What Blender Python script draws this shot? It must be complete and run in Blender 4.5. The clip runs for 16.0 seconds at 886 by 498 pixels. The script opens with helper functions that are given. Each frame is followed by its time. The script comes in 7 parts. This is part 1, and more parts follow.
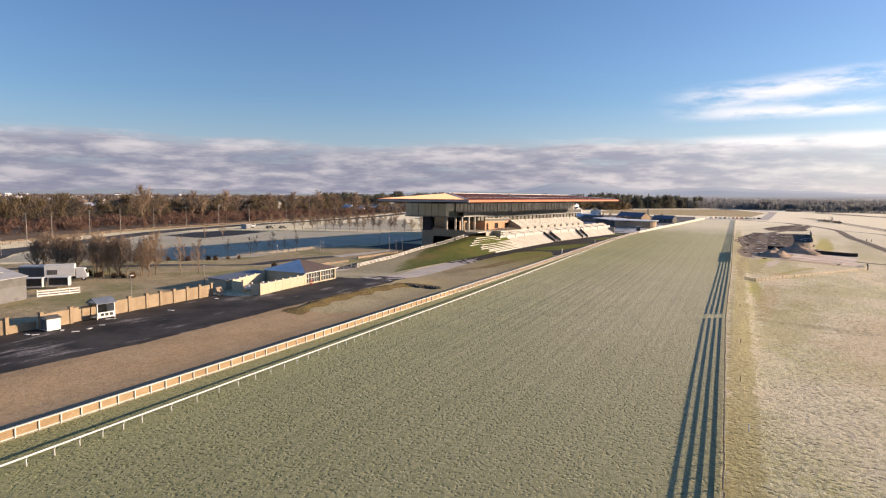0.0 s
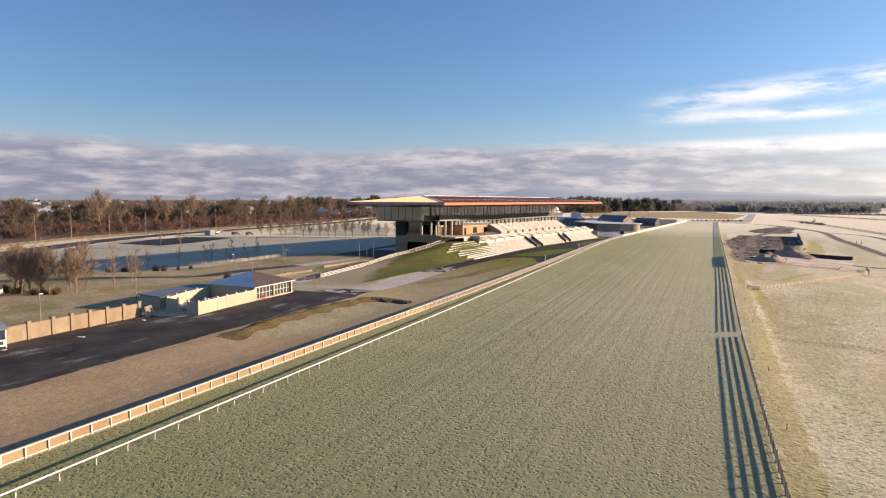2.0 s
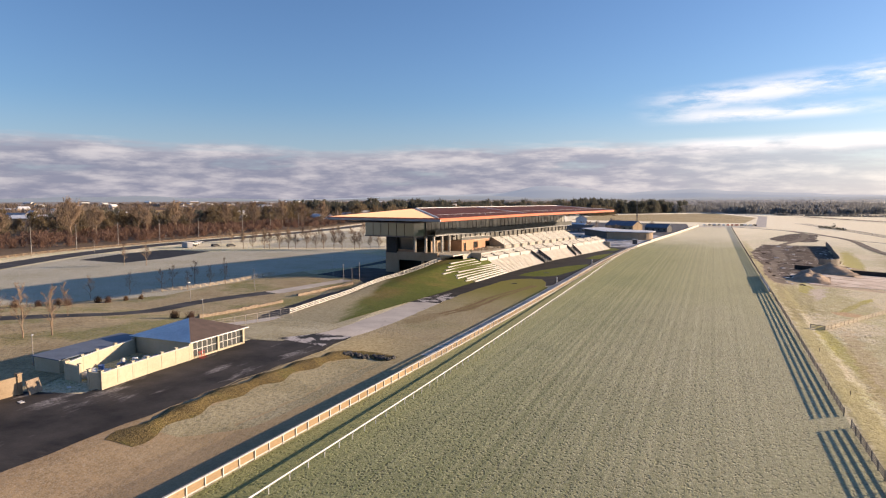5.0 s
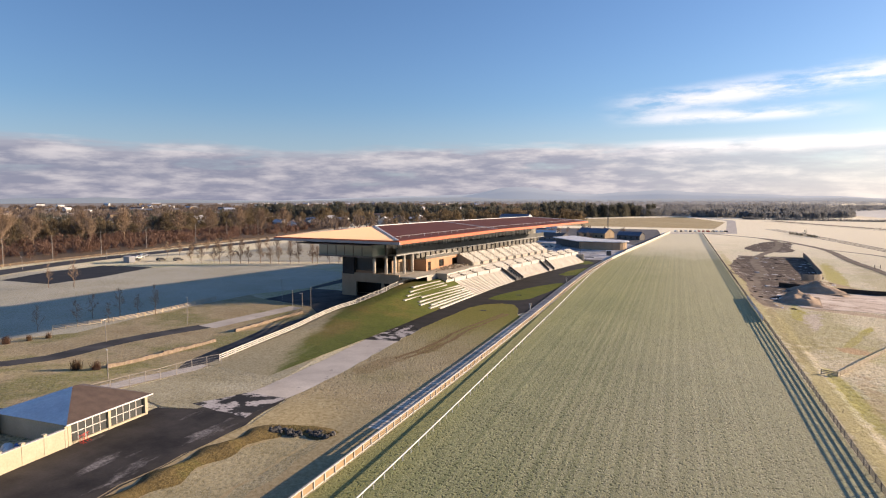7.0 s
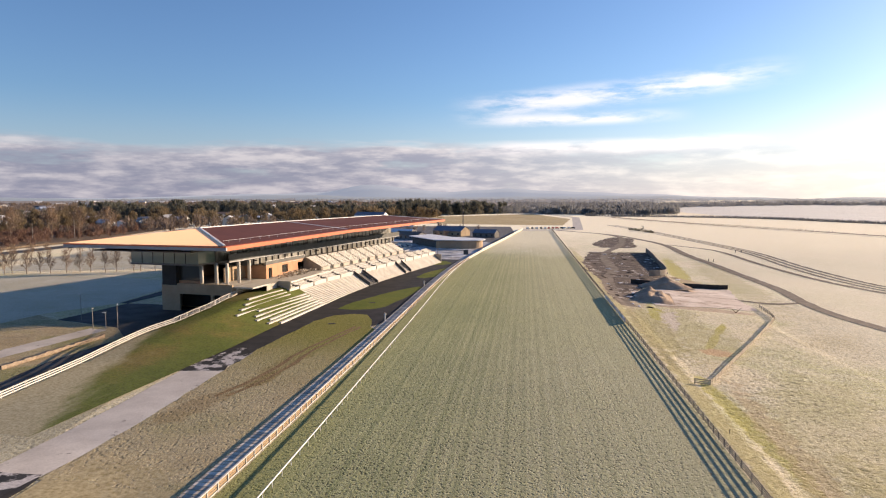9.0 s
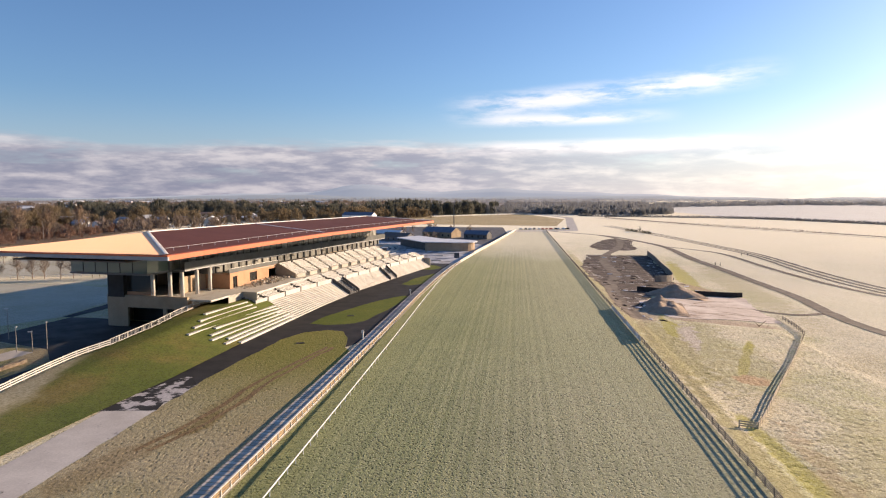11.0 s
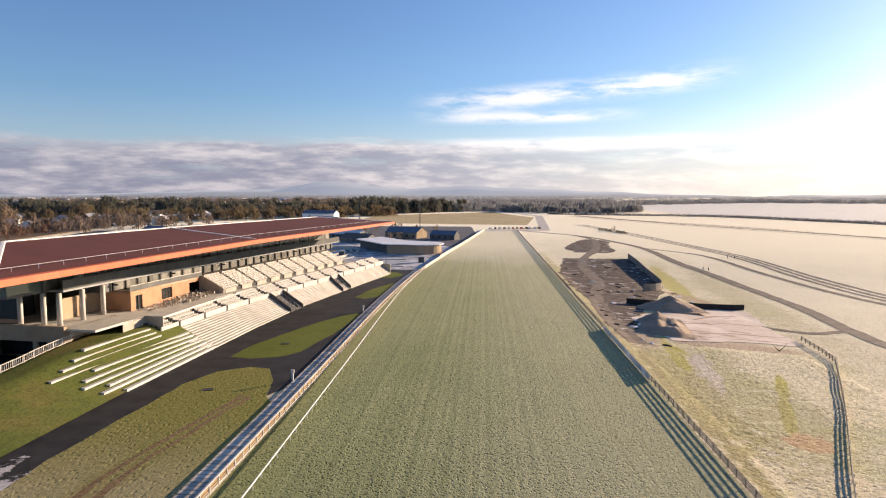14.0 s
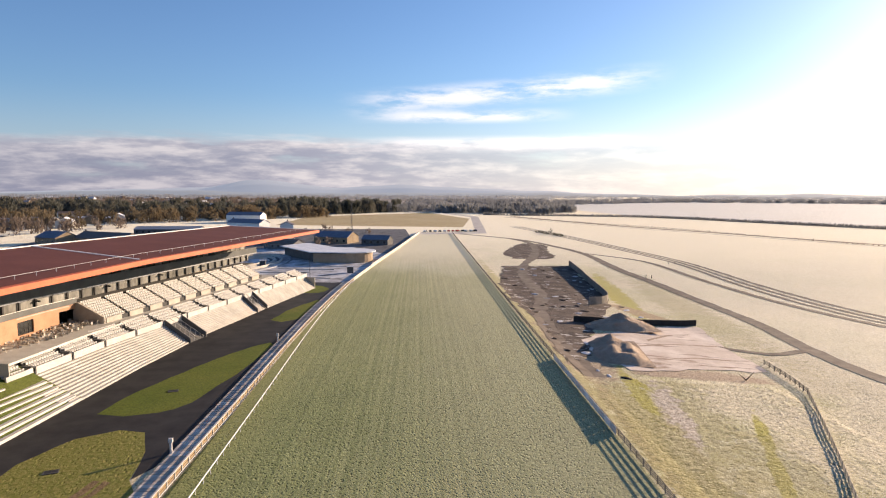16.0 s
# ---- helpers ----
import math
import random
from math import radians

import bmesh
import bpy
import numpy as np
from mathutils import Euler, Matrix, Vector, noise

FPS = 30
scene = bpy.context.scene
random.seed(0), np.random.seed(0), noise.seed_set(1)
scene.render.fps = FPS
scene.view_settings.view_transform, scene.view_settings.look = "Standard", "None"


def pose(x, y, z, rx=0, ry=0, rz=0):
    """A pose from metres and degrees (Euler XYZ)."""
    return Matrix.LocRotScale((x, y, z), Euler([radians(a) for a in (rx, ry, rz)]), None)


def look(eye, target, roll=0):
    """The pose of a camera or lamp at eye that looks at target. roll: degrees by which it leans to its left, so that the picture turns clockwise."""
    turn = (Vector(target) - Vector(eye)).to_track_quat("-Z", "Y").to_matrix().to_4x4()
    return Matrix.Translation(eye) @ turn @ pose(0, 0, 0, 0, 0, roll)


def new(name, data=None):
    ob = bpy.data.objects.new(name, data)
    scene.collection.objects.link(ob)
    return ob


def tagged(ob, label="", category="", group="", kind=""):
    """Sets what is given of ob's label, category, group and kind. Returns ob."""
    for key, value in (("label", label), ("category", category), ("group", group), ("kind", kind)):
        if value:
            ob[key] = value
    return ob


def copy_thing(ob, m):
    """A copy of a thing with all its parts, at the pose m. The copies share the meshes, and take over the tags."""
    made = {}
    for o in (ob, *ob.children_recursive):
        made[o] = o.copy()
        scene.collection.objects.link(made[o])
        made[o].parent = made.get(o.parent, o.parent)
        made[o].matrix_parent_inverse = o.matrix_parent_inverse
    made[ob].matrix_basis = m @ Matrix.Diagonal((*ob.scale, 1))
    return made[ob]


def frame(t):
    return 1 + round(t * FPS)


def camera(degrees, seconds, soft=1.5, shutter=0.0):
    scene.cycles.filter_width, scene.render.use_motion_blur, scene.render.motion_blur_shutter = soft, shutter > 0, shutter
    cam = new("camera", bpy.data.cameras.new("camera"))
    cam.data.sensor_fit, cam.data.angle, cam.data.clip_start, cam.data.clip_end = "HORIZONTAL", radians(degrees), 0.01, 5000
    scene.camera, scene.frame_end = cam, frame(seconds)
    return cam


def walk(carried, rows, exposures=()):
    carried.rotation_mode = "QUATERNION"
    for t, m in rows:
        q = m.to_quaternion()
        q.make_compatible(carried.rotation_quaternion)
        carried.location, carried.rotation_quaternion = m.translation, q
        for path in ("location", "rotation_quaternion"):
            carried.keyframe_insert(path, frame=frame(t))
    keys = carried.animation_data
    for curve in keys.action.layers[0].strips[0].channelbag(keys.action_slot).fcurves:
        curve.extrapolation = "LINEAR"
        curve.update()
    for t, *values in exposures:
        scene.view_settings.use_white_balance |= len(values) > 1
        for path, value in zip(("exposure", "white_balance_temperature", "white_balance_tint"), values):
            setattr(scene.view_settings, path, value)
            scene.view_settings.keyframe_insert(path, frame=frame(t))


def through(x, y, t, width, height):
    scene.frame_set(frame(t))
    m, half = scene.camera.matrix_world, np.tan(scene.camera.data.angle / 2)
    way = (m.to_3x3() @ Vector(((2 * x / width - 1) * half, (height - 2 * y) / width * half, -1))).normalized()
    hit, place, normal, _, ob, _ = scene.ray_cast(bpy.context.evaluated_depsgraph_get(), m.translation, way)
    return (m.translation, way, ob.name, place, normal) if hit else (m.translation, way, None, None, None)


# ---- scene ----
cam = camera(70.67, 16.0, 1.15)
# seconds, x, y, z, yaw, pitch, roll
PATH = [
    (0.0, 0.13, -0.83, 20.70, 25.16, -5.12, -0.47),
    (0.5, -1.19, 3.03, 20.51, 24.79, -5.00, -0.43),
    (1.0, -2.53, 6.89, 20.33, 24.23, -4.92, -0.37),
    (1.5, -3.93, 10.75, 20.22, 23.68, -4.78, -0.27),
    (2.0, -5.39, 14.63, 20.15, 23.26, -4.73, -0.16),
    (2.5, -6.91, 18.59, 20.15, 22.90, -4.75, -0.07),
    (3.0, -8.47, 22.65, 20.32, 22.65, -4.83, -0.00),
    (3.5, -10.06, 26.80, 20.75, 22.54, -4.90, 0.03),
    (4.0, -11.65, 31.04, 21.50, 22.47, -4.95, 0.05),
    (5.0, -14.75, 39.75, 23.98, 23.32, -4.74, 0.08),
    (6.0, -17.58, 48.61, 26.67, 23.43, -4.56, 0.12),
    (6.5, -18.84, 53.04, 27.68, 22.50, -4.57, 0.12),
    (7.0, -19.95, 57.43, 28.25, 20.54, -4.69, 0.08),
    (7.5, -20.94, 61.82, 28.35, 16.68, -4.84, 0.02),
    (8.0, -21.80, 66.24, 28.29, 12.38, -4.90, -0.00),
    (8.5, -22.54, 70.73, 28.18, 9.27, -4.88, 0.00),
    (9.0, -23.18, 75.31, 28.03, 7.45, -4.90, 0.03),
    (10.0, -24.12, 84.67, 27.87, 6.50, -4.92, 0.03),
    (10.5, -24.47, 89.39, 27.84, 6.57, -4.92, 0.02),
    (11.5, -25.03, 98.78, 27.81, 6.66, -4.91, -0.01),
    (12.0, -25.29, 103.40, 27.79, 6.52, -4.93, -0.01),
    (12.5, -25.53, 107.98, 27.78, 6.26, -4.97, -0.00),
    (13.0, -25.70, 112.54, 27.82, 5.75, -5.01, -0.02),
    (13.5, -25.83, 117.08, 27.91, 5.07, -5.06, -0.05),
    (14.0, -25.90, 121.62, 28.05, 3.69, -5.16, -0.10),
    (14.5, -25.89, 126.17, 28.29, 1.29, -5.30, -0.18),
    (15.0, -25.82, 130.76, 28.71, -0.68, -5.40, -0.23),
    (15.5, -25.70, 135.41, 29.36, -1.80, -5.39, -0.24),
    (16.0, -25.53, 140.12, 30.17, -2.25, -5.27, -0.21),
]
walk(cam, [(t, pose(x, y, z, 90 + pitch, 0, yaw) @ pose(0, 0, 0, 0, 0, -roll)) for t, x, y, z, yaw, pitch, roll in PATH],
     exposures=((0.0, 0.98, 7000, 15.0), (16.0, 1.06, 7000, 15.0)))

# ---- light ----
SUN_AZ, SUN_EL = 53.0, 11.5          # degrees, clockwise from +y, above the horizon
world = bpy.data.worlds.new("sky")
scene.world = world
world.use_nodes = True
wt = world.node_tree
wt.nodes.clear()


def wn(kind, **kw):
    n = wt.nodes.new(kind)
    for k, v in kw.items():
        n.inputs[int(k[1:])].default_value = v
    return n


def wmath(op, a, b=None, c=None):
    n = wt.nodes.new("ShaderNodeMath")
    n.operation = op
    for i, v in enumerate((a, b, c)):
        if v is None:
            continue
        if isinstance(v, (int, float)):
            n.inputs[i].default_value = v
        else:
            wt.links.new(v, n.inputs[i])
    return n.outputs[0]


def wstep(v, a, b):
    n = wt.nodes.new("ShaderNodeMapRange")
    n.interpolation_type = "SMOOTHSTEP"
    wt.links.new(v, n.inputs[0])
    n.inputs[1].default_value, n.inputs[2].default_value = a, b
    return n.outputs[0]


def wnoise(u, v, ku, kv, detail, rough, off=0.0):
    c = wt.nodes.new("ShaderNodeCombineXYZ")
    wt.links.new(wmath("MULTIPLY_ADD", u, ku, off), c.inputs[0])
    wt.links.new(wmath("MULTIPLY", v, kv), c.inputs[1])
    n = wt.nodes.new("ShaderNodeTexNoise")
    n.inputs["Scale"].default_value, n.inputs["Detail"].default_value, n.inputs["Roughness"].default_value = 1.0, detail, rough
    wt.links.new(c.outputs[0], n.inputs["Vector"])
    return n.outputs[0]


def wmix(f, a, b):
    n = wt.nodes.new("ShaderNodeMix")
    n.data_type = "RGBA"
    for s, v in ((n.inputs[0], f), (n.inputs[6], a), (n.inputs[7], b)):
        if isinstance(v, (int, float, tuple)):
            s.default_value = v
        else:
            wt.links.new(v, s)
    return n.outputs[2]


sky = wt.nodes.new("ShaderNodeTexSky")
sky.sky_type, sky.sun_disc = "NISHITA", False
sky.sun_elevation, sky.sun_rotation = radians(SUN_EL), radians(SUN_AZ)
sky.altitude, sky.air_density, sky.dust_density, sky.ozone_density = 100, 1.0, 0.7, 3.8
way = wt.nodes.new("ShaderNodeTexCoord").outputs["Generated"]
sep = wt.nodes.new("ShaderNodeSeparateXYZ")
wt.links.new(way, sep.inputs[0])
az = wmath("MULTIPLY", wmath("ARCTAN2", sep.outputs[0], sep.outputs[1]), 57.296)
el = wmath("MULTIPLY", wmath("ARCSINE", sep.outputs[2]), 57.296)
# low bank of cloud along the horizon, flat streaks over it
n1 = wnoise(az, el, 0.10, 0.52, 6, 0.55)
n2 = wnoise(az, el, 0.045, 0.42, 5, 0.6, 17.0)
n3 = wnoise(az, el, 0.26, 1.15, 6, 0.58, 5.0)
top = wmath("ADD", 4.55, wmath("MULTIPLY", wmath("SUBTRACT", n2, 0.5), 3.6))
bank = wmath("MULTIPLY", wstep(wmath("SUBTRACT", top, el), -0.4, 0.8), wstep(n1, 0.24, 0.46))
bank = wmath("MULTIPLY", bank, wmath("SUBTRACT", 1.0, wmath("MULTIPLY", wstep(az, -12.0, 20.0), 0.5)))


def blob(a0, a1, e0, slope, thick):
    mid = wmath("ADD", e0, wmath("MULTIPLY", wmath("SUBTRACT", az, a0), slope))
    d = wmath("ABSOLUTE", wmath("SUBTRACT", el, mid))
    across = wmath("SUBTRACT", 1.0, wstep(d, 0.0, thick))
    along = wmath("MULTIPLY", wstep(az, a0 - 1.0, a0 + 7.0), wmath("SUBTRACT", 1.0, wstep(az, a1 - 6.0, a1 + 2.0)))
    return wmath("MULTIPLY", across, along)


w1 = wnoise(az, el, 0.16, 0.75, 7, 0.62, 40.0)
w2 = wnoise(az, el, 0.16, 0.9, 7, 0.6, 63.0)
wisp = wmath("ADD", wmath("MULTIPLY", blob(-6.0, 13.0, 6.6, 0.01, 0.8), wstep(w1, 0.30, 0.58)),
             wmath("MULTIPLY", blob(-7.0, 21.0, 7.6, 0.08, 1.5), wstep(w1, 0.34, 0.62)))
wisp = wmath("ADD", wisp, wmath("MULTIPLY", blob(-7.0, 20.0, 4.1, 0.015, 0.9), wstep(w2, 0.28, 0.55)))
wisp = wmath("MINIMUM", wisp, 1.0)
puff = wstep(wmath("ADD", wmath("MULTIPLY", n3, 0.55), wmath("MULTIPLY", n1, 0.45)), 0.43, 0.64)
crest = wmath("SUBTRACT", 1.0, wstep(wmath("SUBTRACT", top, el), 0.0, 1.5))
light = wmath("MINIMUM", wmath("ADD", wmath("MULTIPLY", puff, 0.75), wmath("MULTIPLY", crest, 0.4)), 1.0)
warm = wstep(az, -30.0, 35.0)
grey = wmix(light, (1.32, 1.42, 2.02, 1), (3.7, 3.6, 3.85, 1))
pale = wmix(light, (3.3, 3.35, 3.9, 1), (7.0, 6.6, 6.3, 1))
bankcol = wmix(warm, grey, pale)
deep = wt.nodes.new("ShaderNodeMix")
deep.data_type, deep.blend_type = "RGBA", "MULTIPLY"
deep.inputs[0].default_value, deep.inputs[7].default_value = 1.0, (0.77, 0.85, 0.98, 1)
wt.links.new(sky.outputs[0], deep.inputs[6])
clear = deep.outputs[2]
haze = wmath("MULTIPLY", wmath("SUBTRACT", 1.0, wstep(el, -1.0, 9.0)), 0.55)
hazecol = wmix(warm, (2.6, 3.0, 4.0, 1), (6.8, 6.6, 6.5, 1))
col = wmix(haze, clear, hazecol)
col = wmix(wmath("MULTIPLY", bank, 0.88), col, bankcol)
col = wmix(wmath("MULTIPLY", wisp, 0.75), col, wmix(warm, (5.6, 5.5, 5.7, 1), (7.2, 7.0, 7.0, 1)))
bg = wt.nodes.new("ShaderNodeBackground")
bg.inputs[1].default_value = 0.097
wt.links.new(col, bg.inputs[0])
wo = wt.nodes.new("ShaderNodeOutputWorld")
wt.links.new(bg.outputs[0], wo.inputs[0])

sun = new("sun", bpy.data.lights.new("sun", "SUN"))
sun.data.energy, sun.data.angle, sun.data.color = 4.85, radians(0.6), (1.0, 0.80, 0.58)
sa, se = radians(SUN_AZ), radians(SUN_EL)
sun.matrix_world = look((0, 0, 0), (-math.sin(sa) * math.cos(se), -math.cos(sa) * math.cos(se), -math.sin(se)))

# ---- materials ----
def nodes_of(name):
    m = bpy.data.materials.new(name)
    m.use_nodes = True
    t = m.node_tree
    return m, t, t.nodes["Principled BSDF"]


def link_noise(t, co, scale, detail=4, rough=0.55, stretch=None):
    n = t.nodes.new("ShaderNodeTexNoise")
    n.inputs["Scale"].default_value, n.inputs["Detail"].default_value, n.inputs["Roughness"].default_value = scale, detail, rough
    if stretch:
        mp = t.nodes.new("ShaderNodeMapping")
        mp.inputs["Scale"].default_value = stretch
        t.links.new(co, mp.inputs[0])
        co = mp.outputs[0]
    t.links.new(co, n.inputs["Vector"])
    return n.outputs[0]


def ramp(t, fac, stops):
    r = t.nodes.new("ShaderNodeValToRGB")
    while len(r.color_ramp.elements) < len(stops):
        r.color_ramp.elements.new(0.5)
    for e, (p, c) in zip(r.color_ramp.elements, stops):
        e.position, e.color = p, (*c, 1)
    t.links.new(fac, r.inputs[0])
    return r.outputs[0]


def mixc(t, f, a, b, mode="MIX"):
    n = t.nodes.new("ShaderNodeMix")
    n.data_type, n.blend_type = "RGBA", mode
    for s, v in ((n.inputs[0], f), (n.inputs[6], a), (n.inputs[7], b)):
        if isinstance(v, (int, float)):
            s.default_value = v
        elif isinstance(v, tuple):
            s.default_value = (*v, 1)
        else:
            t.links.new(v, s)
    return n.outputs[2]


def surf(name, c1, c2, scale=0.5, fine=8.0, rough=0.85, bump=0.0, dist=0.05, metal=0.0, stretch=None, vary=0.0, spec=0.2):
    """Two colours by a coarse noise, a fine grain over them and relief."""
    m, t, b = nodes_of(name)
    co = t.nodes.new("ShaderNodeTexCoord").outputs["Object"]
    big = link_noise(t, co, scale, 5, 0.6, stretch)
    small = link_noise(t, co, fine, 3, 0.6, stretch)
    c = ramp(t, big, [(0.32, c1), (0.68, c2)])
    c = mixc(t, 0.35, c, ramp(t, small, [(0.25, (0.45, 0.45, 0.45)), (0.75, (1.0, 1.0, 1.0))]), "MULTIPLY")
    if vary:
        oi = t.nodes.new("ShaderNodeObjectInfo")
        k = t.nodes.new("ShaderNodeMapRange")
        k.inputs[3].default_value, k.inputs[4].default_value = 1 - vary, 1 + vary
        t.links.new(oi.outputs["Random"], k.inputs[0])
        h = t.nodes.new("ShaderNodeHueSaturation")
        t.links.new(k.outputs[0], h.inputs["Value"])
        t.links.new(c, h.inputs["Color"])
        c = h.outputs[0]
    t.links.new(c, b.inputs["Base Color"])
    b.inputs["Roughness"].default_value, b.inputs["Metallic"].default_value = rough, metal
    b.inputs["Specular IOR Level"].default_value = spec
    if bump:
        bp = t.nodes.new("ShaderNodeBump")
        bp.inputs["Strength"].default_value, bp.inputs["Distance"].default_value = bump, dist
        t.links.new(small, bp.inputs["Height"])
        t.links.new(bp.outputs[0], b.inputs["Normal"])
    return m


def grass(name, stops, patch=0.05, tuft=1.6, rough=0.9, bump=0.5, dist=0.14, frost=(0.74, 0.76, 0.72), frost_amount=0.35, stripe=0.0, clump=0.7, pits=0.0, run=(1.0, 0.6, 1.0), hole=(1.6, 0.16, 0.32), bare=0.5, sheen=0.0):
    """Winter grass: patches, tufts with relief, hoar frost lying on the tufts."""
    m, t, b = nodes_of(name)
    co = t.nodes.new("ShaderNodeTexCoord").outputs["Object"]
    big = link_noise(t, co, patch, 6, 0.6)
    mid = link_noise(t, co, tuft * 1.7, 5, 0.65, (1.0, 0.75, 1.0))
    fine = link_noise(t, co, tuft * 6, 3, 0.6)
    c = ramp(t, big, stops)
    c = mixc(t, clump, c, ramp(t, mid, [(0.36, (0.38, 0.38, 0.34)), (0.56, (1.0, 1.0, 1.0))]), "MULTIPLY")
    wide = link_noise(t, co, patch * 9, 4, 0.6)
    c = mixc(t, 0.5, c, ramp(t, wide, [(0.3, (0.72, 0.72, 0.66)), (0.7, (1.12, 1.1, 1.06))]), "MULTIPLY")
    f = ramp(t, fine, [(0.45, (0, 0, 0)), (0.7, (1, 1, 1))])
    k = t.nodes.new("ShaderNodeMath")
    k.operation = "MULTIPLY"
    k.inputs[1].default_value = frost_amount
    t.links.new(f, k.inputs[0])
    c = mixc(t, k.outputs[0], c, frost)
    if stripe:
        w = t.nodes.new("ShaderNodeTexNoise")
        w.noise_dimensions = "1D"
        w.inputs["Scale"].default_value, w.inputs["Detail"].default_value = stripe, 3
        s = t.nodes.new("ShaderNodeSeparateXYZ")
        t.links.new(co, s.inputs[0])
        t.links.new(s.outputs[0], w.inputs["W"])
        c = mixc(t, 0.62, c, ramp(t, w.outputs[0], [(0.36, (0.54, 0.61, 0.45)), (0.62, (1.1, 1.06, 1.02))]), "MULTIPLY")
    t.links.new(c, b.inputs["Base Color"])
    b.inputs["Roughness"].default_value = rough
    b.inputs["Specular IOR Level"].default_value = 0.15
    b.inputs["Sheen Weight"].default_value, b.inputs["Sheen Roughness"].default_value, b.inputs["Sheen Tint"].default_value = sheen, 0.45, (1.0, 0.96, 0.88, 1)
    bp = t.nodes.new("ShaderNodeBump")
    bp.inputs["Strength"].default_value, bp.inputs["Distance"].default_value = bump, dist
    t.links.new(mid, bp.inputs["Height"])
    if pits:
        # trodden hollows, bare of frost, shade in their colour, thicker in some places
        where = ramp(t, link_noise(t, co, 0.09, 5, 0.7), [(0.38, (0, 0, 0)), (0.66, (bare, bare, bare))])
        mp = t.nodes.new("ShaderNodeMapping")
        mp.inputs["Scale"].default_value = run
        nv = t.nodes.new("ShaderNodeTexNoise")
        nv.inputs["Scale"].default_value, nv.inputs["Detail"].default_value = 1.3, 4
        t.links.new(co, nv.inputs["Vector"])
        sub = t.nodes.new("ShaderNodeVectorMath")
        sub.operation = "MULTIPLY_ADD"
        sub.inputs[1].default_value = (0.5, 0.5, 0.0)
        t.links.new(nv.outputs["Color"], sub.inputs[0])
        t.links.new(co, sub.inputs[2])
        t.links.new(sub.outputs[0], mp.inputs[0])
        vo = t.nodes.new("ShaderNodeTexVoronoi")
        vo.inputs["Scale"].default_value = hole[0]
        t.links.new(mp.outputs[0], vo.inputs["Vector"])
        dent = ramp(t, vo.outputs["Distance"], [(hole[1], (0, 0, 0)), (hole[2], (1, 1, 1))])
        c = mixc(t, 1.0, dent, where, "ADD")
        t.links.new(mixc(t, pits, b.inputs["Base Color"].links[0].from_socket, mixc(t, c, (0.26, 0.27, 0.24), (1, 1, 1)), "MULTIPLY"), b.inputs["Base Color"])
        b3 = t.nodes.new("ShaderNodeBump")
        b3.inputs["Strength"].default_value, b3.inputs["Distance"].default_value = 0.5, 0.08
        t.links.new(c, b3.inputs["Height"])
        t.links.new(b3.outputs[0], bp.inputs["Normal"])
    b2 = t.nodes.new("ShaderNodeBump")
    b2.inputs["Strength"].default_value, b2.inputs["Distance"].default_value = bump * 0.7, dist * 0.3
    t.links.new(fine, b2.inputs["Height"])
    t.links.new(bp.outputs[0], b2.inputs["Normal"])
    t.links.new(b2.outputs[0], b.inputs["Normal"])
    return m


M_FIELD = grass("frosted_field", [(0.3, (0.43, 0.345, 0.16)), (0.45, (0.57, 0.49, 0.31)), (0.58, (0.39, 0.365, 0.14)), (0.72, (0.55, 0.48, 0.31))], 0.03, 1.2, bump=0.7, dist=0.2, frost=(0.90, 0.86, 0.76), frost_amount=0.5, clump=0.75, pits=0.85, run=(0.8, 1.3, 1.0), hole=(1.4, 0.20, 0.38), bare=0.55, sheen=0.15)
M_TURF = grass("track_turf", [(0.3, (0.20, 0.215, 0.08)), (0.55, (0.285, 0.28, 0.137)), (0.75, (0.36, 0.33, 0.185))], 0.02, 1.5, bump=0.5, dist=0.14, frost=(0.82, 0.82, 0.75), frost_amount=0.45, stripe=1.1, clump=0.9, pits=0.9, run=(1.05, 0.85, 1.0), hole=(2.5, 0.22, 0.40), bare=0.40, sheen=0.11)
M_STRIP = grass("fence_strip_grass", [(0.3, (0.34, 0.33, 0.10)), (0.7, (0.42, 0.38, 0.17))], 0.1, 1.5, frost_amount=0.25)
M_LAWN = grass("green_lawn", [(0.35, (0.115, 0.155, 0.016)), (0.6, (0.16, 0.185, 0.026)), (0.8, (0.23, 0.19, 0.05))], 0.08, 2.0, bump=0.3, dist=0.1, frost_amount=0.05)
M_BROWN = grass("brown_verge", [(0.3, (0.28, 0.185, 0.095)), (0.55, (0.35, 0.25, 0.145)), (0.75, (0.38, 0.32, 0.205))], 0.05, 1.4, frost_amount=0.25, bump=0.3, clump=0.4)
M_WHITE_LAWN = grass("white_frost_lawn", [(0.3, (0.33, 0.285, 0.16)), (0.5, (0.44, 0.39, 0.255)), (0.7, (0.53, 0.485, 0.36))], 0.06, 1.6, bump=0.6, frost_amount=0.35, pits=0.3)
M_CREAMLAWN = grass("cream_frost_lawn", [(0.3, (0.44, 0.39, 0.26)), (0.7, (0.58, 0.54, 0.43))], 0.05, 1.6, bump=0.4, frost_amount=0.5)
M_MEADOW = grass("straw_meadow", [(0.3, (0.34, 0.25, 0.12)), (0.48, (0.46, 0.36, 0.205)), (0.6, (0.25, 0.23, 0.07)), (0.75, (0.40, 0.32, 0.16))], 0.06, 1.4, frost_amount=0.28, pits=0.4)
M_STRAW = grass("straw_field", [(0.3, (0.52, 0.38, 0.18)), (0.7, (0.60, 0.47, 0.25))], 0.02, 0.6, frost_amount=0.2)
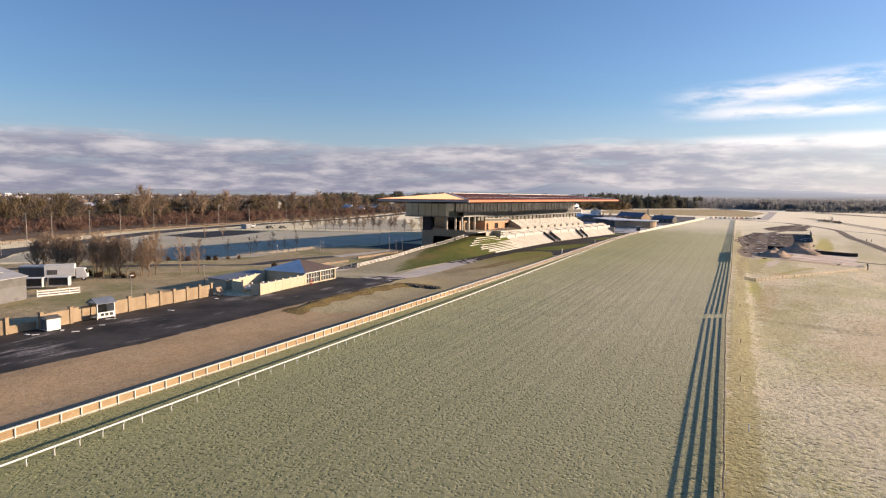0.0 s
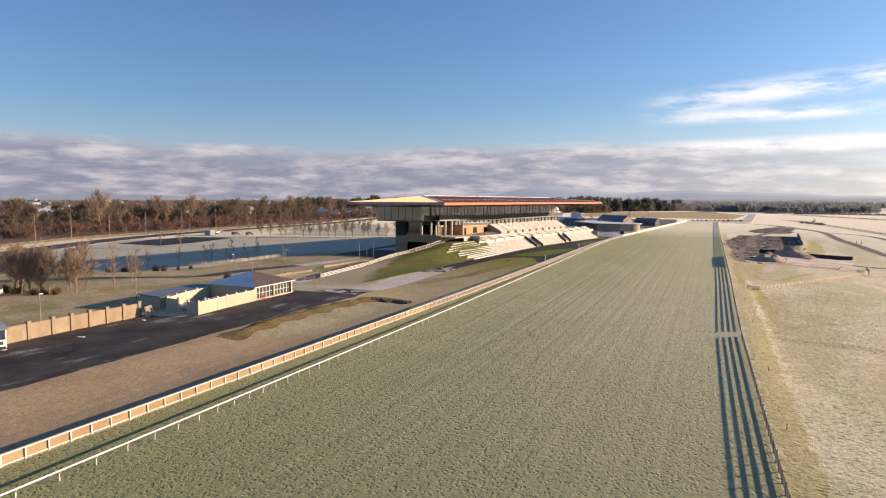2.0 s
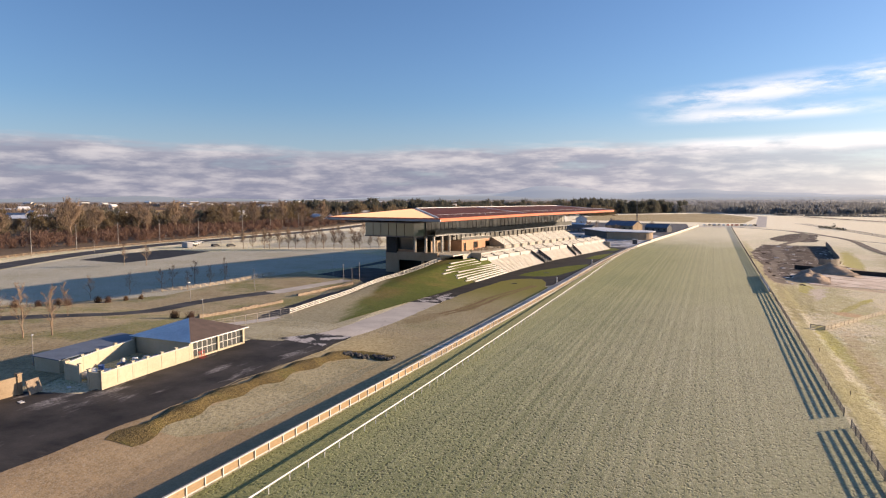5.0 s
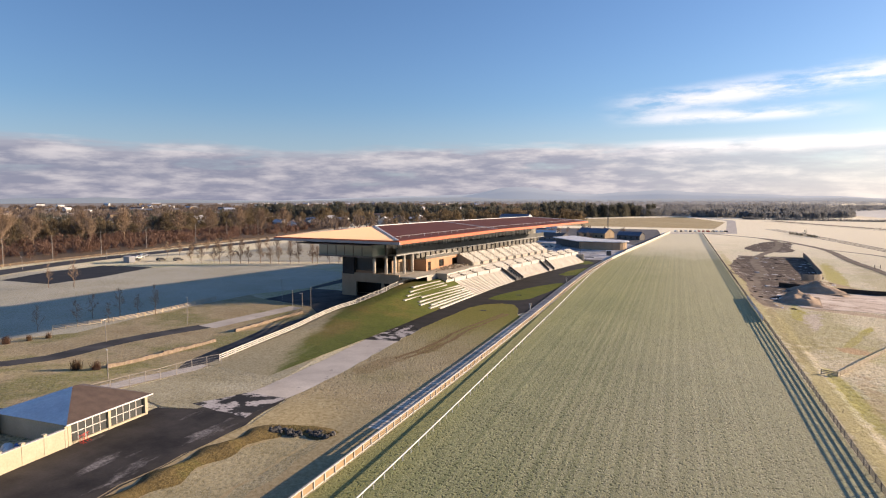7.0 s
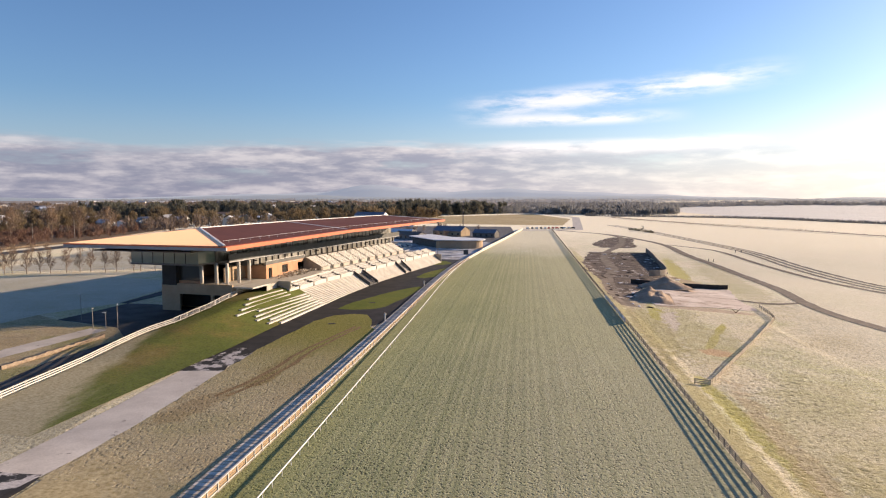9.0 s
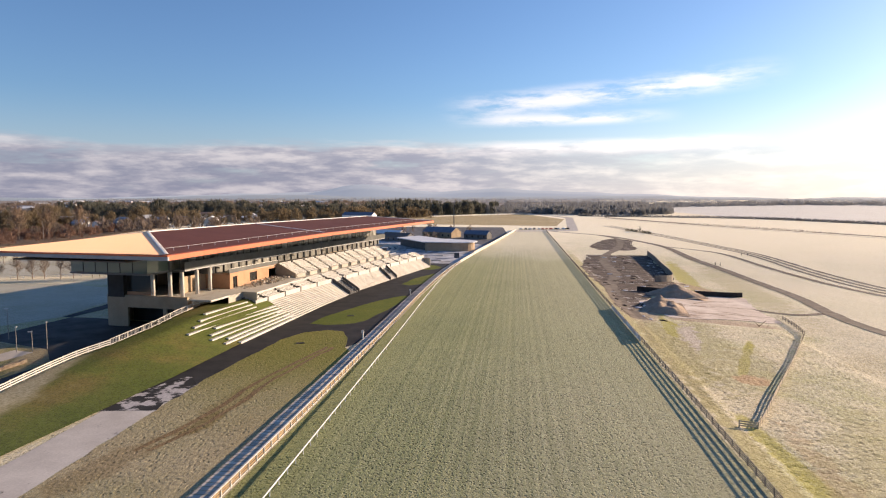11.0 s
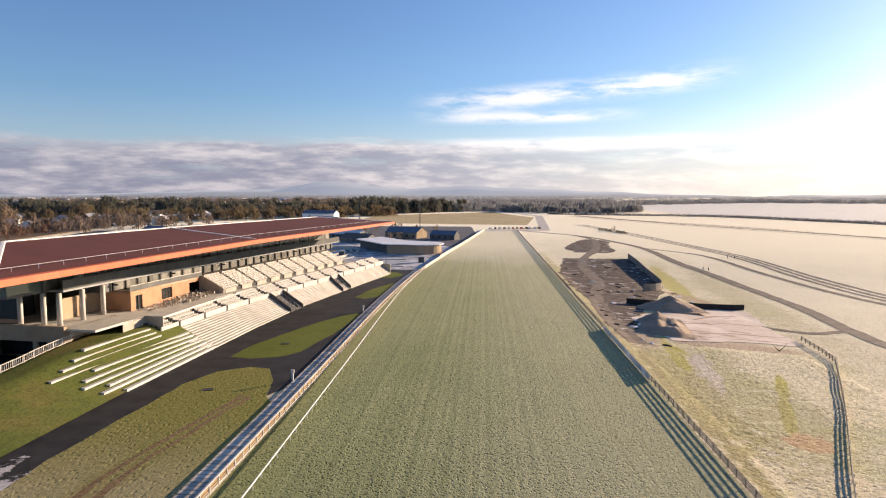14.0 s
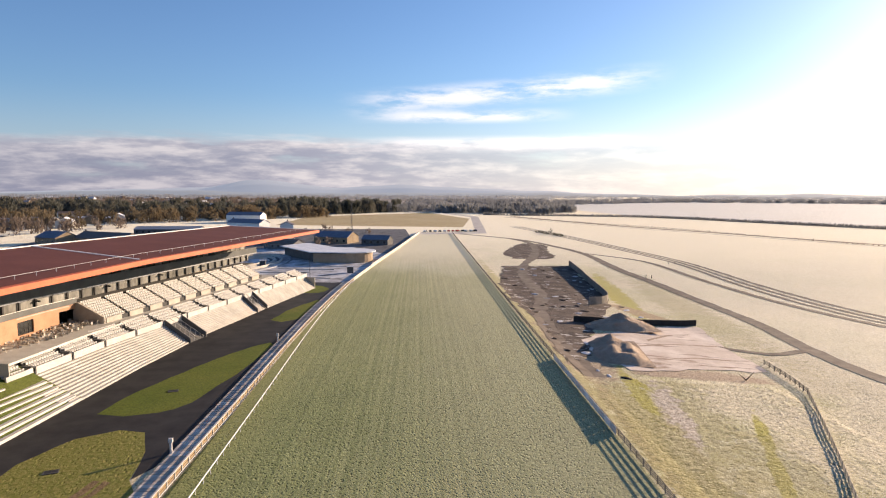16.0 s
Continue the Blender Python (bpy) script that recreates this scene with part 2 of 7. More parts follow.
M_SCRUB = grass("scrub_ground", [(0.3, (0.13, 0.085, 0.05)), (0.7, (0.22, 0.15, 0.09))], 0.03, 0.6, frost_amount=0.1)
M_MOSS = grass("moss", [(0.3, (0.24, 0.26, 0.03)), (0.7, (0.36, 0.34, 0.06))], 0.3, 2.0, frost_amount=0.15)
M_RUST = grass("rust_grass", [(0.3, (0.42, 0.27, 0.13)), (0.7, (0.50, 0.40, 0.22))], 0.3, 2.0, frost_amount=0.3)
M_SNOW = grass("snowy_field", [(0.3, (0.84, 0.79, 0.70)), (0.7, (0.93, 0.89, 0.82))], 0.01, 0.3, bump=0.2, frost_amount=0.6)
M_SNOWPAVE = surf("snowy_paving", (0.16, 0.15, 0.15), (0.80, 0.80, 0.82), 0.16, 2.0, 0.8)
M_ROADDARK = surf("dark_road", (0.035, 0.034, 0.035), (0.10, 0.095, 0.095), 0.2, 5, 0.8, 0.2, 0.02)


def patchy(m, colours, scale, stretch, lo, hi):
    """Sharp edged patches and streaks of ice lying on a surface."""
    t, b = m.node_tree, m.node_tree.nodes["Principled BSDF"]
    co = t.nodes.new("ShaderNodeTexCoord").outputs["Object"]
    old = b.inputs["Base Color"].links[0].from_socket
    f = ramp(t, link_noise(t, co, scale, 7, 0.62, stretch), [(lo, (0, 0, 0)), (hi, (1, 1, 1))])
    c = ramp(t, link_noise(t, co, 3.0, 4, 0.6), [(0.35, colours[0]), (0.65, colours[1])])
    t.links.new(mixc(t, f, old, c), b.inputs["Base Color"])
    return m


M_YARD = patchy(surf("yard_tarmac", (0.022, 0.020, 0.019), (0.085, 0.074, 0.066), 0.16, 4, 0.8, 0.4, 0.04), ((0.10, 0.09, 0.085), (0.34, 0.31, 0.29)), 0.4, (1.0, 0.26, 1.0), 0.57, 0.67)
M_ICYYARD = patchy(surf("icy_tarmac", (0.018, 0.018, 0.02), (0.05, 0.048, 0.046), 0.12, 4, 0.8, 0.3, 0.03), ((0.36, 0.33, 0.32), (0.56, 0.52, 0.50)), 0.28, (1.0, 1.0, 1.0), 0.50, 0.54)
M_DIRT = surf("dirt_road", (0.13, 0.10, 0.08), (0.25, 0.20, 0.155), 0.3, 3, 0.9, 0.4, 0.05)
M_WALK = surf("walkway_paving", (0.50, 0.45, 0.39), (0.66, 0.60, 0.52), 0.3, 4, 0.85, 0.2, 0.02, vary=0.3)
M_PAD2 = surf("bare_soil", (0.44, 0.36, 0.25), (0.58, 0.49, 0.37), 0.4, 3, 0.9, 0.5, 0.08)
M_TARMAC = surf("black_tarmac", (0.022, 0.022, 0.024), (0.05, 0.048, 0.047), 0.25, 5, 0.75, 0.2, 0.02)
M_ROAD = surf("frosty_tarmac", (0.06, 0.06, 0.065), (0.22, 0.21, 0.21), 0.22, 4, 0.8, 0.2, 0.02)
M_PATH = patchy(surf("frosted_path", (0.48, 0.43, 0.38), (0.68, 0.62, 0.55), 0.15, 4, 0.85, 0.2, 0.02), ((0.05, 0.045, 0.045), (0.12, 0.11, 0.10)), 0.3, (1.0, 0.6, 1.0), 0.63, 0.68)
M_WHITE = surf("white_paint", (0.72, 0.72, 0.70), (0.82, 0.81, 0.79), 0.6, 7, 0.5)
M_CONC = surf("pale_concrete", (0.42, 0.38, 0.33), (0.54, 0.50, 0.44), 0.4, 6, 0.85, 0.15, 0.01)
M_PLASTER = surf("cream_render", (0.27, 0.20, 0.13), (0.37, 0.29, 0.20), 0.5, 5, 0.9, 0.2, 0.01)
M_SAND = surf("sandstone_wall", (0.42, 0.235, 0.145), (0.52, 0.30, 0.19), 0.5, 6, 0.85, 0.1, 0.01)
# Sky's gleam on the hip is put into this paler copper and tinted sheen.
M_COPPER_GLEAM = surf("gleam_copper", (0.92, 0.53, 0.31), (0.98, 0.59, 0.36), 0.15, 3, 0.42, metal=0.25, spec=0.5)
_b = M_COPPER_GLEAM.node_tree.nodes["Principled BSDF"].inputs
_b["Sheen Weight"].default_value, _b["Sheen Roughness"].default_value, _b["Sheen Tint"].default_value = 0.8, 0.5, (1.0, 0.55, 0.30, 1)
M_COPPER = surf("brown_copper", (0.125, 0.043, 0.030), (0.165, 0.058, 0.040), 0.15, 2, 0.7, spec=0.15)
M_FASCIA = surf("orange_copper", (0.55, 0.13, 0.055), (0.62, 0.17, 0.08), 0.3, 3, 0.5)
M_DARK = surf("dark_metal", (0.03, 0.03, 0.032), (0.05, 0.05, 0.052), 0.5, 6, 0.5)
M_GREY = surf("grey_cladding", (0.13, 0.13, 0.135), (0.18, 0.18, 0.185), 0.3, 5, 0.5)
M_SOFFIT = surf("soffit", (0.10, 0.09, 0.08), (0.14, 0.12, 0.11), 0.3, 5, 0.6)
M_SLATE = surf("slate_roof", (0.10, 0.07, 0.053), (0.155, 0.112, 0.085), 0.8, 6, 0.5, 0.3, 0.02, spec=0.4)
M_WOOD = surf("weathered_timber", (0.20, 0.175, 0.145), (0.31, 0.275, 0.23), 0.8, 9, 0.85, 0.2, 0.01)
M_BARK = surf("bark", (0.23, 0.165, 0.115), (0.36, 0.265, 0.19), 1.5, 12, 0.9)
M_TWIG = surf("bare_twigs", (0.10, 0.06, 0.035), (0.16, 0.10, 0.06), 0.3, 3, 0.9, vary=0.3)
M_SPOIL = surf("spoil_heap", (0.33, 0.235, 0.165), (0.46, 0.35, 0.26), 0.5, 5, 0.9, 0.6, 0.15)
M_MUD = patchy(surf("dark_churned_mud", (0.06, 0.043, 0.034), (0.17, 0.125, 0.10), 0.25, 3, 0.9, 0.9, 0.2), ((0.38, 0.34, 0.31), (0.62, 0.58, 0.54)), 0.5, (0.4, 1.1, 1.0), 0.60, 0.625)
M_PAD = patchy(surf("hardcore_pad", (0.60, 0.48, 0.39), (0.84, 0.73, 0.63), 0.2, 4, 0.9, 0.4, 0.06), ((0.26, 0.18, 0.13), (0.40, 0.29, 0.22)), 0.3, (0.4, 1.3, 1.0), 0.56, 0.66)


def glass_mat(name, tint, rough=0.06):
    m, t, b = nodes_of(name)
    b.inputs["Base Color"].default_value = (*tint, 1)
    b.inputs["Roughness"].default_value = rough
    b.inputs["IOR"].default_value = 1.5
    b.inputs["Specular IOR Level"].default_value = 0.9
    return m


def pane_mat(name, c1, c2):
    """Large panes with reflected sky and ground put into their colour, each a little different."""
    m = surf(name, c1, c2, 0.35, 1.4, 0.16, stretch=(1.0, 1.0, 0.5), vary=0.35, spec=0.7)
    return m


M_GLASS = pane_mat("reflecting_glazing", (0.15, 0.15, 0.14), (0.36, 0.355, 0.33))
M_GREEN_GLASS = glass_mat("green_glazing", (0.14, 0.19, 0.17))
M_GREYBLUE = surf("blue_grey_metal", (0.24, 0.26, 0.30), (0.30, 0.32, 0.36), 0.4, 4, 0.4, metal=0.3)
M_PALEMETAL = surf("pale_metal", (0.62, 0.60, 0.58), (0.72, 0.70, 0.68), 0.6, 6, 0.45, metal=0.2)
M_GREYGLASS = surf("grey_glass_panel", (0.13, 0.135, 0.135), (0.18, 0.185, 0.185), 0.3, 4, 0.8, spec=0.05)
M_DARKGLASS = glass_mat("black_glass", (0.03, 0.032, 0.033), 0.1)
M_SANDDARK = surf("tan_render", (0.38, 0.28, 0.19), (0.46, 0.35, 0.25), 0.4, 5, 0.9)
M_SEAT = surf("white_plastic_seat", (0.38, 0.375, 0.365), (0.50, 0.495, 0.48), 1.2, 4, 0.5)
M_DARKGREY = surf("dark_grey_concrete", (0.10, 0.10, 0.10), (0.16, 0.155, 0.15), 0.6, 5, 0.85)
M_WHITECONC = surf("white_precast", (0.53, 0.505, 0.47), (0.65, 0.63, 0.59), 0.5, 6, 0.75, 0.1, 0.01)
M_STEP = surf("step_concrete", (0.42, 0.40, 0.365), (0.56, 0.54, 0.50), 0.35, 5, 0.85, 0.15, 0.01)
M_BANK = grass("bank_lawn", [(0.3, (0.085, 0.118, 0.014)), (0.5, (0.12, 0.142, 0.024)), (0.64, (0.19, 0.15, 0.042)), (0.8, (0.26, 0.225, 0.10))], 0.06, 1.8, bump=0.3, dist=0.1, frost_amount=0.08)


def frost_edge(m):
    """Hoar frost lies on the lower, outer part of the bank and fades up it."""
    t, b = m.node_tree, m.node_tree.nodes["Principled BSDF"]
    co = t.nodes.new("ShaderNodeTexCoord").outputs["Object"]
    old = b.inputs["Base Color"].links[0].from_socket
    s = t.nodes.new("ShaderNodeSeparateXYZ")
    t.links.new(co, s.inputs[0])
    n = link_noise(t, co, 0.12, 5, 0.65, (1.0, 0.35, 1.0))

    def mth(op, a, c):
        k = t.nodes.new("ShaderNodeMath")
        k.operation = op
        for i, v in enumerate((a, c)):
            if isinstance(v, float):
                k.inputs[i].default_value = v
            else:
                t.links.new(v, k.inputs[i])
        return k.outputs[0]
    # distance along the bank, pulled back toward its foot
    d = mth("ADD", mth("MULTIPLY", mth("SUBTRACT", 163.0, s.outputs[1]), 0.05), mth("MULTIPLY", mth("SUBTRACT", -84.0, s.outputs[0]), 0.16))
    d = mth("ADD", d, mth("MULTIPLY", mth("SUBTRACT", n, 0.5), 2.6))
    r = t.nodes.new("ShaderNodeMapRange")
    r.interpolation_type = "SMOOTHSTEP"
    r.inputs[1].default_value, r.inputs[2].default_value = 0.1, 0.9
    t.links.new(d, r.inputs[0])
    t.links.new(mixc(t, r.outputs[0], old, ramp(t, link_noise(t, co, 2.4, 5, 0.7), [(0.3, (0.225, 0.195, 0.098)), (0.62, (0.43, 0.38, 0.26))])), b.inputs["Base Color"])


frost_edge(M_BANK)
M_BLUEROOF = surf("blue_slate", (0.12, 0.15, 0.20), (0.17, 0.20, 0.26), 0.5, 5, 0.6, 0.2, 0.02)
M_STONE = surf("rubble_stone", (0.20, 0.15, 0.11), (0.36, 0.29, 0.22), 1.5, 6, 0.9, 0.6, 0.06)
M_RED = surf("red_paint", (0.5, 0.06, 0.05), (0.6, 0.09, 0.07), 1, 6, 0.6)
M_BLUE = surf("blue_sheet", (0.05, 0.12, 0.34), (0.08, 0.17, 0.42), 0.6, 5, 0.5)
M_TYRE = surf("black_rubber", (0.015, 0.015, 0.015), (0.03, 0.03, 0.03), 2, 8, 0.8)
M_HEDGEPANEL = surf("tan_panel", (0.29, 0.20, 0.115), (0.40, 0.295, 0.18), 0.4, 5, 0.85, 0.2, 0.02, stretch=(1, 0.4, 1))
M_TURF_EDGE = surf("earth_edge", (0.22, 0.16, 0.08), (0.32, 0.25, 0.13), 0.6, 5, 0.9, 0.4, 0.05)
M_BOARD = surf("grey_board", (0.62, 0.61, 0.61), (0.78, 0.77, 0.76), 0.4, 4, 0.7, vary=0.2)
M_RAILWOOD = surf("pale_rail_wood", (0.46, 0.38, 0.27), (0.62, 0.53, 0.40), 0.8, 6, 0.8, 0.2, 0.01)
M_CREAM = surf("smooth_cream_render", (0.46, 0.40, 0.29), (0.54, 0.48, 0.36), 0.4, 5, 0.85)
M_WINDOW = glass_mat("shop_window", (0.06, 0.065, 0.065), 0.08)
M_GREYROOF = surf("grey_corrugated", (0.30, 0.31, 0.33), (0.38, 0.39, 0.41), 0.4, 5, 0.5)
M_DARKWOOD = surf("dark_sleepers", (0.03, 0.028, 0.027), (0.06, 0.052, 0.048), 0.8, 6, 0.85)
M_SPOILWALL = surf("brown_boards", (0.20, 0.17, 0.14), (0.30, 0.26, 0.22), 0.5, 5, 0.85, vary=0.15)
M_SNOWCLOD = surf("frosted_clod", (0.55, 0.55, 0.56), (0.75, 0.75, 0.77), 1.0, 6, 0.85)
M_SNOWROOF = surf("frosted_roof", (0.66, 0.68, 0.71), (0.84, 0.85, 0.87), 0.3, 3, 0.8)


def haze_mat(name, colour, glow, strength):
    """Far distance: the air's haze put into a pale colour and a faint glow."""
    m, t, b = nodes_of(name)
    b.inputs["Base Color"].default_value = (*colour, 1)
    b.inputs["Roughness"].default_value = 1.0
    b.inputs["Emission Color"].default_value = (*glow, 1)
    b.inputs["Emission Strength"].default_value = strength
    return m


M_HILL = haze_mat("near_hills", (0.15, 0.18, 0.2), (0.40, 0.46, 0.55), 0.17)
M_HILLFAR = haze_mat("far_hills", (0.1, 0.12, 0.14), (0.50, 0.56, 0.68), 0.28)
M_OLIVE = grass("olive_verge", [(0.3, (0.33, 0.25, 0.12)), (0.5, (0.42, 0.335, 0.185)), (0.7, (0.31, 0.265, 0.11))], 0.05, 1.6, frost_amount=0.32, pits=0.25)
M_BROWNMARK = grass("brown_wheel_mark", [(0.3, (0.19, 0.115, 0.05)), (0.7, (0.29, 0.19, 0.09))], 0.2, 1.6, frost_amount=0.1)
M_POLE = surf("weathered_pole", (0.26, 0.24, 0.22), (0.36, 0.33, 0.30), 0.6, 6, 0.7)
# Treads are darkened to put the shade between seat rows into their colour.
M_TREAD = surf("shaded_tier_tread", (0.11, 0.10, 0.09), (0.17, 0.155, 0.14), 0.6, 6, 0.85)
M_DIP = grass("dip_bank", [(0.3, (0.12, 0.085, 0.032)), (0.55, (0.18, 0.13, 0.05)), (0.75, (0.13, 0.125, 0.035))], 0.3, 2.2, bump=0.8, dist=0.2, frost_amount=0.06)
M_ROUGH = grass("rough_ground", [(0.3, (0.36, 0.30, 0.15)), (0.5, (0.50, 0.43, 0.26)), (0.7, (0.34, 0.33, 0.14))], 0.12, 0.9, bump=0.9, dist=0.3, frost_amount=0.3)
M_DIPFLOOR = grass("dip_floor", [(0.3, (0.27, 0.23, 0.12)), (0.7, (0.40, 0.345, 0.215))], 0.1, 1.6, frost_amount=0.28)


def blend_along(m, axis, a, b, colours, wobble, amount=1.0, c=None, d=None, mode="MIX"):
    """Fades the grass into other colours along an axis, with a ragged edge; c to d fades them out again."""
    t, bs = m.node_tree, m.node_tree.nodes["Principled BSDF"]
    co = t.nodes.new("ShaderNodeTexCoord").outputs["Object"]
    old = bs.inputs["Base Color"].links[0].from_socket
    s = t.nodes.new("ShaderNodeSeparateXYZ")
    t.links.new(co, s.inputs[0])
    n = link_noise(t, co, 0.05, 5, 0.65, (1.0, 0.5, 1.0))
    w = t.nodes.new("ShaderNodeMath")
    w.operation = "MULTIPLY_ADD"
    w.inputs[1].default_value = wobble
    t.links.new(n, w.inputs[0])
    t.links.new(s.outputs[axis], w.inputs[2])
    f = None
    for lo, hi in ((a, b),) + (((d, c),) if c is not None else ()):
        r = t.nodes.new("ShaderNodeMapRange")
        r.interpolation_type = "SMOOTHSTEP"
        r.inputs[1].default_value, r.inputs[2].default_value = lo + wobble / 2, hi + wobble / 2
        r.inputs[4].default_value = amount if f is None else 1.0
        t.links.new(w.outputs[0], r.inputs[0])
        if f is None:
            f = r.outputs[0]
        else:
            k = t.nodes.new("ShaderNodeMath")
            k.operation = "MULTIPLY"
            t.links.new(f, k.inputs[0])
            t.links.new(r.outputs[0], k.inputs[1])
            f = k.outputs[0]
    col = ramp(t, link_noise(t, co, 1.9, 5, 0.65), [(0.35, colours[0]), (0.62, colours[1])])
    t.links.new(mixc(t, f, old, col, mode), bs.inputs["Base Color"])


blend_along(M_TURF, 1, 130, 225, ((0.085, 0.118, 0.02), (0.225, 0.262, 0.075)), 100, 0.22, 330, 410)
GREEN = ((0.58, 0.74, 0.30), (0.84, 0.94, 0.56))
blend_along(M_TURF, 1, 140, 235, GREEN, 70, 0.6, 340, 420, "MULTIPLY")
blend_along(M_TURF, 0, -16, -46, GREEN, 10, 0.45, mode="MULTIPLY")
blend_along(M_TURF, 0, -42, -50, ((0.10, 0.125, 0.02), (0.24, 0.25, 0.07)), 6, 0.6)
blend_along(M_TURF, 0, -38, -6, ((0.38, 0.355, 0.19), (0.58, 0.53, 0.35)), 14, 0.35)
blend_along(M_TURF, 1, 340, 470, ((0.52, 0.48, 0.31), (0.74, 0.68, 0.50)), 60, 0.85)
blend_along(M_TURF, 1, 120, 45, ((0.13, 0.15, 0.05), (0.25, 0.255, 0.12)), 40, 0.45)
# Infield pales with distance: whiter frost, haze and backlight put into its colour.
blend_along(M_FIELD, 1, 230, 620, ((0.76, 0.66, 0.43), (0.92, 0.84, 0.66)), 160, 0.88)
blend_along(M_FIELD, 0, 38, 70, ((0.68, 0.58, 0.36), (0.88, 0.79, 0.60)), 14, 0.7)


def blend_spot(m, x0, y0, rx, ry, turn, colours, amount=1.0, wobble=0.9):
    """A ragged stain of other colours round a place on the ground."""
    t, bs = m.node_tree, m.node_tree.nodes["Principled BSDF"]
    co = t.nodes.new("ShaderNodeTexCoord").outputs["Object"]
    old = bs.inputs["Base Color"].links[0].from_socket
    mp = t.nodes.new("ShaderNodeMapping")
    mp.vector_type = "TEXTURE"
    mp.inputs["Location"].default_value, mp.inputs["Rotation"].default_value, mp.inputs["Scale"].default_value = (x0, y0, 0), (0, 0, radians(turn)), (rx, ry, 1e6)
    t.links.new(co, mp.inputs[0])
    ln = t.nodes.new("ShaderNodeVectorMath")
    ln.operation = "LENGTH"
    t.links.new(mp.outputs[0], ln.inputs[0])
    k = t.nodes.new("ShaderNodeMath")
    k.operation = "MULTIPLY_ADD"
    k.inputs[1].default_value = wobble * 2
    t.links.new(link_noise(t, co, 0.35, 6, 0.7), k.inputs[0])
    t.links.new(ln.outputs["Value"], k.inputs[2])
    r = t.nodes.new("ShaderNodeMapRange")
    r.interpolation_type = "SMOOTHSTEP"
    r.inputs[1].default_value, r.inputs[2].default_value, r.inputs[3].default_value, r.inputs[4].default_value = 0.7 + wobble, 1.15 + wobble, amount, 0.0
    t.links.new(k.outputs[0], r.inputs[0])
    c = ramp(t, link_noise(t, co, 1.9, 5, 0.7), [(0.35, colours[0]), (0.62, colours[1])])
    t.links.new(mixc(t, r.outputs[0], old, c), bs.inputs["Base Color"])


OLIVE, MOSSY = ((0.17, 0.15, 0.035), (0.39, 0.335, 0.13)), ((0.19, 0.18, 0.004), (0.40, 0.35, 0.02))
RUSTY, SOIL = ((0.28, 0.16, 0.07), (0.48, 0.35, 0.19)), ((0.25, 0.19, 0.14), (0.58, 0.50, 0.42))
blend_spot(M_FIELD, 1.4, 100.2, 1.6, 130, 0, OLIVE, 0.8, 1.1)
blend_spot(M_FIELD, 1.3, 302.9, 2.2, 110, 0, OLIVE, 0.8, 1.1)
blend_spot(M_FIELD, 9.8, 220.1, 7.0, 30, -14, OLIVE, 0.55, 1.1)
blend_spot(M_FIELD, 9.4, 221, 2.4, 19, -14, SOIL, 0.9, 1.3)
blend_spot(M_FIELD, 20.2, 219.0, 1.0, 8.5, -22, MOSSY, 1.0, 0.8)
blend_spot(M_FIELD, 14.6, 205.0, 1.0, 10, -22, MOSSY, 1.0, 0.8)
blend_spot(M_FIELD, 10.2, 240, 0.9, 5.5, 10, MOSSY, 0.9, 1.0)
blend_spot(M_FIELD, 6.4, 264, 0.9, 5.0, 0, MOSSY, 0.9, 1.0)
blend_spot(M_FIELD, 2.6, 213, 1.9, 36, -2, ((0.12, 0.10, 0.03), (0.31, 0.26, 0.10)), 0.95, 1.0)
blend_spot(M_FIELD, 24, 245.5, 12, 2.2, 0, ((0.13, 0.085, 0.055), (0.34, 0.25, 0.17)), 0.95, 1.1)
blend_spot(M_FIELD, 4.9, 156, 1.5, 26, 2, MOSSY, 0.75, 1.0)
blend_spot(M_FIELD, 7.0, 146, 2.0, 30, -4, RUSTY, 0.55, 1.2)
blend_spot(M_FIELD, 9.5, 122, 4.5, 26, -8, OLIVE, 0.6, 1.3)
blend_spot(M_FIELD, 5.5, 215, 3.6, 28, -3, OLIVE, 0.85, 1.1)
blend_spot(M_FIELD, 3.5, 262, 3.2, 26, 0, ((0.14, 0.09, 0.06), (0.30, 0.21, 0.14)), 0.9, 1.0)
blend_spot(M_FIELD, 14.3, 202.8, 6.0, 16, -18, OLIVE, 0.5, 1.3)
blend_spot(M_FIELD, 12.6, 195.0, 2.8, 3.4, -25, ((0.30, 0.16, 0.06), (0.50, 0.33, 0.16)), 0.95, 1.0)
blend_spot(M_FIELD, 8.8, 235.1, 1.4, 14, -6, MOSSY, 0.8, 1.3)
blend_spot(M_FIELD, 6.8, 257.8, 3.5, 18, 0, ((0.16, 0.11, 0.07), (0.34, 0.25, 0.17)), 0.9)
blend_spot(M_FIELD, 37.2, 333.5, 3.6, 40, -6, MOSSY, 0.9, 0.8)
blend_spot(M_FIELD, 34.9, 305.6, 3.5, 14, 20, ((0.20, 0.12, 0.06), (0.36, 0.25, 0.13)), 0.9)
blend_spot(M_FIELD, 51.2, 317.8, 7, 60, -4, OLIVE, 0.45, 1.2)
blend_spot(M_FIELD, 26.4, 245.9, 12, 3.5, -4, ((0.24, 0.16, 0.10), (0.44, 0.33, 0.22)), 0.9)
blend_spot(M_FIELD, 14.8, 156.0, 9, 30, -20, OLIVE, 0.4, 1.3)
blend_spot(M_FIELD, 23.3, 114.4, 9, 34, -16, RUSTY, 0.35, 1.3)
for spot in ((-62.6, 165, 1.5, 5, -8, 0.9), (-62.2, 178, 2.2, 16, -6, 0.55), (-66.5, 152, 2.5, 9, -10, 0.5)):
    blend_spot(M_OLIVE, *spot[:5], ((0.13, 0.085, 0.035), (0.28, 0.20, 0.10)), spot[5], 1.1)
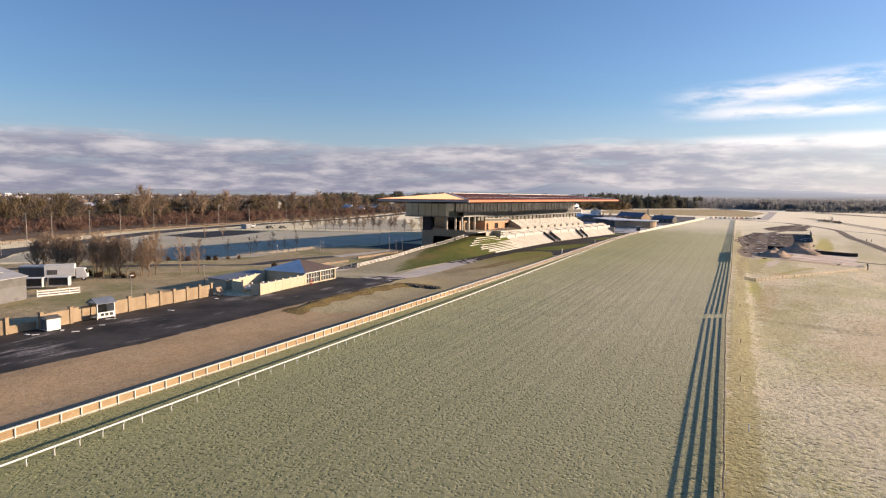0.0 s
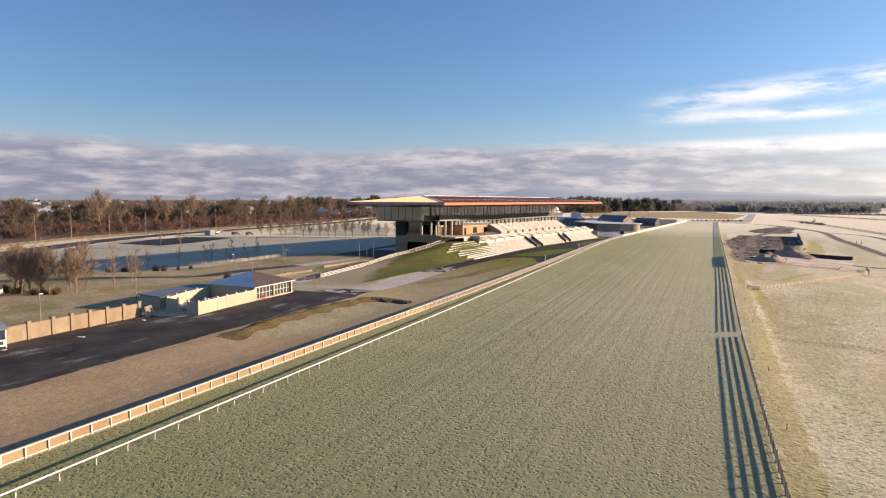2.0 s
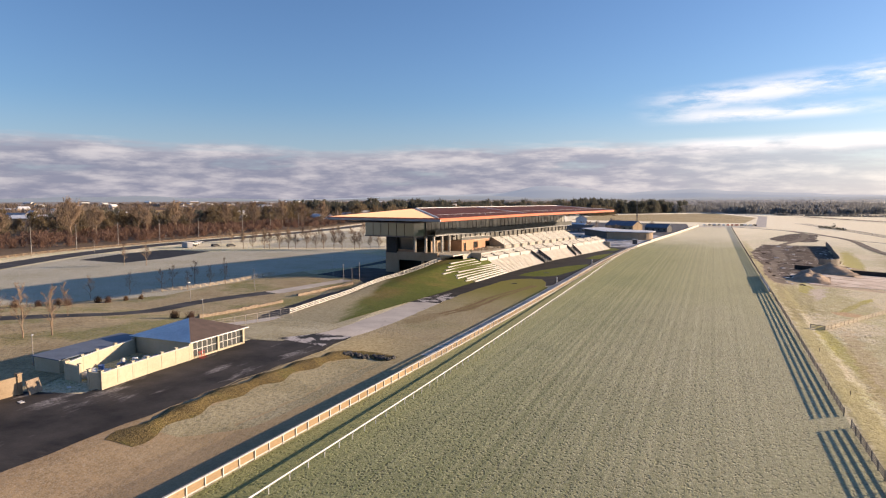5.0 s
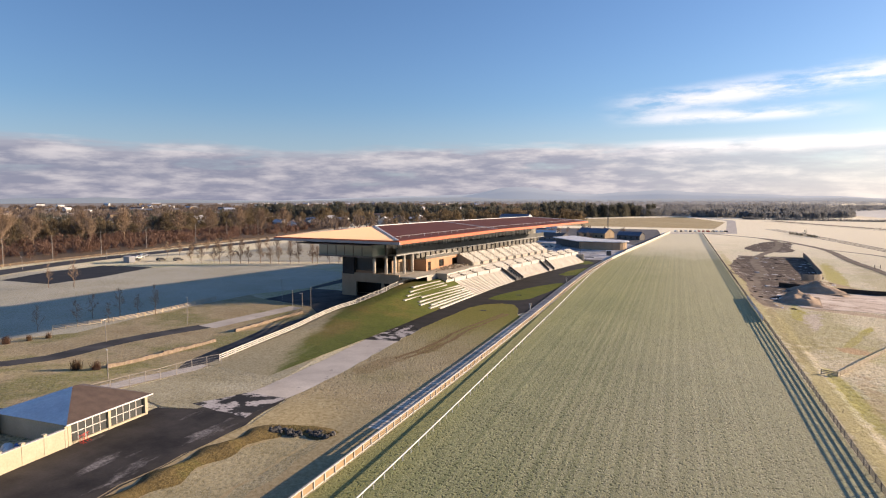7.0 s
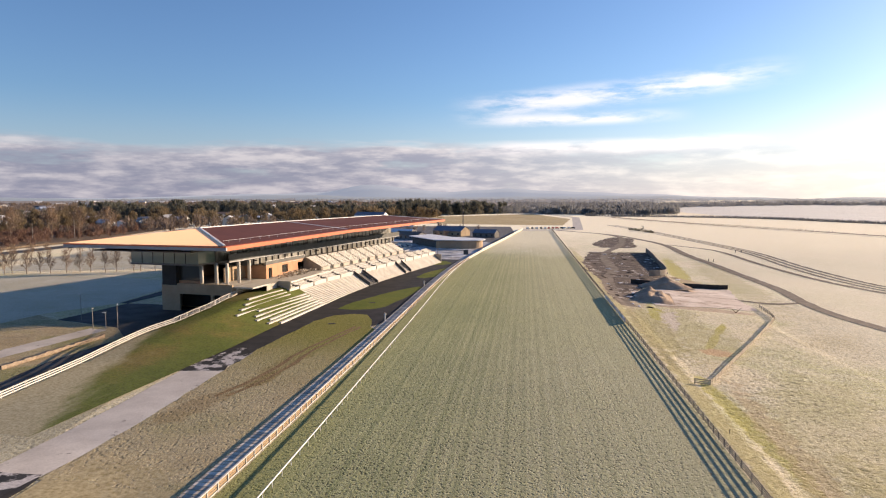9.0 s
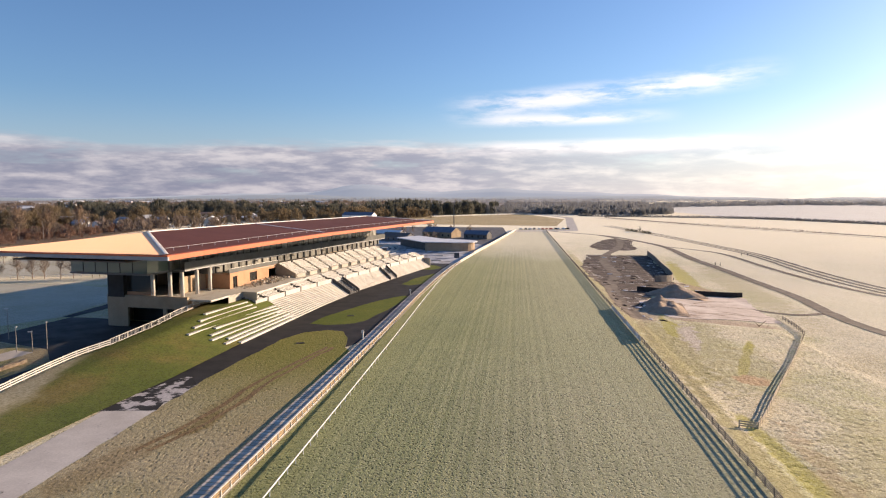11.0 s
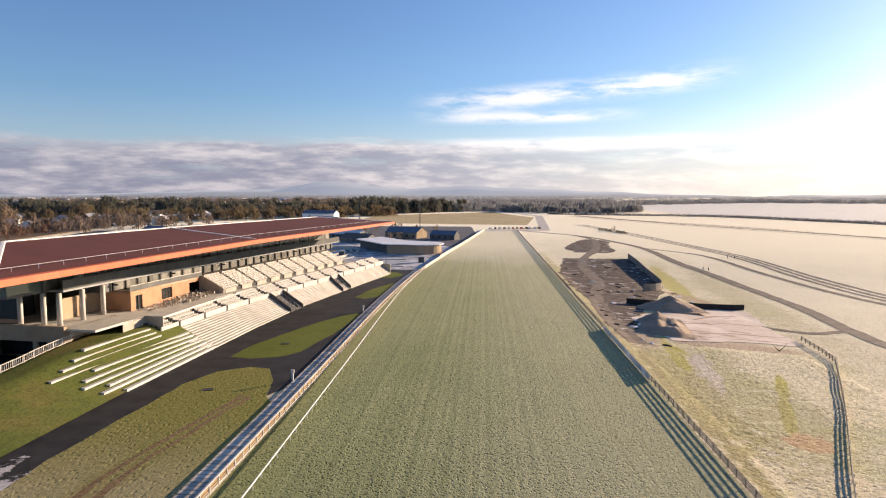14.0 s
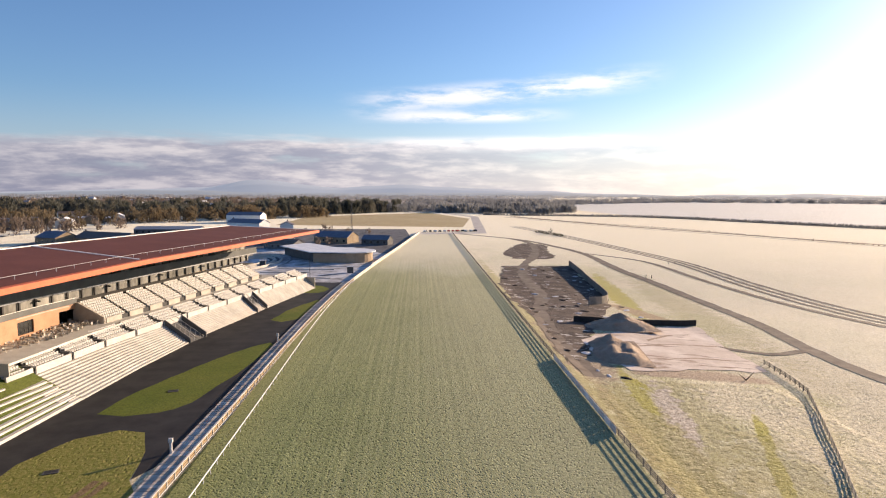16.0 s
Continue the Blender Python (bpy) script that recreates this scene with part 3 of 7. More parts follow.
blend_along(M_OLIVE, 1, 150, 202, ((0.14, 0.155, 0.026), (0.27, 0.235, 0.07)), 34)
blend_along(M_BROWN, 1, 70, 125, ((0.25, 0.205, 0.10), (0.44, 0.375, 0.23)), 40, 0.85)
M_TOWNGROUND = surf("town_ground", (0.20, 0.165, 0.135), (0.42, 0.38, 0.34), 0.008, 0.05, 0.95)
M_DARKRAIL = surf("brown_rail_wood", (0.26, 0.19, 0.12), (0.36, 0.27, 0.18), 0.8, 6, 0.85)
M_TRACKWALL = surf("white_track_wall", (0.50, 0.46, 0.40), (0.64, 0.60, 0.54), 0.3, 5, 0.8)
M_ROCK = surf("dark_rock", (0.05, 0.05, 0.052), (0.13, 0.125, 0.12), 1.5, 8, 0.9, 0.5, 0.04, vary=0.3)


def twiggy(name, c1, c2, scale, through=0.45):
    """Foliage and fine twigs: light passes through the crown."""
    m = surf(name, c1, c2, scale, scale * 12, 0.95)
    t, b = m.node_tree, m.node_tree.nodes["Principled BSDF"]
    tr = t.nodes.new("ShaderNodeBsdfTranslucent")
    t.links.new(b.inputs["Base Color"].links[0].from_socket, tr.inputs[0])
    mx = t.nodes.new("ShaderNodeMixShader")
    mx.inputs[0].default_value = through
    out = [n for n in t.nodes if n.type == "OUTPUT_MATERIAL"][0]
    t.links.new(b.outputs[0], mx.inputs[1])
    t.links.new(tr.outputs[0], mx.inputs[2])
    t.links.new(mx.outputs[0], out.inputs[0])
    return m


# The farther the wood, the more haze is put into its colour.
M_PINE = twiggy("conifer_green", (0.09, 0.097, 0.08), (0.18, 0.168, 0.132), 0.03, 0.4)
M_OLIVEWOOD = twiggy("olive_bare_wood", (0.145, 0.11, 0.068), (0.25, 0.195, 0.125), 0.025)
M_BROWNWOOD = twiggy("bare_woodland", (0.16, 0.125, 0.10), (0.27, 0.215, 0.18), 0.02)
M_REED = twiggy("reddish_thicket", (0.165, 0.10, 0.075), (0.26, 0.165, 0.125), 0.04)
M_MIDWOOD = twiggy("hazed_middle_woodland", (0.19, 0.20, 0.21), (0.28, 0.28, 0.28), 0.02)
M_FARWOOD = twiggy("hazed_far_woodland", (0.18, 0.19, 0.205), (0.27, 0.275, 0.285), 0.01)
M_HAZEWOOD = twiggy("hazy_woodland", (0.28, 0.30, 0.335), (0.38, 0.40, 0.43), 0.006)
M_CAP = surf("white_roof_metal", (0.84, 0.77, 0.68), (0.94, 0.87, 0.78), 0.5, 4, 0.5)

# ---- building blocks ----
def bmbox(bm, x0, x1, y0, y1, z0, z1, m=None):
    c = [(x, y, z) for z in (z0, z1) for x, y in ((x0, y0), (x1, y0), (x1, y1), (x0, y1))]
    v = [bm.verts.new(m @ Vector(p) if m else p) for p in c]
    for f in ((3, 2, 1, 0), (4, 5, 6, 7), (0, 1, 5, 4), (1, 2, 6, 5), (2, 3, 7, 6), (3, 0, 4, 7)):
        bm.faces.new([v[i] for i in f])
    return v


def bmtube(bm, a, b, r0, r1=None, n=6, cap=True):
    a, b = Vector(a), Vector(b)
    r1 = r0 if r1 is None else r1
    q = (b - a).to_track_quat("Z", "Y")
    rings = []
    for p, r in ((a, r0), (b, r1)):
        rings.append([bm.verts.new(p + q @ Vector((r * math.cos(2 * math.pi * i / n), r * math.sin(2 * math.pi * i / n), 0))) for i in range(n)])
    for i in range(n):
        bm.faces.new((rings[0][i], rings[0][(i + 1) % n], rings[1][(i + 1) % n], rings[1][i]))
    if cap:
        bm.faces.new(rings[0][::-1])
        bm.faces.new(rings[1])


def mesh(name, bm, mat, smooth=False):
    me = bpy.data.meshes.new(name)
    bmesh.ops.recalc_face_normals(bm, faces=bm.faces)
    bm.to_mesh(me)
    bm.free()
    for m in mat if isinstance(mat, (list, tuple)) else [mat]:
        me.materials.append(m)
    if smooth:
        me.polygons.foreach_set("use_smooth", [True] * len(me.polygons))
    return me


def part(name, bm, mat, parent=None, label="", smooth=False):
    ob = new(name, mesh(name, bm, mat, smooth) if isinstance(bm, bmesh.types.BMesh) else bm)
    if parent:
        ob.parent = parent
    if label:
        tagged(ob, label)
    return ob


def thing(name, label, category, group="", kind="", m=None):
    ob = new(name)
    ob.empty_display_size = 0.2
    tagged(ob, label, category, group, kind)
    if m:
        ob.matrix_world = m
    return ob


def solid(name, bm, mat, label, category, group="", kind="", m=None, smooth=False):
    ob = part(name, bm, mat, None, "", smooth)
    tagged(ob, label, category, group, kind)
    if m:
        ob.matrix_world = m
    return ob


def fill(bm, pts, z):
    """A flat polygon, any simple outline."""
    v = [bm.verts.new((x, y, z)) for x, y in pts]
    e = [bm.edges.new((v[i], v[(i + 1) % len(v)])) for i in range(len(v))]
    bmesh.ops.triangle_fill(bm, edges=e, use_beauty=True)
    for f in bm.faces:
        if f.normal.z < 0:
            f.normal_flip()


def spline(pts, step):
    """Points about step apart on a smooth curve through pts."""
    P = [Vector((*p, 0)) if len(p) == 2 else Vector(p) for p in pts]
    P = [2 * P[0] - P[1]] + P + [2 * P[-1] - P[-2]]
    out = []
    for i in range(1, len(P) - 2):
        k = max(1, int(round((P[i + 1] - P[i]).length / step)))
        for j in range(k):
            u = j / k
            out.append(0.5 * (2 * P[i] + (P[i + 1] - P[i - 1]) * u + (2 * P[i - 1] - 5 * P[i] + 4 * P[i + 1] - P[i + 2]) * u * u
                              + (3 * P[i] - P[i - 1] - 3 * P[i + 1] + P[i + 2]) * u ** 3))
    out.append(P[-2])
    return out


def strip(left, right):
    """The outline of a band between two polylines."""
    return [(p[0], p[1]) for p in left] + [(p[0], p[1]) for p in reversed(right)]


def offset(pts, d):
    """pts moved d to the right of their run."""
    out = []
    for i, p in enumerate(pts):
        a, b = pts[max(i - 1, 0)], pts[min(i + 1, len(pts) - 1)]
        t = Vector((b[0] - a[0], b[1] - a[1])).normalized()
        out.append(Vector((p[0] + d * t.y, p[1] - d * t.x, p[2] if len(p) > 2 else 0)))
    return out


def rail(bm, pts, width, z0, z1):
    """A bar of rectangular section along pts, between heights z0 and z1 above them."""
    l, r = offset(pts, -width / 2), offset(pts, width / 2)
    prev = None
    for a, b, p in zip(l, r, pts):
        z = p[2] if len(p) > 2 else 0
        ring = [bm.verts.new((q.x, q.y, z + h)) for q, h in ((a, z0), (b, z0), (b, z1), (a, z1))]
        if prev:
            for i in range(4):
                bm.faces.new((prev[i], prev[(i + 1) % 4], ring[(i + 1) % 4], ring[i]))
        else:
            bm.faces.new(ring)
        prev = ring
    bm.faces.new(prev[::-1])

# ---- ground ----
def smooth(v):
    v = min(1.0, max(0.0, v))
    return v * v * (3 - 2 * v)


def lerp(v, tab):
    for (a, p), (b, q) in zip(tab, tab[1:]):
        if v <= b:
            return p + (q - p) * max(0, (v - a)) / (b - a)
    return tab[-1][1]


INFIELD = [(0.5, 0.0), (4, -0.8), (20, -1.7), (40, -3.1), (60, -3.3), (150, -3.3), (400, 0.0)]


def H(x, y):
    """Height of the ground: the yard behind the verge lies about a metre up, the infield falls away from the track."""
    if x > 0.5:
        return lerp(x, INFIELD) * smooth((y - 40) / 80) * (1 - smooth((y - 300) / 120))
    return 1.1 * smooth((-58 - x) / 12) * (1 - smooth((y - 116) / 24)) * (1 - 0.5 * smooth((-150 - x) / 60))


bm = bmesh.new()
gx = [-4800, -3500, -2500, -1700, -1100, -700, -500, -400, -340] + [-300 + 4 * i for i in range(54)] + [-84 + 2 * i for i in range(18)] + [-48 + 4 * i for i in range(13)] + [0.5, 2, 4, 8, 12, 16, 20, 25, 30, 35, 40, 50, 60, 80, 100, 125, 150, 200, 250, 300, 350, 400, 700, 1100, 1700, 2500, 3500, 4800]
gy = [-4800, -3000, -1500, -700, -300, -120] + [-60 + 4 * i for i in range(42)] + [108 + 2 * i for i in range(20)] + [148 + 4 * i for i in range(4)] + [166 + 8 * i for i in range(33)] + [440, 600, 800, 1100, 1500, 2100, 2900, 3800, 4800]
grid = [[bm.verts.new((x, y, H(x, y) - 0.02 - 0.05 * smooth(abs(H(x, y)) * 4))) for x in gx] for y in gy]
for j in range(len(gy) - 1):
    for i in range(len(gx) - 1):
        bm.faces.new((grid[j][i], grid[j][i + 1], grid[j + 1][i + 1], grid[j + 1][i]))
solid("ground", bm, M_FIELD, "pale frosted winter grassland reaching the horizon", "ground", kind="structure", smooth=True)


def lay(name, pts, lift, mat, label, category="ground", hilly=False, ragged=0.35):
    """A flush sheet on the ground, following its height where that varies."""
    bm = bmesh.new()
    ring, n = [], len(pts)
    for i in range(n):
        a, b = Vector((pts[i][0], pts[i][1], 0)), Vector((pts[(i + 1) % n][0], pts[(i + 1) % n][1], 0))
        k = max(1, min(30, int((b - a).length / 2.5)))
        for j in range(k):
            q = a + (b - a) * (j / k)
            d = noise.noise_vector(q * 0.28) * ragged + noise.noise_vector(q * 0.9) * ragged * 0.5
            ring.append((q.x + d.x, q.y + d.y))
    fill(bm, ring, 0)
    if hilly:
        for _ in range(9):
            long = [e for e in bm.edges if e.calc_length() > 2.6]
            if not long:
                break
            bmesh.ops.subdivide_edges(bm, edges=long, cuts=1)
            bmesh.ops.triangulate(bm, faces=bm.faces)
        for v in bm.verts:
            v.co.z = H(v.co.x, v.co.y)
    for v in bm.verts:
        v.co.z += lift * 0.15
    return solid(name, bm, mat, label, category, kind="structure")


def band(pts, width, step=6):
    c = spline(pts, step)
    return strip(offset(c, -width / 2), offset(c, width / 2))


HEDGE = [(-54.9, -40), (-54.0, 17), (-53.2, 58), (-52.5, 100), (-51.7, 141), (-51.2, 182), (-51.0, 224), (-50.9, 265), (-50.0, 307), (-47.9, 345), (-43.0, 400), (-36.0, 470), (-25.0, 590)]
RAIL = [(-47.3, -40), (-47.2, 37), (-47.0, 79), (-46.8, 110), (-47.0, 141), (-47.4, 182), (-47.9, 224), (-48.6, 265), (-48.7, 300), (-47.3, 345)]
hedge_line, rail_line = spline(HEDGE, 4), spline(RAIL, 4)
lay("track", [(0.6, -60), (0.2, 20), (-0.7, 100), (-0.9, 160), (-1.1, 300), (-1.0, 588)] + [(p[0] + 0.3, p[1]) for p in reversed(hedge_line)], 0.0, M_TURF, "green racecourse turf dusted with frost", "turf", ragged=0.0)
lay("verge", [(-73, -60), (-70.0, 38.8), (-68.6, 54.5), (-68.8, 86.5), (-68.9, 100.5), (-67.7, 118.5), (-69.5, 127.8), (-69.8, 133.9)] + [(p.x - 0.4, p.y) for p in reversed(hedge_line) if p.y < 134], 0.03, M_BROWN, "brown winter grass verge with thin frost", "grass", True)
lay("front_lawn", [(-70.0, 128.3), (-70.3, 151.1), (-71.4, 181.7), (-69.7, 208.2), (-67.1, 215.3), (-63.1, 218.2), (-59.7, 217.3), (-57.1, 211.2), (-55.8, 204.1)] + [(p.x - 0.4, p.y) for p in reversed(hedge_line) if 125 < p.y < 201], 0.035, M_OLIVE, "olive winter lawn with thin frost", "lawn", True)
for d, w in ((-0.9, 0.8), (0.9, 0.7)):
    lay("wheel_mark", band([(-65.0 + d, 156), (-62.6 + d, 168), (-62.0 + d, 181), (-60.4 + d * 0.8, 193), (-58.2 + d * 0.6, 204)], w, 3), 0.05, M_BROWNMARK, "brown wheel mark worn in the lawn", "track", False, 0.5)
lay("icy_strip", [(-79.6, 121.9), (-69.8, 119.6), (-70.5, 124.7), (-70.2, 129.4), (-77.2, 129.7), (-78.3, 125.8)], 0.10, M_ICYYARD, "black tarmac with sheets of ice", "tarmac", True, 0.5)
lay("yard", [(-76, -60), (-70.0, 38.8), (-68.6, 54.5), (-68.8, 86.5), (-68.4, 100.5), (-68.0, 117.5), (-70.0, 128.8), (-76.5, 128.9), (-77.5, 120.3), (-82.7, 118.9), (-82.0, 88.7), (-89.1, 86.7), (-88.4, 52.9), (-91.0, 20.0), (-96, -60)], 0.05, M_YARD, "black tarmac yard with frost patches", "tarmac", True)
lay("meadow", [(-92, -60), (-88.4, 52.9), (-89.1, 86.7), (-95.4, 111.1), (-94.5, 129.2), (-92.8, 142.3), (-94.6, 166.6), (-97.8, 184.0), (-105.7, 198.2), (-119.3, 199.3), (-127.9, 202.2), (-136.7, 207.3), (-138.9, 169.7), (-148.0, 141.7), (-160.7, 111.4), (-200.0, 80.0), (-230, -60)], 0.02, M_MEADOW, "straw coloured winter meadow", "grass", True)
lay("back_road", band([(-165.6, 89.8), (-144.4, 109.2), (-125.0, 128.5), (-122.7, 148.6), (-117.1, 166.7)], 5.0), 0.05, M_ROADDARK, "narrow dark service road", "road", True)
lay("path_road", [(-119.0, 166.8), (-114.2, 195.2), (-109.6, 194.2), (-113.8, 165.7)], 0.06, M_PATH, "pale frosted service road", "road", True)
lay("frost_lawn", [(-77.5, 120.3), (-82.7, 119.4), (-94.1, 123.1), (-93.5, 137.3), (-91.8, 142.3), (-93.3, 166.7), (-83.0, 171.6), (-78.9, 151.3), (-77.4, 141.1), (-76.5, 129.3)], 0.05, M_WHITE_LAWN, "lawn white with frost", "lawn", True)
lay("frost_path", [(-76.9, 129.1), (-70.1, 129.0), (-70.4, 151.1), (-71.3, 173.5), (-77.7, 173.6), (-77.2, 151.2)], 0.06, M_PATH, "wide path white with frost", "path", True)
lay("apron", [(-77.7, 171.5), (-78.1, 181.7), (-77.6, 202.1), (-75.0, 224.5), (-71.9, 254.7), (-69.9, 274.7), (-62.4, 320.1), (-60.3, 346.6), (-47.4, 346.5), (-51.6, 283.5), (-52.5, 242.6), (-54.2, 207.1), (-55.7, 204.1), (-57.1, 211.2), (-59.7, 217.3), (-63.1, 218.2), (-67.1, 215.3), (-69.7, 208.2), (-71.4, 181.7), (-71.2, 171.4)], 0.06, M_TARMAC, "black tarmac apron in front of the terrace", "tarmac")
lay("icy_strip", [(-77.9, 167.0), (-71.1, 168.3), (-71.3, 179.6), (-74.2, 183.7), (-78.0, 175.6)], 0.12, M_ICYYARD, "black tarmac with sheets of ice", "tarmac", False, 0.9)
for outline in ([(-69.0, 224.0), (-67.9, 232.6), (-61.8, 251.7), (-55.4, 264.1), (-54.2, 262.1), (-55.1, 245.6), (-58.0, 228.5), (-61.0, 224.2), (-65.0, 222.9)],
                [(-60.1, 285.6), (-58.8, 296.5), (-55.5, 308.3), (-52.4, 314.2), (-52.5, 302.4), (-54.1, 286.5), (-57.2, 283.6)],
                [(-59.9, 325.0), (-58.5, 339.7), (-54.4, 335.8), (-53.3, 330.9), (-55.5, 325.0)]):
    lay("lawn_island", [(p.x, p.y) for p in spline(outline + [outline[0]], 3)][:-1], 0.10, M_LAWN, "green lawn island kept clear of frost", "lawn")
lay("paddock_lawn", [(-137.8, 151.7), (-138.9, 169.7), (-137.6, 194.8), (-136.7, 208.3), (-128.1, 224.6), (-133.8, 264.8), (-168.7, 274.8), (-210.3, 262.8), (-220.6, 252.8), (-242.6, 250.2), (-253.9, 222.9), (-232.5, 173.3), (-209.7, 125.8), (-184.6, 101.8), (-160.7, 113.3), (-148.1, 139.7)], 0.03, M_CREAMLAWN, "wide frosted lawn behind the stand", "lawn", True)
lay("car_park", [(-238.4, 204.5), (-213.7, 203.3), (-213.0, 221.2), (-220.2, 254.2), (-245.4, 252.2), (-246.2, 228.6)], 0.06, M_TARMAC, "dark tarmac car park", "tarmac", True)
lay("perimeter_road", band([(-150.0, 20.0), (-181.0, 86.3), (-216.1, 121.8), (-238.4, 166.6), (-260.6, 216.5), (-272.2, 269.4), (-273.9, 327.9), (-277.0, 428.2), (-300, 560)], 13, 12), 0.05, M_ROADDARK, "dark perimeter road", "road", True)
lay("service_yard", [(-93.3, 143.3), (-96.2, 169.7), (-97.8, 192.1), (-98.7, 217.5), (-103.6, 221.5), (-120.3, 224.6), (-128.1, 224.6), (-129.8, 264.8), (-139.3, 302.8), (-114.3, 332.2), (-127.9, 202.2), (-119.3, 199.8), (-108.6, 196.2), (-101.7, 188.1), (-99.4, 161.5), (-96.8, 142.3)], 0.07, M_ROADDARK, "service yard and road in the shade", "tarmac", True)
lay("drive", [(-93.9, 143.8), (-96.6, 136.8), (-99.1, 141.4), (-100.4, 151.5), (-102.8, 169.6), (-102.1, 184.0), (-98.8, 188.0), (-96.7, 169.7), (-95.1, 156.5)], 0.09, M_ROADDARK, "dark drive in the shade of the bank", "road", True)
lay("frosted_drive", [(-98.5, 123.2), (-97.8, 131.3), (-96.7, 137.1), (-93.9, 143.5), (-93.3, 137.3), (-94.9, 129.2), (-95.4, 122.2)], 0.085, M_PATH, "drive white with frost by the mesh fence", "road", True)
lay("far_lawn", [(-260.1, 421.7), (-230.0, 419.6), (-158.7, 299.6), (-220.1, 282.0)], 0.04, M_CREAMLAWN, "frosted field behind a row of young trees", "lawn")
lay("scrubland", [(-300, -60), (-262.0, 110.0), (-263.5, 165.8), (-281.3, 215.7), (-285.5, 298.9), (-290.4, 428.3), (-330, 620), (-520, 900), (-900, 900), (-900, -200)], 0.02, M_SCRUB, "brown scrubby ground", "ground")
lay("town_ground", [(-300, -200), (-520, 640), (-520, 780), (-330, 880), (-160, 930), (-40, 1080), (60, 1010), (160, 1020), (235, 1240), (330, 1750), (500, 4700), (-4700, 4700), (-4700, -200)], 0.01, M_TOWNGROUND, "brown and pale patchwork of far fields and town", "ground")
lay("plaza", [(-116.9, 353.7), (-60.3, 346.6), (-47.4, 346.5), (-43.5, 394.9), (-40.5, 438.0), (-62, 480), (-117.5, 466.7)], 0.05, M_SNOWPAVE, "paved plaza patched with snow", "paving")
lay("stable_yard", [(-117.5, 466.7), (-40.5, 442.8), (-30, 540), (-36, 640), (-140, 640), (-260, 560), (-233.3, 438.7)], 0.04, M_ROAD, "frosty tarmac between low buildings", "tarmac")
lay("brown_field", [(-152, 700), (-155, 880), (-42, 992), (-13, 1035), (31, 832), (12, 668), (-80, 683)], 0.04, M_STRAW, "straw brown field", "field")
lay("end_road", [(-29, 592), (17, 604), (36, 880), (-12, 1085), (-6, 1085), (46, 890), (24, 590), (0.5, 584), (-26, 576)], 0.06, M_PATH, "frosty road across the end of the track", "road")
lay("dirt_road", band([(-4, 596), (37, 533), (50, 480), (55.1, 442.3), (54.1, 389.8), (58.5, 348.6), (61.4, 300.5), (58.2, 269.6), (58.2, 245.9), (67.1, 214.2), (98.1, 163.5), (158.8, 102.2)], 3.8, 10), 0.05, M_DIRT, "grey brown dirt road over the field", "road", True)
for k in (0, 1, 2):
    lay("wheel_track", band([(54 + 4.0 * k, 680), (71 + 3.6 * k, 552), (84 + 3.0 * k, 410), (87 + 3.6 * k, 345), (98 + 4.0 * k, 283), (131 + 5 * k, 200), (196 + 6 * k, 118)], 1.6, 12), 0.05, M_DIRT, "worn brown gallop track in the field", "track", True)
lay("branch_road", band([(55.1, 445.2), (72.7, 409.4), (77.7, 359.9), (88.8, 301.0), (112.7, 232.4), (171.8, 154.0)], 2.4, 10), 0.06, M_DIRT, "worn dirt track", "track", True)
lay("link_road", band([(37.1, 271.5), (47.0, 264.3), (56.6, 267.3)], 2.0, 4), 0.07, M_DIRT, "narrow dirt link", "track", True)
lay("mud_yard", [(0.3, 248.3), (3.3, 288.3), (-0.3, 313.8), (1.7, 347.4), (8.4, 392.8), (36.3, 394.3), (32.2, 329.3), (29.2, 313.9), (21.2, 296.7), (11.1, 269.1), (7.9, 256.0)], 0.05, M_MUD, "dark churned mud with frozen puddles", "mud", True, 1.6)
lay("mud_patch", [(p.x, p.y) for p in spline([(17.8, 419.6), (16.7, 449.2), (35, 502), (46, 490), (40.9, 456.7), (35.4, 419.5), (17.8, 419.6)], 6)][:-1], 0.05, M_MUD, "dark churned mud patch", "mud", ragged=1.6)
lay("pad", [(p.x, p.y) for p in spline([(12.4, 246.2), (8.9, 268.6), (26.0, 283.5), (42.9, 290.0), (40.2, 270.1), (39.5, 251.0), (28.7, 250.8), (12.4, 246.2)], 5)][:-1], 0.09, M_PAD, "pale stony hardstanding", "hardstanding", True, 1.6)
lay("far_white_field", [(230, 1250), (300, 1600), (900, 2600), (2600, 2600), (2600, 900), (900, 560), (380, 645), (318, 775), (248, 895)], 0.03, M_SNOW, "far field white with frost", "field", ragged=1.6)


def churned(name, x0, x1, y0, y1, step, high, size, label):
    """Trodden frozen ground: humps and hollows with depth of their own, fading out at the edges."""
    bm = bmesh.new()
    nx, ny = int((x1 - x0) / step), int((y1 - y0) / step)
    rows = []
    for j in range(ny + 1):
        row = []
        for i in range(nx + 1):
            x, y = x0 + i * step, y0 + j * step
            p = Vector((x / size, y / size * 0.8, 3.0))
            edge = smooth(min(i, nx - i) / 5) * smooth(min(j, ny - j) / 7)
            much = 0.35 + 0.65 * smooth(0.5 + 1.6 * noise.noise(Vector((x * 0.09, y * 0.05, 8.0))))
            k = 0.5 + 0.5 * noise.noise(p) + 0.3 * noise.noise(p * 2.3)
            row.append(bm.verts.new((x, y, H(x, y) + 0.01 - 0.06 * (1 - edge) + high * edge * much * max(0.0, k))))
        rows.append(row)
    for p, q in zip(rows, rows[1:]):
        for i in range(nx):
            bm.faces.new((p[i], p[i + 1], q[i + 1], q[i]))
    solid(name, bm, M_FIELD, label, "ground", kind="structure", smooth=True)


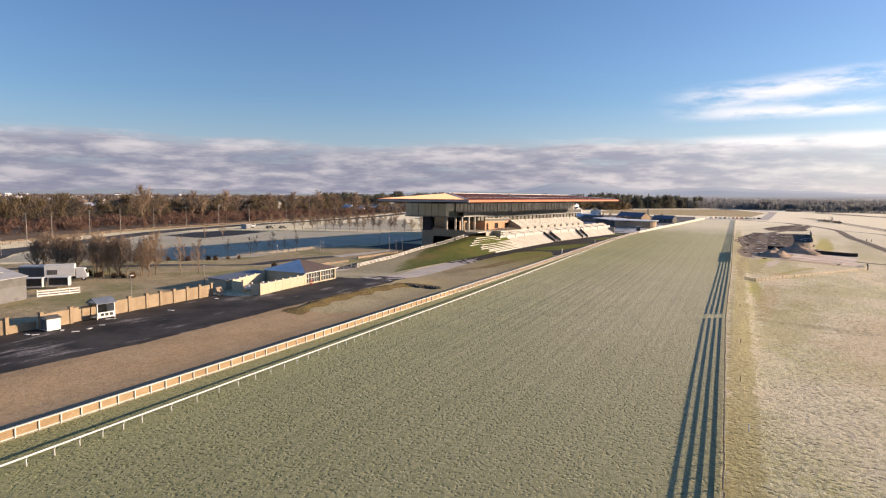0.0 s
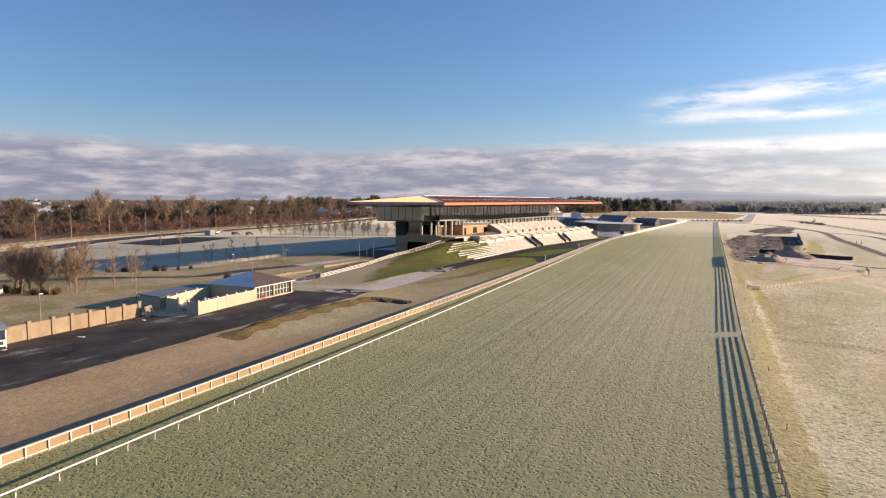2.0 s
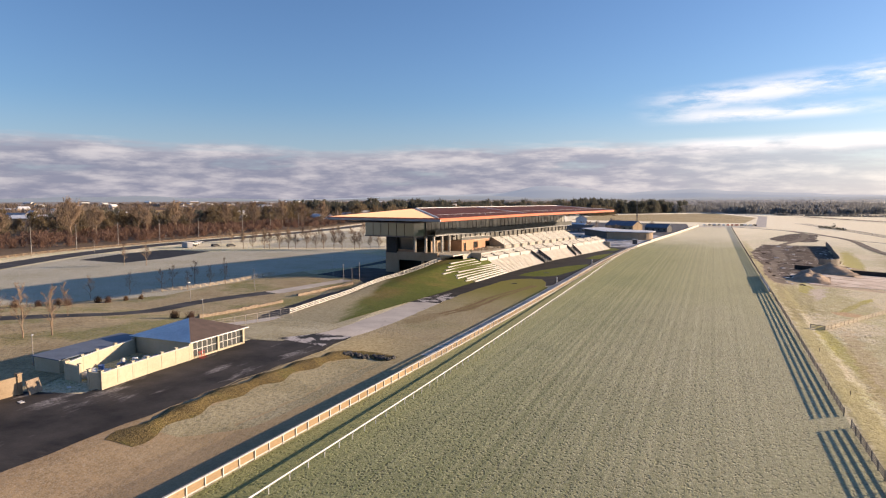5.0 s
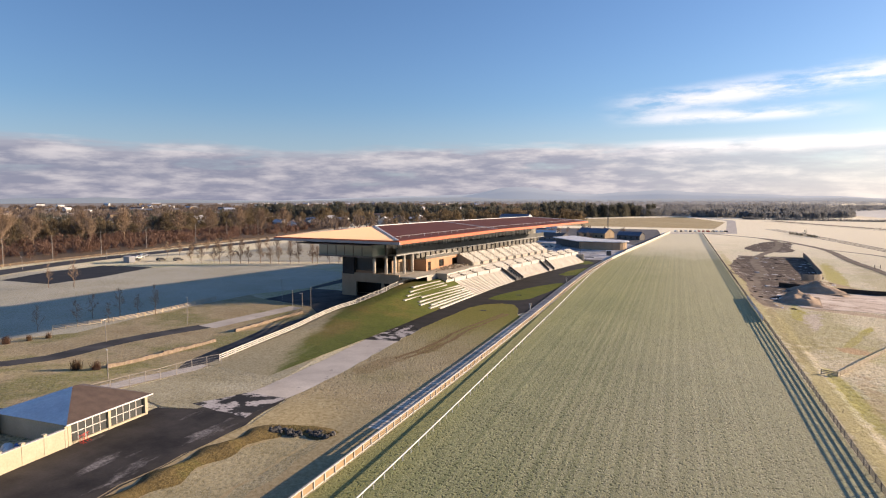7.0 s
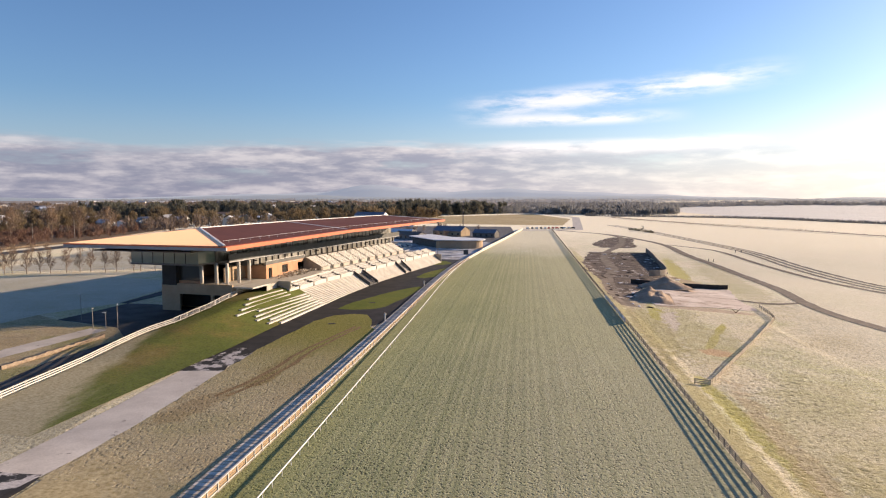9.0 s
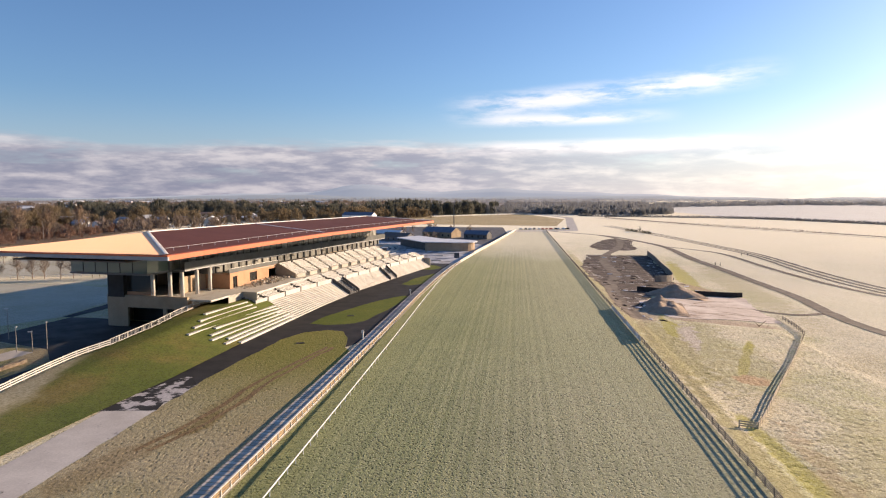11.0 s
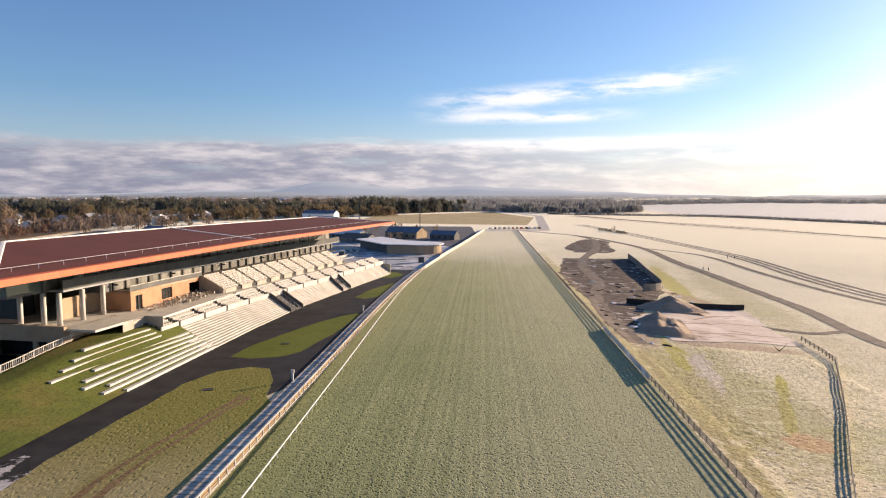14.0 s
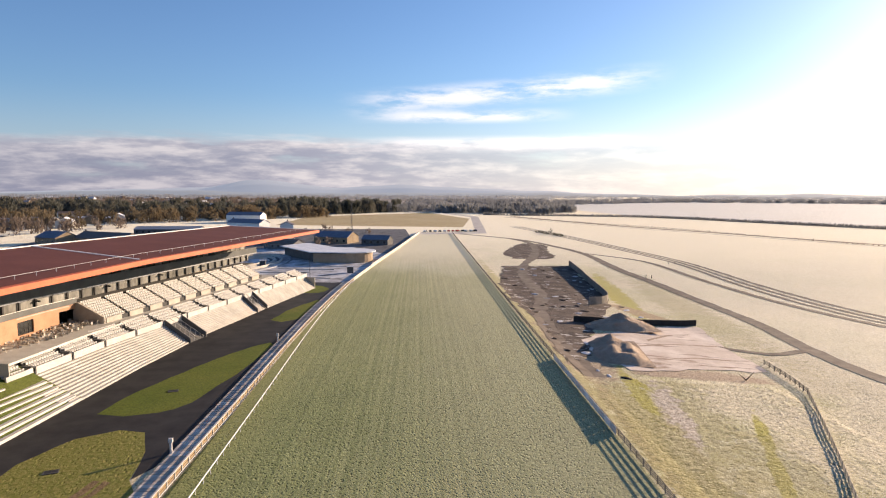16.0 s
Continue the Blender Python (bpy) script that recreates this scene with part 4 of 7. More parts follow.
churned("rough_ground", 1.0, 36.0, 118.0, 243.5, 0.42, 0.26, 0.72, "frosted infield grass trodden into humps and hollows")
DIP = [(-65.8, 80.3), (-66.9, 93.5), (-66.4, 104.4), (-65.7, 112.5), (-64.2, 118.5), (-60.9, 120.7), (-57.9, 120.0)]
lay("dip_floor", [(-65.9, 84.4), (-65.7, 93.5), (-65.2, 104.4), (-64.5, 112.4), (-63.0, 117.4), (-60.5, 119.4), (-57.9, 118.8), (-57.3, 100.3), (-58.3, 90.3), (-62.4, 84.3)], 0.10, M_DIPFLOOR, "frosted grass in a shallow dip", "grass", True, 0.8)
bm = bmesh.new()
dip = spline(DIP, 1.0)
prev = None
for i, p in enumerate(dip):
    ring = []
    for d, z in ((-2.0, 0.0), (-1.2, 0.22), (-0.4, 0.42), (0.4, 0.34), (1.3, 0.1), (2.0, 0.0)):
        q = offset(dip, d * (0.75 + 0.25 * math.sin(i * 0.9)))[i]
        q = q + noise.noise_vector(q * 0.5) * 0.3
        ring.append(bm.verts.new((q.x, q.y, H(q.x, q.y) + 0.03 + z * min(1, i / 6) * (1 + 0.4 * noise.noise(q * 0.8)))))
    if prev:
        for k in range(5):
            bm.faces.new((prev[k], prev[k + 1], ring[k + 1], ring[k]))
    prev = ring
solid("dip_bank", bm, M_DIP, "brown mossy bank round a shallow dip", "bank", kind="structure", smooth=True)
for x0, y0, x1, y1 in ((22, 256, 36, 258), (20, 266, 39, 270), (24, 272, 38, 281)):
    lay("wheel_rut", band([(x0, y0), ((x0 + x1) / 2, (y0 + y1) / 2 + 1.5), (x1, y1)], 0.8, 3), 0.11, M_SPOIL, "brown wheel rut on the hardstanding", "track", True, 0.7)
lay("site_track", band([(4.1, 241.1), (3.4, 267.1), (5.6, 296.6), (11.8, 328.0), (13.0, 364.9), (18.2, 396.0), (30.4, 437.7), (40, 500), (34, 540)], 4.0, 5), 0.08, M_DIRT, "dirt track through the building site", "track", True, 0.9)

# grey slabs of the path along the rails
walk_path = thing("walkway", "grey slab path along the rails", "path", kind="structure")
wl = [p for p in spline([((p.x + q.x) / 2, (p.y + q.y) / 2) for p, q in zip(offset(hedge_line, -3.0), offset(hedge_line, -0.5)) if 121 < p.y < 350], 0.76)]
bm = bmesh.new()
bmbox(bm, -1.27, 1.27, -0.34, 0.34, -0.05, 0.0)
slab_me = mesh("paving_slab", bm, M_WALK)
for i, p in enumerate(wl[:300]):
    q = wl[min(i + 1, len(wl) - 1)] - wl[max(i - 1, 0)]
    ob = part("paving_slab", slab_me, None, walk_path)
    ob.matrix_world = pose(p.x, p.y, 0.035 + 0.012 * math.sin(i * 2.3), 0, 0, math.degrees(math.atan2(q.y, q.x)) - 90)

lay("hedge_bank", band([(60, 962), (92, 936), (244, 882), (312, 766), (372, 642), (470, 522), (700, 422)], 16, 20), 0.06, M_SCRUB, "dark rough bank under a far hedge", "bank", ragged=2.0)
lay("field_ditch", band([(86, 890), (150, 700), (200, 590), (249, 485), (330, 330)], 7, 15), 0.05, M_SCRUB, "dark ditch line across the field", "ditch", ragged=1.5)
lay("field_ditch", band([(75, 880), (140, 690), (190, 580), (240, 475), (320, 320)], 2.0, 15), 0.05, M_DIRT, "worn track beside the ditch", "track", ragged=1.0)

# ---- grandstand: a frame that runs along its slightly bent front ----
A, B, C = Vector((-84.6, 194.0)), Vector((-77.7, 248.7)), Vector((-57.8, 341.7))
SB, SL = (B - A).length, (B - A).length + (C - B).length
H1, H2 = math.atan2(B.x - A.x, B.y - A.y), math.atan2(C.x - B.x, C.y - B.y)


def W(x, s, z):
    """x metres in front of the eave line, s metres along the stand, z up."""
    if s < SB:
        p = A + (B - A).normalized() * s
    else:
        p = B + (C - B).normalized() * (s - SB)
    h = H1 + (H2 - H1) * min(1, max(0, (s - SB + 12) / 24))
    return (p.x + x * math.cos(h), p.y - x * math.sin(h), z)


def V(x, s, z):
    """As W, for the storeys over the terrace: the near end stands forward of the steps and a little higher."""
    k = lerp(s, [(30, 1.0), (40, 0.8), (50, 0.4), (62, 0.12), (75, 0.0)])
    return W(x + 4.4 * k, s - 3.8 * k, z + k * min(1.0, z / 5.3))


def cuts(s0, s1):
    return [s0] + [SB + d for d in (-25, -18, -12, -6, 0, 6, 12, 20) if s0 + 0.3 < SB + d < s1 - 0.3] + [s1]


def sprism(bm, prof, s0, s1, prof1=None, at=W):
    """The closed section prof [(x, z)] drawn along the stand from s0 to s1, ending as prof1."""
    prev = None
    for s in cuts(s0, s1):
        k = (s - s0) / (s1 - s0)
        sec = [(a[0] + (b[0] - a[0]) * k, a[1] + (b[1] - a[1]) * k) for a, b in zip(prof, prof1 or prof)]
        ring = [bm.verts.new(at(x, s, z)) for x, z in sec]
        n = len(ring)
        if prev:
            for i in range(n):
                bm.faces.new((prev[i], prev[(i + 1) % n], ring[(i + 1) % n], ring[i]))
        else:
            bm.faces.new(ring)
        prev = ring
    bm.faces.new(prev[::-1])


def sbox(bm, x0, x1, s0, s1, z0, z1, at=W):
    sprism(bm, [(x0, z0), (x1, z0), (x1, z1), (x0, z1)], s0, s1, at=at)


FOOT = [(-60, 11.5), (-12, 9.5), (12, 7.4), (31, 6.4), (60, 4.7), (80, 2.4), (110, 1.8), (150, 1.6)]
stand = thing("grandstand", "long modern grandstand under a broad oversailing copper roof", "building")
RS0, RS1, T = -9.0, 145.4, 0.8     # roof's two ends along the stand, depth of its edge


def roof(k, s, up=0.0):
    """A point of the roof at s: k = 0 front edge, 1 ridge, 2 back edge; the roof sinks and draws in towards its far end."""
    f = (s - RS0) / (RS1 - RS0)
    front, eave = 8.2 - 5.9 * f, 18.6 - 0.6 * f
    ridge, top = -12.6 - 5.8 * f, 20.8 - 0.85 * f
    back = -28.6 - 4.0 * f
    x = front + (ridge - front) * k if k < 1 else ridge + (back - ridge) * (k - 1)
    return W(x, s, eave + (top - eave) * (1 - abs(1 - k)) + up)


def roof_bar(bm, k0, k1, u0, u1, s0, s1):
    """A bar along the roof between two widths k and two heights u over its skin's edge."""
    prev = None
    n = 24
    for i in range(n + 1):
        q = s0 + (s1 - s0) * i / n
        ring = [bm.verts.new(roof(k, q, u)) for k, u in ((k0, u0), (k1, u0), (k1, u1), (k0, u1))]
        if prev:
            for a in range(4):
                bm.faces.new((prev[a], prev[(a + 1) % 4], ring[(a + 1) % 4], ring[a]))
        else:
            bm.faces.new(ring)
        prev = ring
    bm.faces.new(prev[::-1])


def sp(name, mat, label, *boxes):
    bm = bmesh.new()
    for b in boxes:
        sbox(bm, *b)
    return part(name, bm, mat, stand, label)


def vp(name, mat, label, *boxes):
    bm = bmesh.new()
    for b in boxes:
        sbox(bm, *b, at=V)
    return part(name, bm, mat, stand, label)


def roof_slope(name, k, mat, label=""):
    """A slope from the front (k = 0) or back (k = 2) edge up to the ridge, between the two hips."""
    bm = bmesh.new()
    n = 48
    a = [bm.verts.new(roof(k, RS0 + 0.3 + (RS1 - RS0 - 0.6) * i / n, 0.02)) for i in range(n + 1)]
    b = [bm.verts.new(roof(1, HIP0 + (HIP1 - HIP0) * i / n)) for i in range(n + 1)]
    for i in range(n):
        bm.faces.new((a[i], a[i + 1], b[i + 1], b[i]))
    part(name, bm, mat, stand, label)


HIP0, HIP1 = 13.2, 126.5
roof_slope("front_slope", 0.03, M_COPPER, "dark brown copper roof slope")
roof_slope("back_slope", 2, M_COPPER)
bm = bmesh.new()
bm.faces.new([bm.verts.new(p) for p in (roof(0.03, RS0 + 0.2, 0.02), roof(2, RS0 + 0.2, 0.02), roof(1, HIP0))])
part("hip_slope", bm, M_COPPER_GLEAM, stand, "copper hip end, its gleam put into a pale peach colour")
bm = bmesh.new()
bm.faces.new([bm.verts.new(p) for p in (roof(0.03, RS1 - 0.2, 0.02), roof(2, RS1 - 0.2, 0.02), roof(1, HIP1))])
part("far_hip_slope", bm, M_COPPER, stand)
bm = bmesh.new()
roof_bar(bm, 0.0, 0.06, -T, -0.02, RS0, RS1)
part("fascia", bm, M_FASCIA, stand, "orange copper fascia along the front eave")
bm = bmesh.new()
roof_bar(bm, 0.062, 0.4, -T - 0.32, -T, RS0 + 0.6, RS1 - 0.4)
roof_bar(bm, 1.6, 1.99, -T - 0.32, -T, RS0 + 0.6, RS1 - 0.4)
roof_bar(bm, 0.4, 1.6, -T - 1.5, -T - 1.3, RS0 + 0.6, RS1 - 0.4)
part("soffit", bm, M_SOFFIT, stand, "brown slatted soffit")


def end_bar(name, mat, u0, u1, lap, label=""):
    """A bar along the near end edge under the hip, from the front corner to the back tip."""
    bm = bmesh.new()
    p, q = Vector(roof(0.0, RS0, 0)), Vector(roof(2.0, RS0, 0))
    d = Vector((q.y - p.y, p.x - q.x, 0)).normalized()
    v = [bm.verts.new((e.x + d.x * o, e.y + d.y * o, e.z + u)) for e in (p, q) for o, u in ((-0.3, u0), (lap, u0), (lap, u1), (-0.3, u1))]
    for i in range(4):
        bm.faces.new((v[i], v[(i + 1) % 4], v[4 + (i + 1) % 4], v[4 + i]))
    bm.faces.new(v[:4])
    bm.faces.new(v[:3:-1])
    part(name, bm, mat, stand, label)


end_bar("end_fascia", M_GREYBLUE, -T, -0.24, 0.05, "grey metal edge under the hip")
end_bar("end_trim", M_FASCIA, -0.22, 0.0, 0.12)
bm = bmesh.new()
roof_bar(bm, 1.97, 2.0, -T, -0.02, RS0, RS1)
part("back_fascia", bm, M_FASCIA, stand)


def capping(p, q, r=0.16):
    bm = bmesh.new()
    bmtube(bm, p, q, r, n=5)
    part("ridge_capping", bm, M_WHITE, stand, "white metal capping")


def flashing(name, p, q, side, half, label):
    """A folded strip of metal laid on the roof from p to q."""
    bm = bmesh.new()
    d = Vector(side).normalized()
    v = [bm.verts.new(Vector(e) + d * o + Vector((0, 0, h))) for e in (p, q) for o, h in ((-half, 0.02), (-half * 0.6, 0.12), (half * 0.6, 0.12), (half, 0.02))]
    for i in range(3):
        bm.faces.new((v[i], v[i + 1], v[5 + i], v[4 + i]))
    part(name, bm, M_CAP, stand, label)


flashing("hip_capping", roof(0.03, RS0 + 0.4, 0.02), roof(1, HIP0), (0.75, 0.66, 0), 0.34, "white metal capping down the hip")
capping(roof(0.03, RS1 - 0.4), roof(1, HIP1))
for i in range(16):
    capping(roof(1, HIP0 + (HIP1 - HIP0) * i / 16, 0.03), roof(1, HIP0 + (HIP1 - HIP0) * (i + 1) / 16, 0.03))
flashing("joint_capping", roof(0.03, SB - 0.5, 0.02), roof(1, SB - 0.5, 0.0), (0.1, 1, 0), 0.3, "white metal joint capping across the roof")
bm = bmesh.new()
for s0, s1 in zip(range(-6, 142, 2), range(-4, 144, 2)):
    bmtube(bm, roof(0.13, s0, 0.55), roof(0.13, s1, 0.55), 0.03, n=4)
    if s0 % 4 == 0:
        bmtube(bm, roof(0.13, s0, -0.05), roof(0.13, s0, 0.6), 0.04, n=4)
part("safety_line", bm, M_PALEMETAL, stand, "thin safety line on posts")

# upper glazed storey behind a balcony
vp("upper_storey", M_GREY, "dark upper storey behind the glazing", (-36, -20.2, 26, SL - 10, 10.9, 17.15))
s = 26.1
while s < SL - 12.9:
    vp("glass_pane", M_GLASS, "", (-20.16, -20.04, s, s + 2.9, 10.96, 17.1))
    s += 3.0
vp("corner_lounge", M_GREEN_GLASS, "green glass lounge cantilevered at the end", (-39, -20.5, 19.6, 26, 11.0, 17.15))
vp("lounge_floor", M_GREY, "", (-39.2, -20.3, 19.4, 27, 10.6, 10.98))
vp("balcony_slab", M_GREYROOF, "pale grey balcony edge", (-20, -17.2, 27, SL - 8, 10.68, 10.95))
bm = bmesh.new()
sprism(bm, [(-17.4, 10.95), (-17.25, 10.95), (-17.25, 12.6), (-17.4, 12.6)], 27, SL - 8, at=V)
part("balustrade", bm, M_GREYGLASS, stand, "grey glass balustrade")
s = 29.0
while s < SL - 10:
    vp("mullion", M_DARKGREY, "", (-20.03, -19.95, s, s + 0.1, 10.96, 17.1))
    s += 3.0
for x in (-36, -33, -30, -27, -24):
    vp("mullion", M_DARK, "", (x, x + 0.12, 19.52, 19.6, 11.0, 17.1))
# middle storey
vp("middle_storey", M_GREY, "dark middle storey behind the glazing", (-34, -18.2, 38, SL - 12, 8.8, 10.5))
s = 39.9
while s < SL - 13:
    vp("glass_pane", M_GLASS, "", (-18.16, -18.04, s, min(s + 3.2, SL - 12.1), 8.82, 10.48))
    s += 3.6
s = 39.5
while s < SL - 13:
    vp("post", M_DARK, "", (-17.98, -17.7, s, s + 0.35, 8.8, 10.5))
    if int(s) % 3 == 0:
        vp("bracket", M_DARK, "", (-17.7, -16.9, s + 0.1, s + 0.3, 10.0, 10.3))
    s += 3.6
# sandstone block with door and windows
Y0, Y1 = 39.5, 63.0
vp("sandstone_wall", M_SAND, "orange sandstone wall at terrace level",
   (-14.6, -14.2, Y0, 40.9, 5.3, 8.9), (-14.6, -14.2, 40.9, 43.0, 8.0, 8.9), (-14.6, -14.2, 43.0, 49.2, 5.3, 8.9), (-14.6, -14.2, 49.2, 52.8, 5.3, 5.9),
   (-14.6, -14.2, 49.2, 52.8, 8.1, 8.9), (-14.6, -14.2, 52.8, 58.6, 5.3, 8.9), (-14.6, -14.2, 58.6, Y1, 8.0, 8.9), (-22, -14.6, Y0, Y0 + 0.4, 5.3, 8.9))
vp("terrace_roof", M_CONC, "", (-20, -14.2, Y0, Y1, 8.62, 8.8))
# Walkway takes dark concrete to put its shade into the colour.
vp("back_walk", M_DARKGREY, "walkway behind the seats, coloured dark for shade", (-18.2, -13.7, Y1 + 0.1, Y1 + 70, 8.5, 8.7))
vp("door", M_DARKGLASS, "dark glazed door", (-14.55, -14.45, 40.9, 43.0, 5.3, 8.0))
vp("door_frame", M_DARK, "", (-14.4, -14.3, 41.85, 42.05, 5.3, 8.0))
vp("window", M_DARKGLASS, "dark window", (-14.55, -14.45, 49.2, 52.8, 5.9, 8.1))
for k in range(1, 4):
    vp("glazing_bar", M_DARK, "", (-14.44, -14.38, 49.2 + 0.9 * k - 0.05, 49.2 + 0.9 * k + 0.05, 5.9, 8.1))
vp("bar_front", M_DARKGLASS, "", (-16.6, -16.5, 58.6, Y1, 5.3, 8.0))
vp("return_wall", M_SANDDARK, "", (-21.0, -20.6, 30, Y0, 5.3, 8.9))
vp("balcony_rail", M_GREYGLASS, "glass balustrade on the sandstone block", (-14.35, -14.3, Y0, Y1, 8.9, 9.9))
vp("handrail", M_PALEMETAL, "", (-14.4, -14.25, Y0, Y1, 9.9, 9.98))
# podium, core and columns
vp("podium", M_SANDDARK, "tan rendered podium with a loading bay",
   (-34, -29, 23.6, 24.2, 0, 5.75), (-29, -17.6, 23.6, 24.2, 3.5, 5.75), (-17.6, -14.4, 23.6, 24.2, 0, 5.75), (-20.4, -19.6, 23.7, 24.2, 0, 3.5),
   (-34, -33.5, 24.2, SL - 10, 0, 8.8), (-14.9, -14.4, 24.2, 36, 0, 5.3))
vp("podium_floor", M_WHITECONC, "", (-33.5, -9.2, 24.2, 36.5, 5.0, 5.3), (-33.5, -5.6, 36.5, SL - 18, 5.0, 5.3))
vp("terrace_edge", M_CONC, "", (-9.2, -5.6, 36.32, 36.48, 2.6, 5.3), (-9.35, -9.2, 30.5, 36.48, 3.0, 5.3))
vp("bay_back", M_DARK, "", (-33, -15, 30, 30.3, 0, 5.0))
vp("stair_core", M_DARK, "black clad stair core", (-33.6, -29.6, 23.4, 34, 5.3, 10.6))
vp("core_window", M_DARKGLASS, "", (-29.6, -23.6, 24.6, 24.8, 6.4, 10.6))
vp("core_plinth", M_SAND, "", (-29.6, -23.6, 24.4, 24.9, 5.3, 6.4))
for x, s in ((-23.4, 24.7), (-20.2, 26.0), (-17.4, 26.2), (-17.2, 31.0), (-17.2, 36.0)):
    bm = bmesh.new()
    p = V(x, s, 5.3)
    bmtube(bm, p, (p[0], p[1], p[2] + 5.3), 0.42, n=16)
    part("column", bm, M_WHITECONC, stand, "pale round concrete column", smooth=True)
# upper tier with rows of seats
NROW = 8


def bench(s0, s1, x, z):
    """A run of tip-up seats with gaps, on one rail."""
    bm = bmesh.new()
    n = int((s1 - s0) / 0.52)
    for i in range(n):
        a = s0 + i * (s1 - s0) / n
        b = a + 0.42
        p = [(x, z + 0.30), (x, z + 0.37), (x - 0.34, z + 0.36), (x - 0.39, z + 0.74), (x - 0.45, z + 0.74), (x - 0.42, z + 0.28)]
        r0, r1 = [bm.verts.new(W(q, a, h)) for q, h in p], [bm.verts.new(W(q, b, h)) for q, h in p]
        for k in range(6):
            bm.faces.new((r0[k], r0[(k + 1) % 6], r1[(k + 1) % 6], r1[k]))
        bm.faces.new(r0)
        bm.faces.new(r1[::-1])
    sbox(bm, x - 0.3, x - 0.22, s0, s1, z - 0.01, z + 0.3)
    part("bench", bm, M_SEAT, stand, "white plastic bench seating")


bm = bmesh.new()
prof = [(-8.2, 5.3)]
for k in range(NROW):
    x, z = -8.2 - k * 0.68, 6.0 + k * 0.36
    prof += [(x, z), (x - 0.68, z)]
prof += [(-13.64, 5.3)]
sprism(bm, prof, 62.5, 127)
part("upper_tier", bm, M_TREAD, stand, "concrete stepped upper tier, darkened for shade between seat rows")
sp("tier_wall", M_CONC, "", (-14.2, -7.9, 62.1, 62.5, 5.3, 6.4))
bm = bmesh.new()
sprism(bm, [(-7.9, 5.3), (-14.2, 5.3), (-14.2, 9.2), (-13.2, 9.2), (-7.9, 6.6)], 62.05, 62.4)
part("end_wall", bm, M_CONC, stand)
SEATS = [(63.0 + 6.4 * i, 63.0 + 6.4 * i + 5.5) for i in range(10)]
for a, b in SEATS:
    for k in range(NROW):
        x, z = -8.35 - k * 0.68, 6.0 + k * 0.36
        bench(a + 0.05 * (k % 3), b, x, z)
    sp("tier_parapet", M_CONC, "", (-8.1, -7.9, a - 0.2, b - 1.6, 5.3, 6.35))
    sp("vomitory", M_DARK, "dark gangway opening", (-8.18, -8.12, b - 1.55, b + 0.6, 5.3, 6.2))
    sp("aisle", M_DARKGREY, "", (-13.6, -8.25, b + 0.15, b + 0.6, 6.0, 6.04))
    for k in range(NROW):
        sp("aisle_step", M_CONC, "", (-8.2 - k * 0.68 - 0.66, -8.2 - k * 0.68, b + 0.1, b + 0.75, 6.0 + k * 0.36 + 0.004, 6.0 + k * 0.36 + 0.12))
# middle tier blocks behind a white parapet
i, s = 0, 32.5
while s < 140:
    l = 7.6 if s > 38 else 5.0
    sp("parapet", M_WHITECONC, "white concrete parapet", (-2.0, -1.75, s, s + l, 3.2, 4.35))
    bm = bmesh.new()
    sprism(bm, [(-2.0, 3.2), (-2.0, 3.7), (-2.9, 3.7), (-2.9, 4.1), (-3.8, 4.1), (-3.8, 4.5), (-4.7, 4.5), (-4.7, 4.9), (-5.6, 4.9), (-5.6, 3.2)], s, s + l + 0.6)
    part("middle_tier", bm, M_TREAD, stand)
    for k in range(4):
        x, z = -2.25 - 0.9 * k, 3.7 + 0.4 * k
        bench(s + 0.2, s + l - 0.5, x, z)
    sp("aisle", M_DARKGREY, "dark aisle between seat blocks", (-5.6, -2.0, s + l - 0.1, s + l + 0.55, 4.3, 4.5))
    s += l + 0.65
    i += 1
# lower standing steps, cut by two stairways
GAPS = [(71.2, 77.2), (103.0, 108.6)]


NS = 12


def step_x(k, s):
    f = lerp(s, FOOT)
    return f + (-1.8 - f) * k / NS


def runs(s0, s1):
    c = [s0]
    for a, b in GAPS:
        if s0 < a < s1:
            c += [a, b]
    c.append(s1)
    return list(zip(c[::2], c[1::2]))


for k in range(NS):
    for a, b in runs(36.0 - (k % 3) * 1.2, 143.0):
        bm = bmesh.new()
        m = [a] + [v for v in range(40, 143, 8) if a + 1 < v < b - 1] + [b]
        for p, q in zip(m, m[1:]):
            z = 3.24 * (k + 1) / NS
            sprism(bm, [(step_x(k, p), z - 0.4), (step_x(k, p), z), (step_x(k + 1, p) - 0.05, z), (step_x(k + 1, p) - 0.05, z - 0.4)], p, q,
                   [(step_x(k, q), z - 0.4), (step_x(k, q), z), (step_x(k + 1, q) - 0.05, z), (step_x(k + 1, q) - 0.05, z - 0.4)])
        bmesh.ops.remove_doubles(bm, verts=bm.verts, dist=0.001)
        part("terrace_step", bm, M_STEP, stand, "pale concrete standing step")
bm = bmesh.new()
sprism(bm, [(3.6, 0.0), (-2.0, 2.7), (-5.6, 3.2), (-5.6, 0)], 36, 143, [(1.2, 0.0), (-2.0, 2.9), (-5.6, 3.2), (-5.6, 0)])
part("terrace_core", bm, M_CONC, stand)
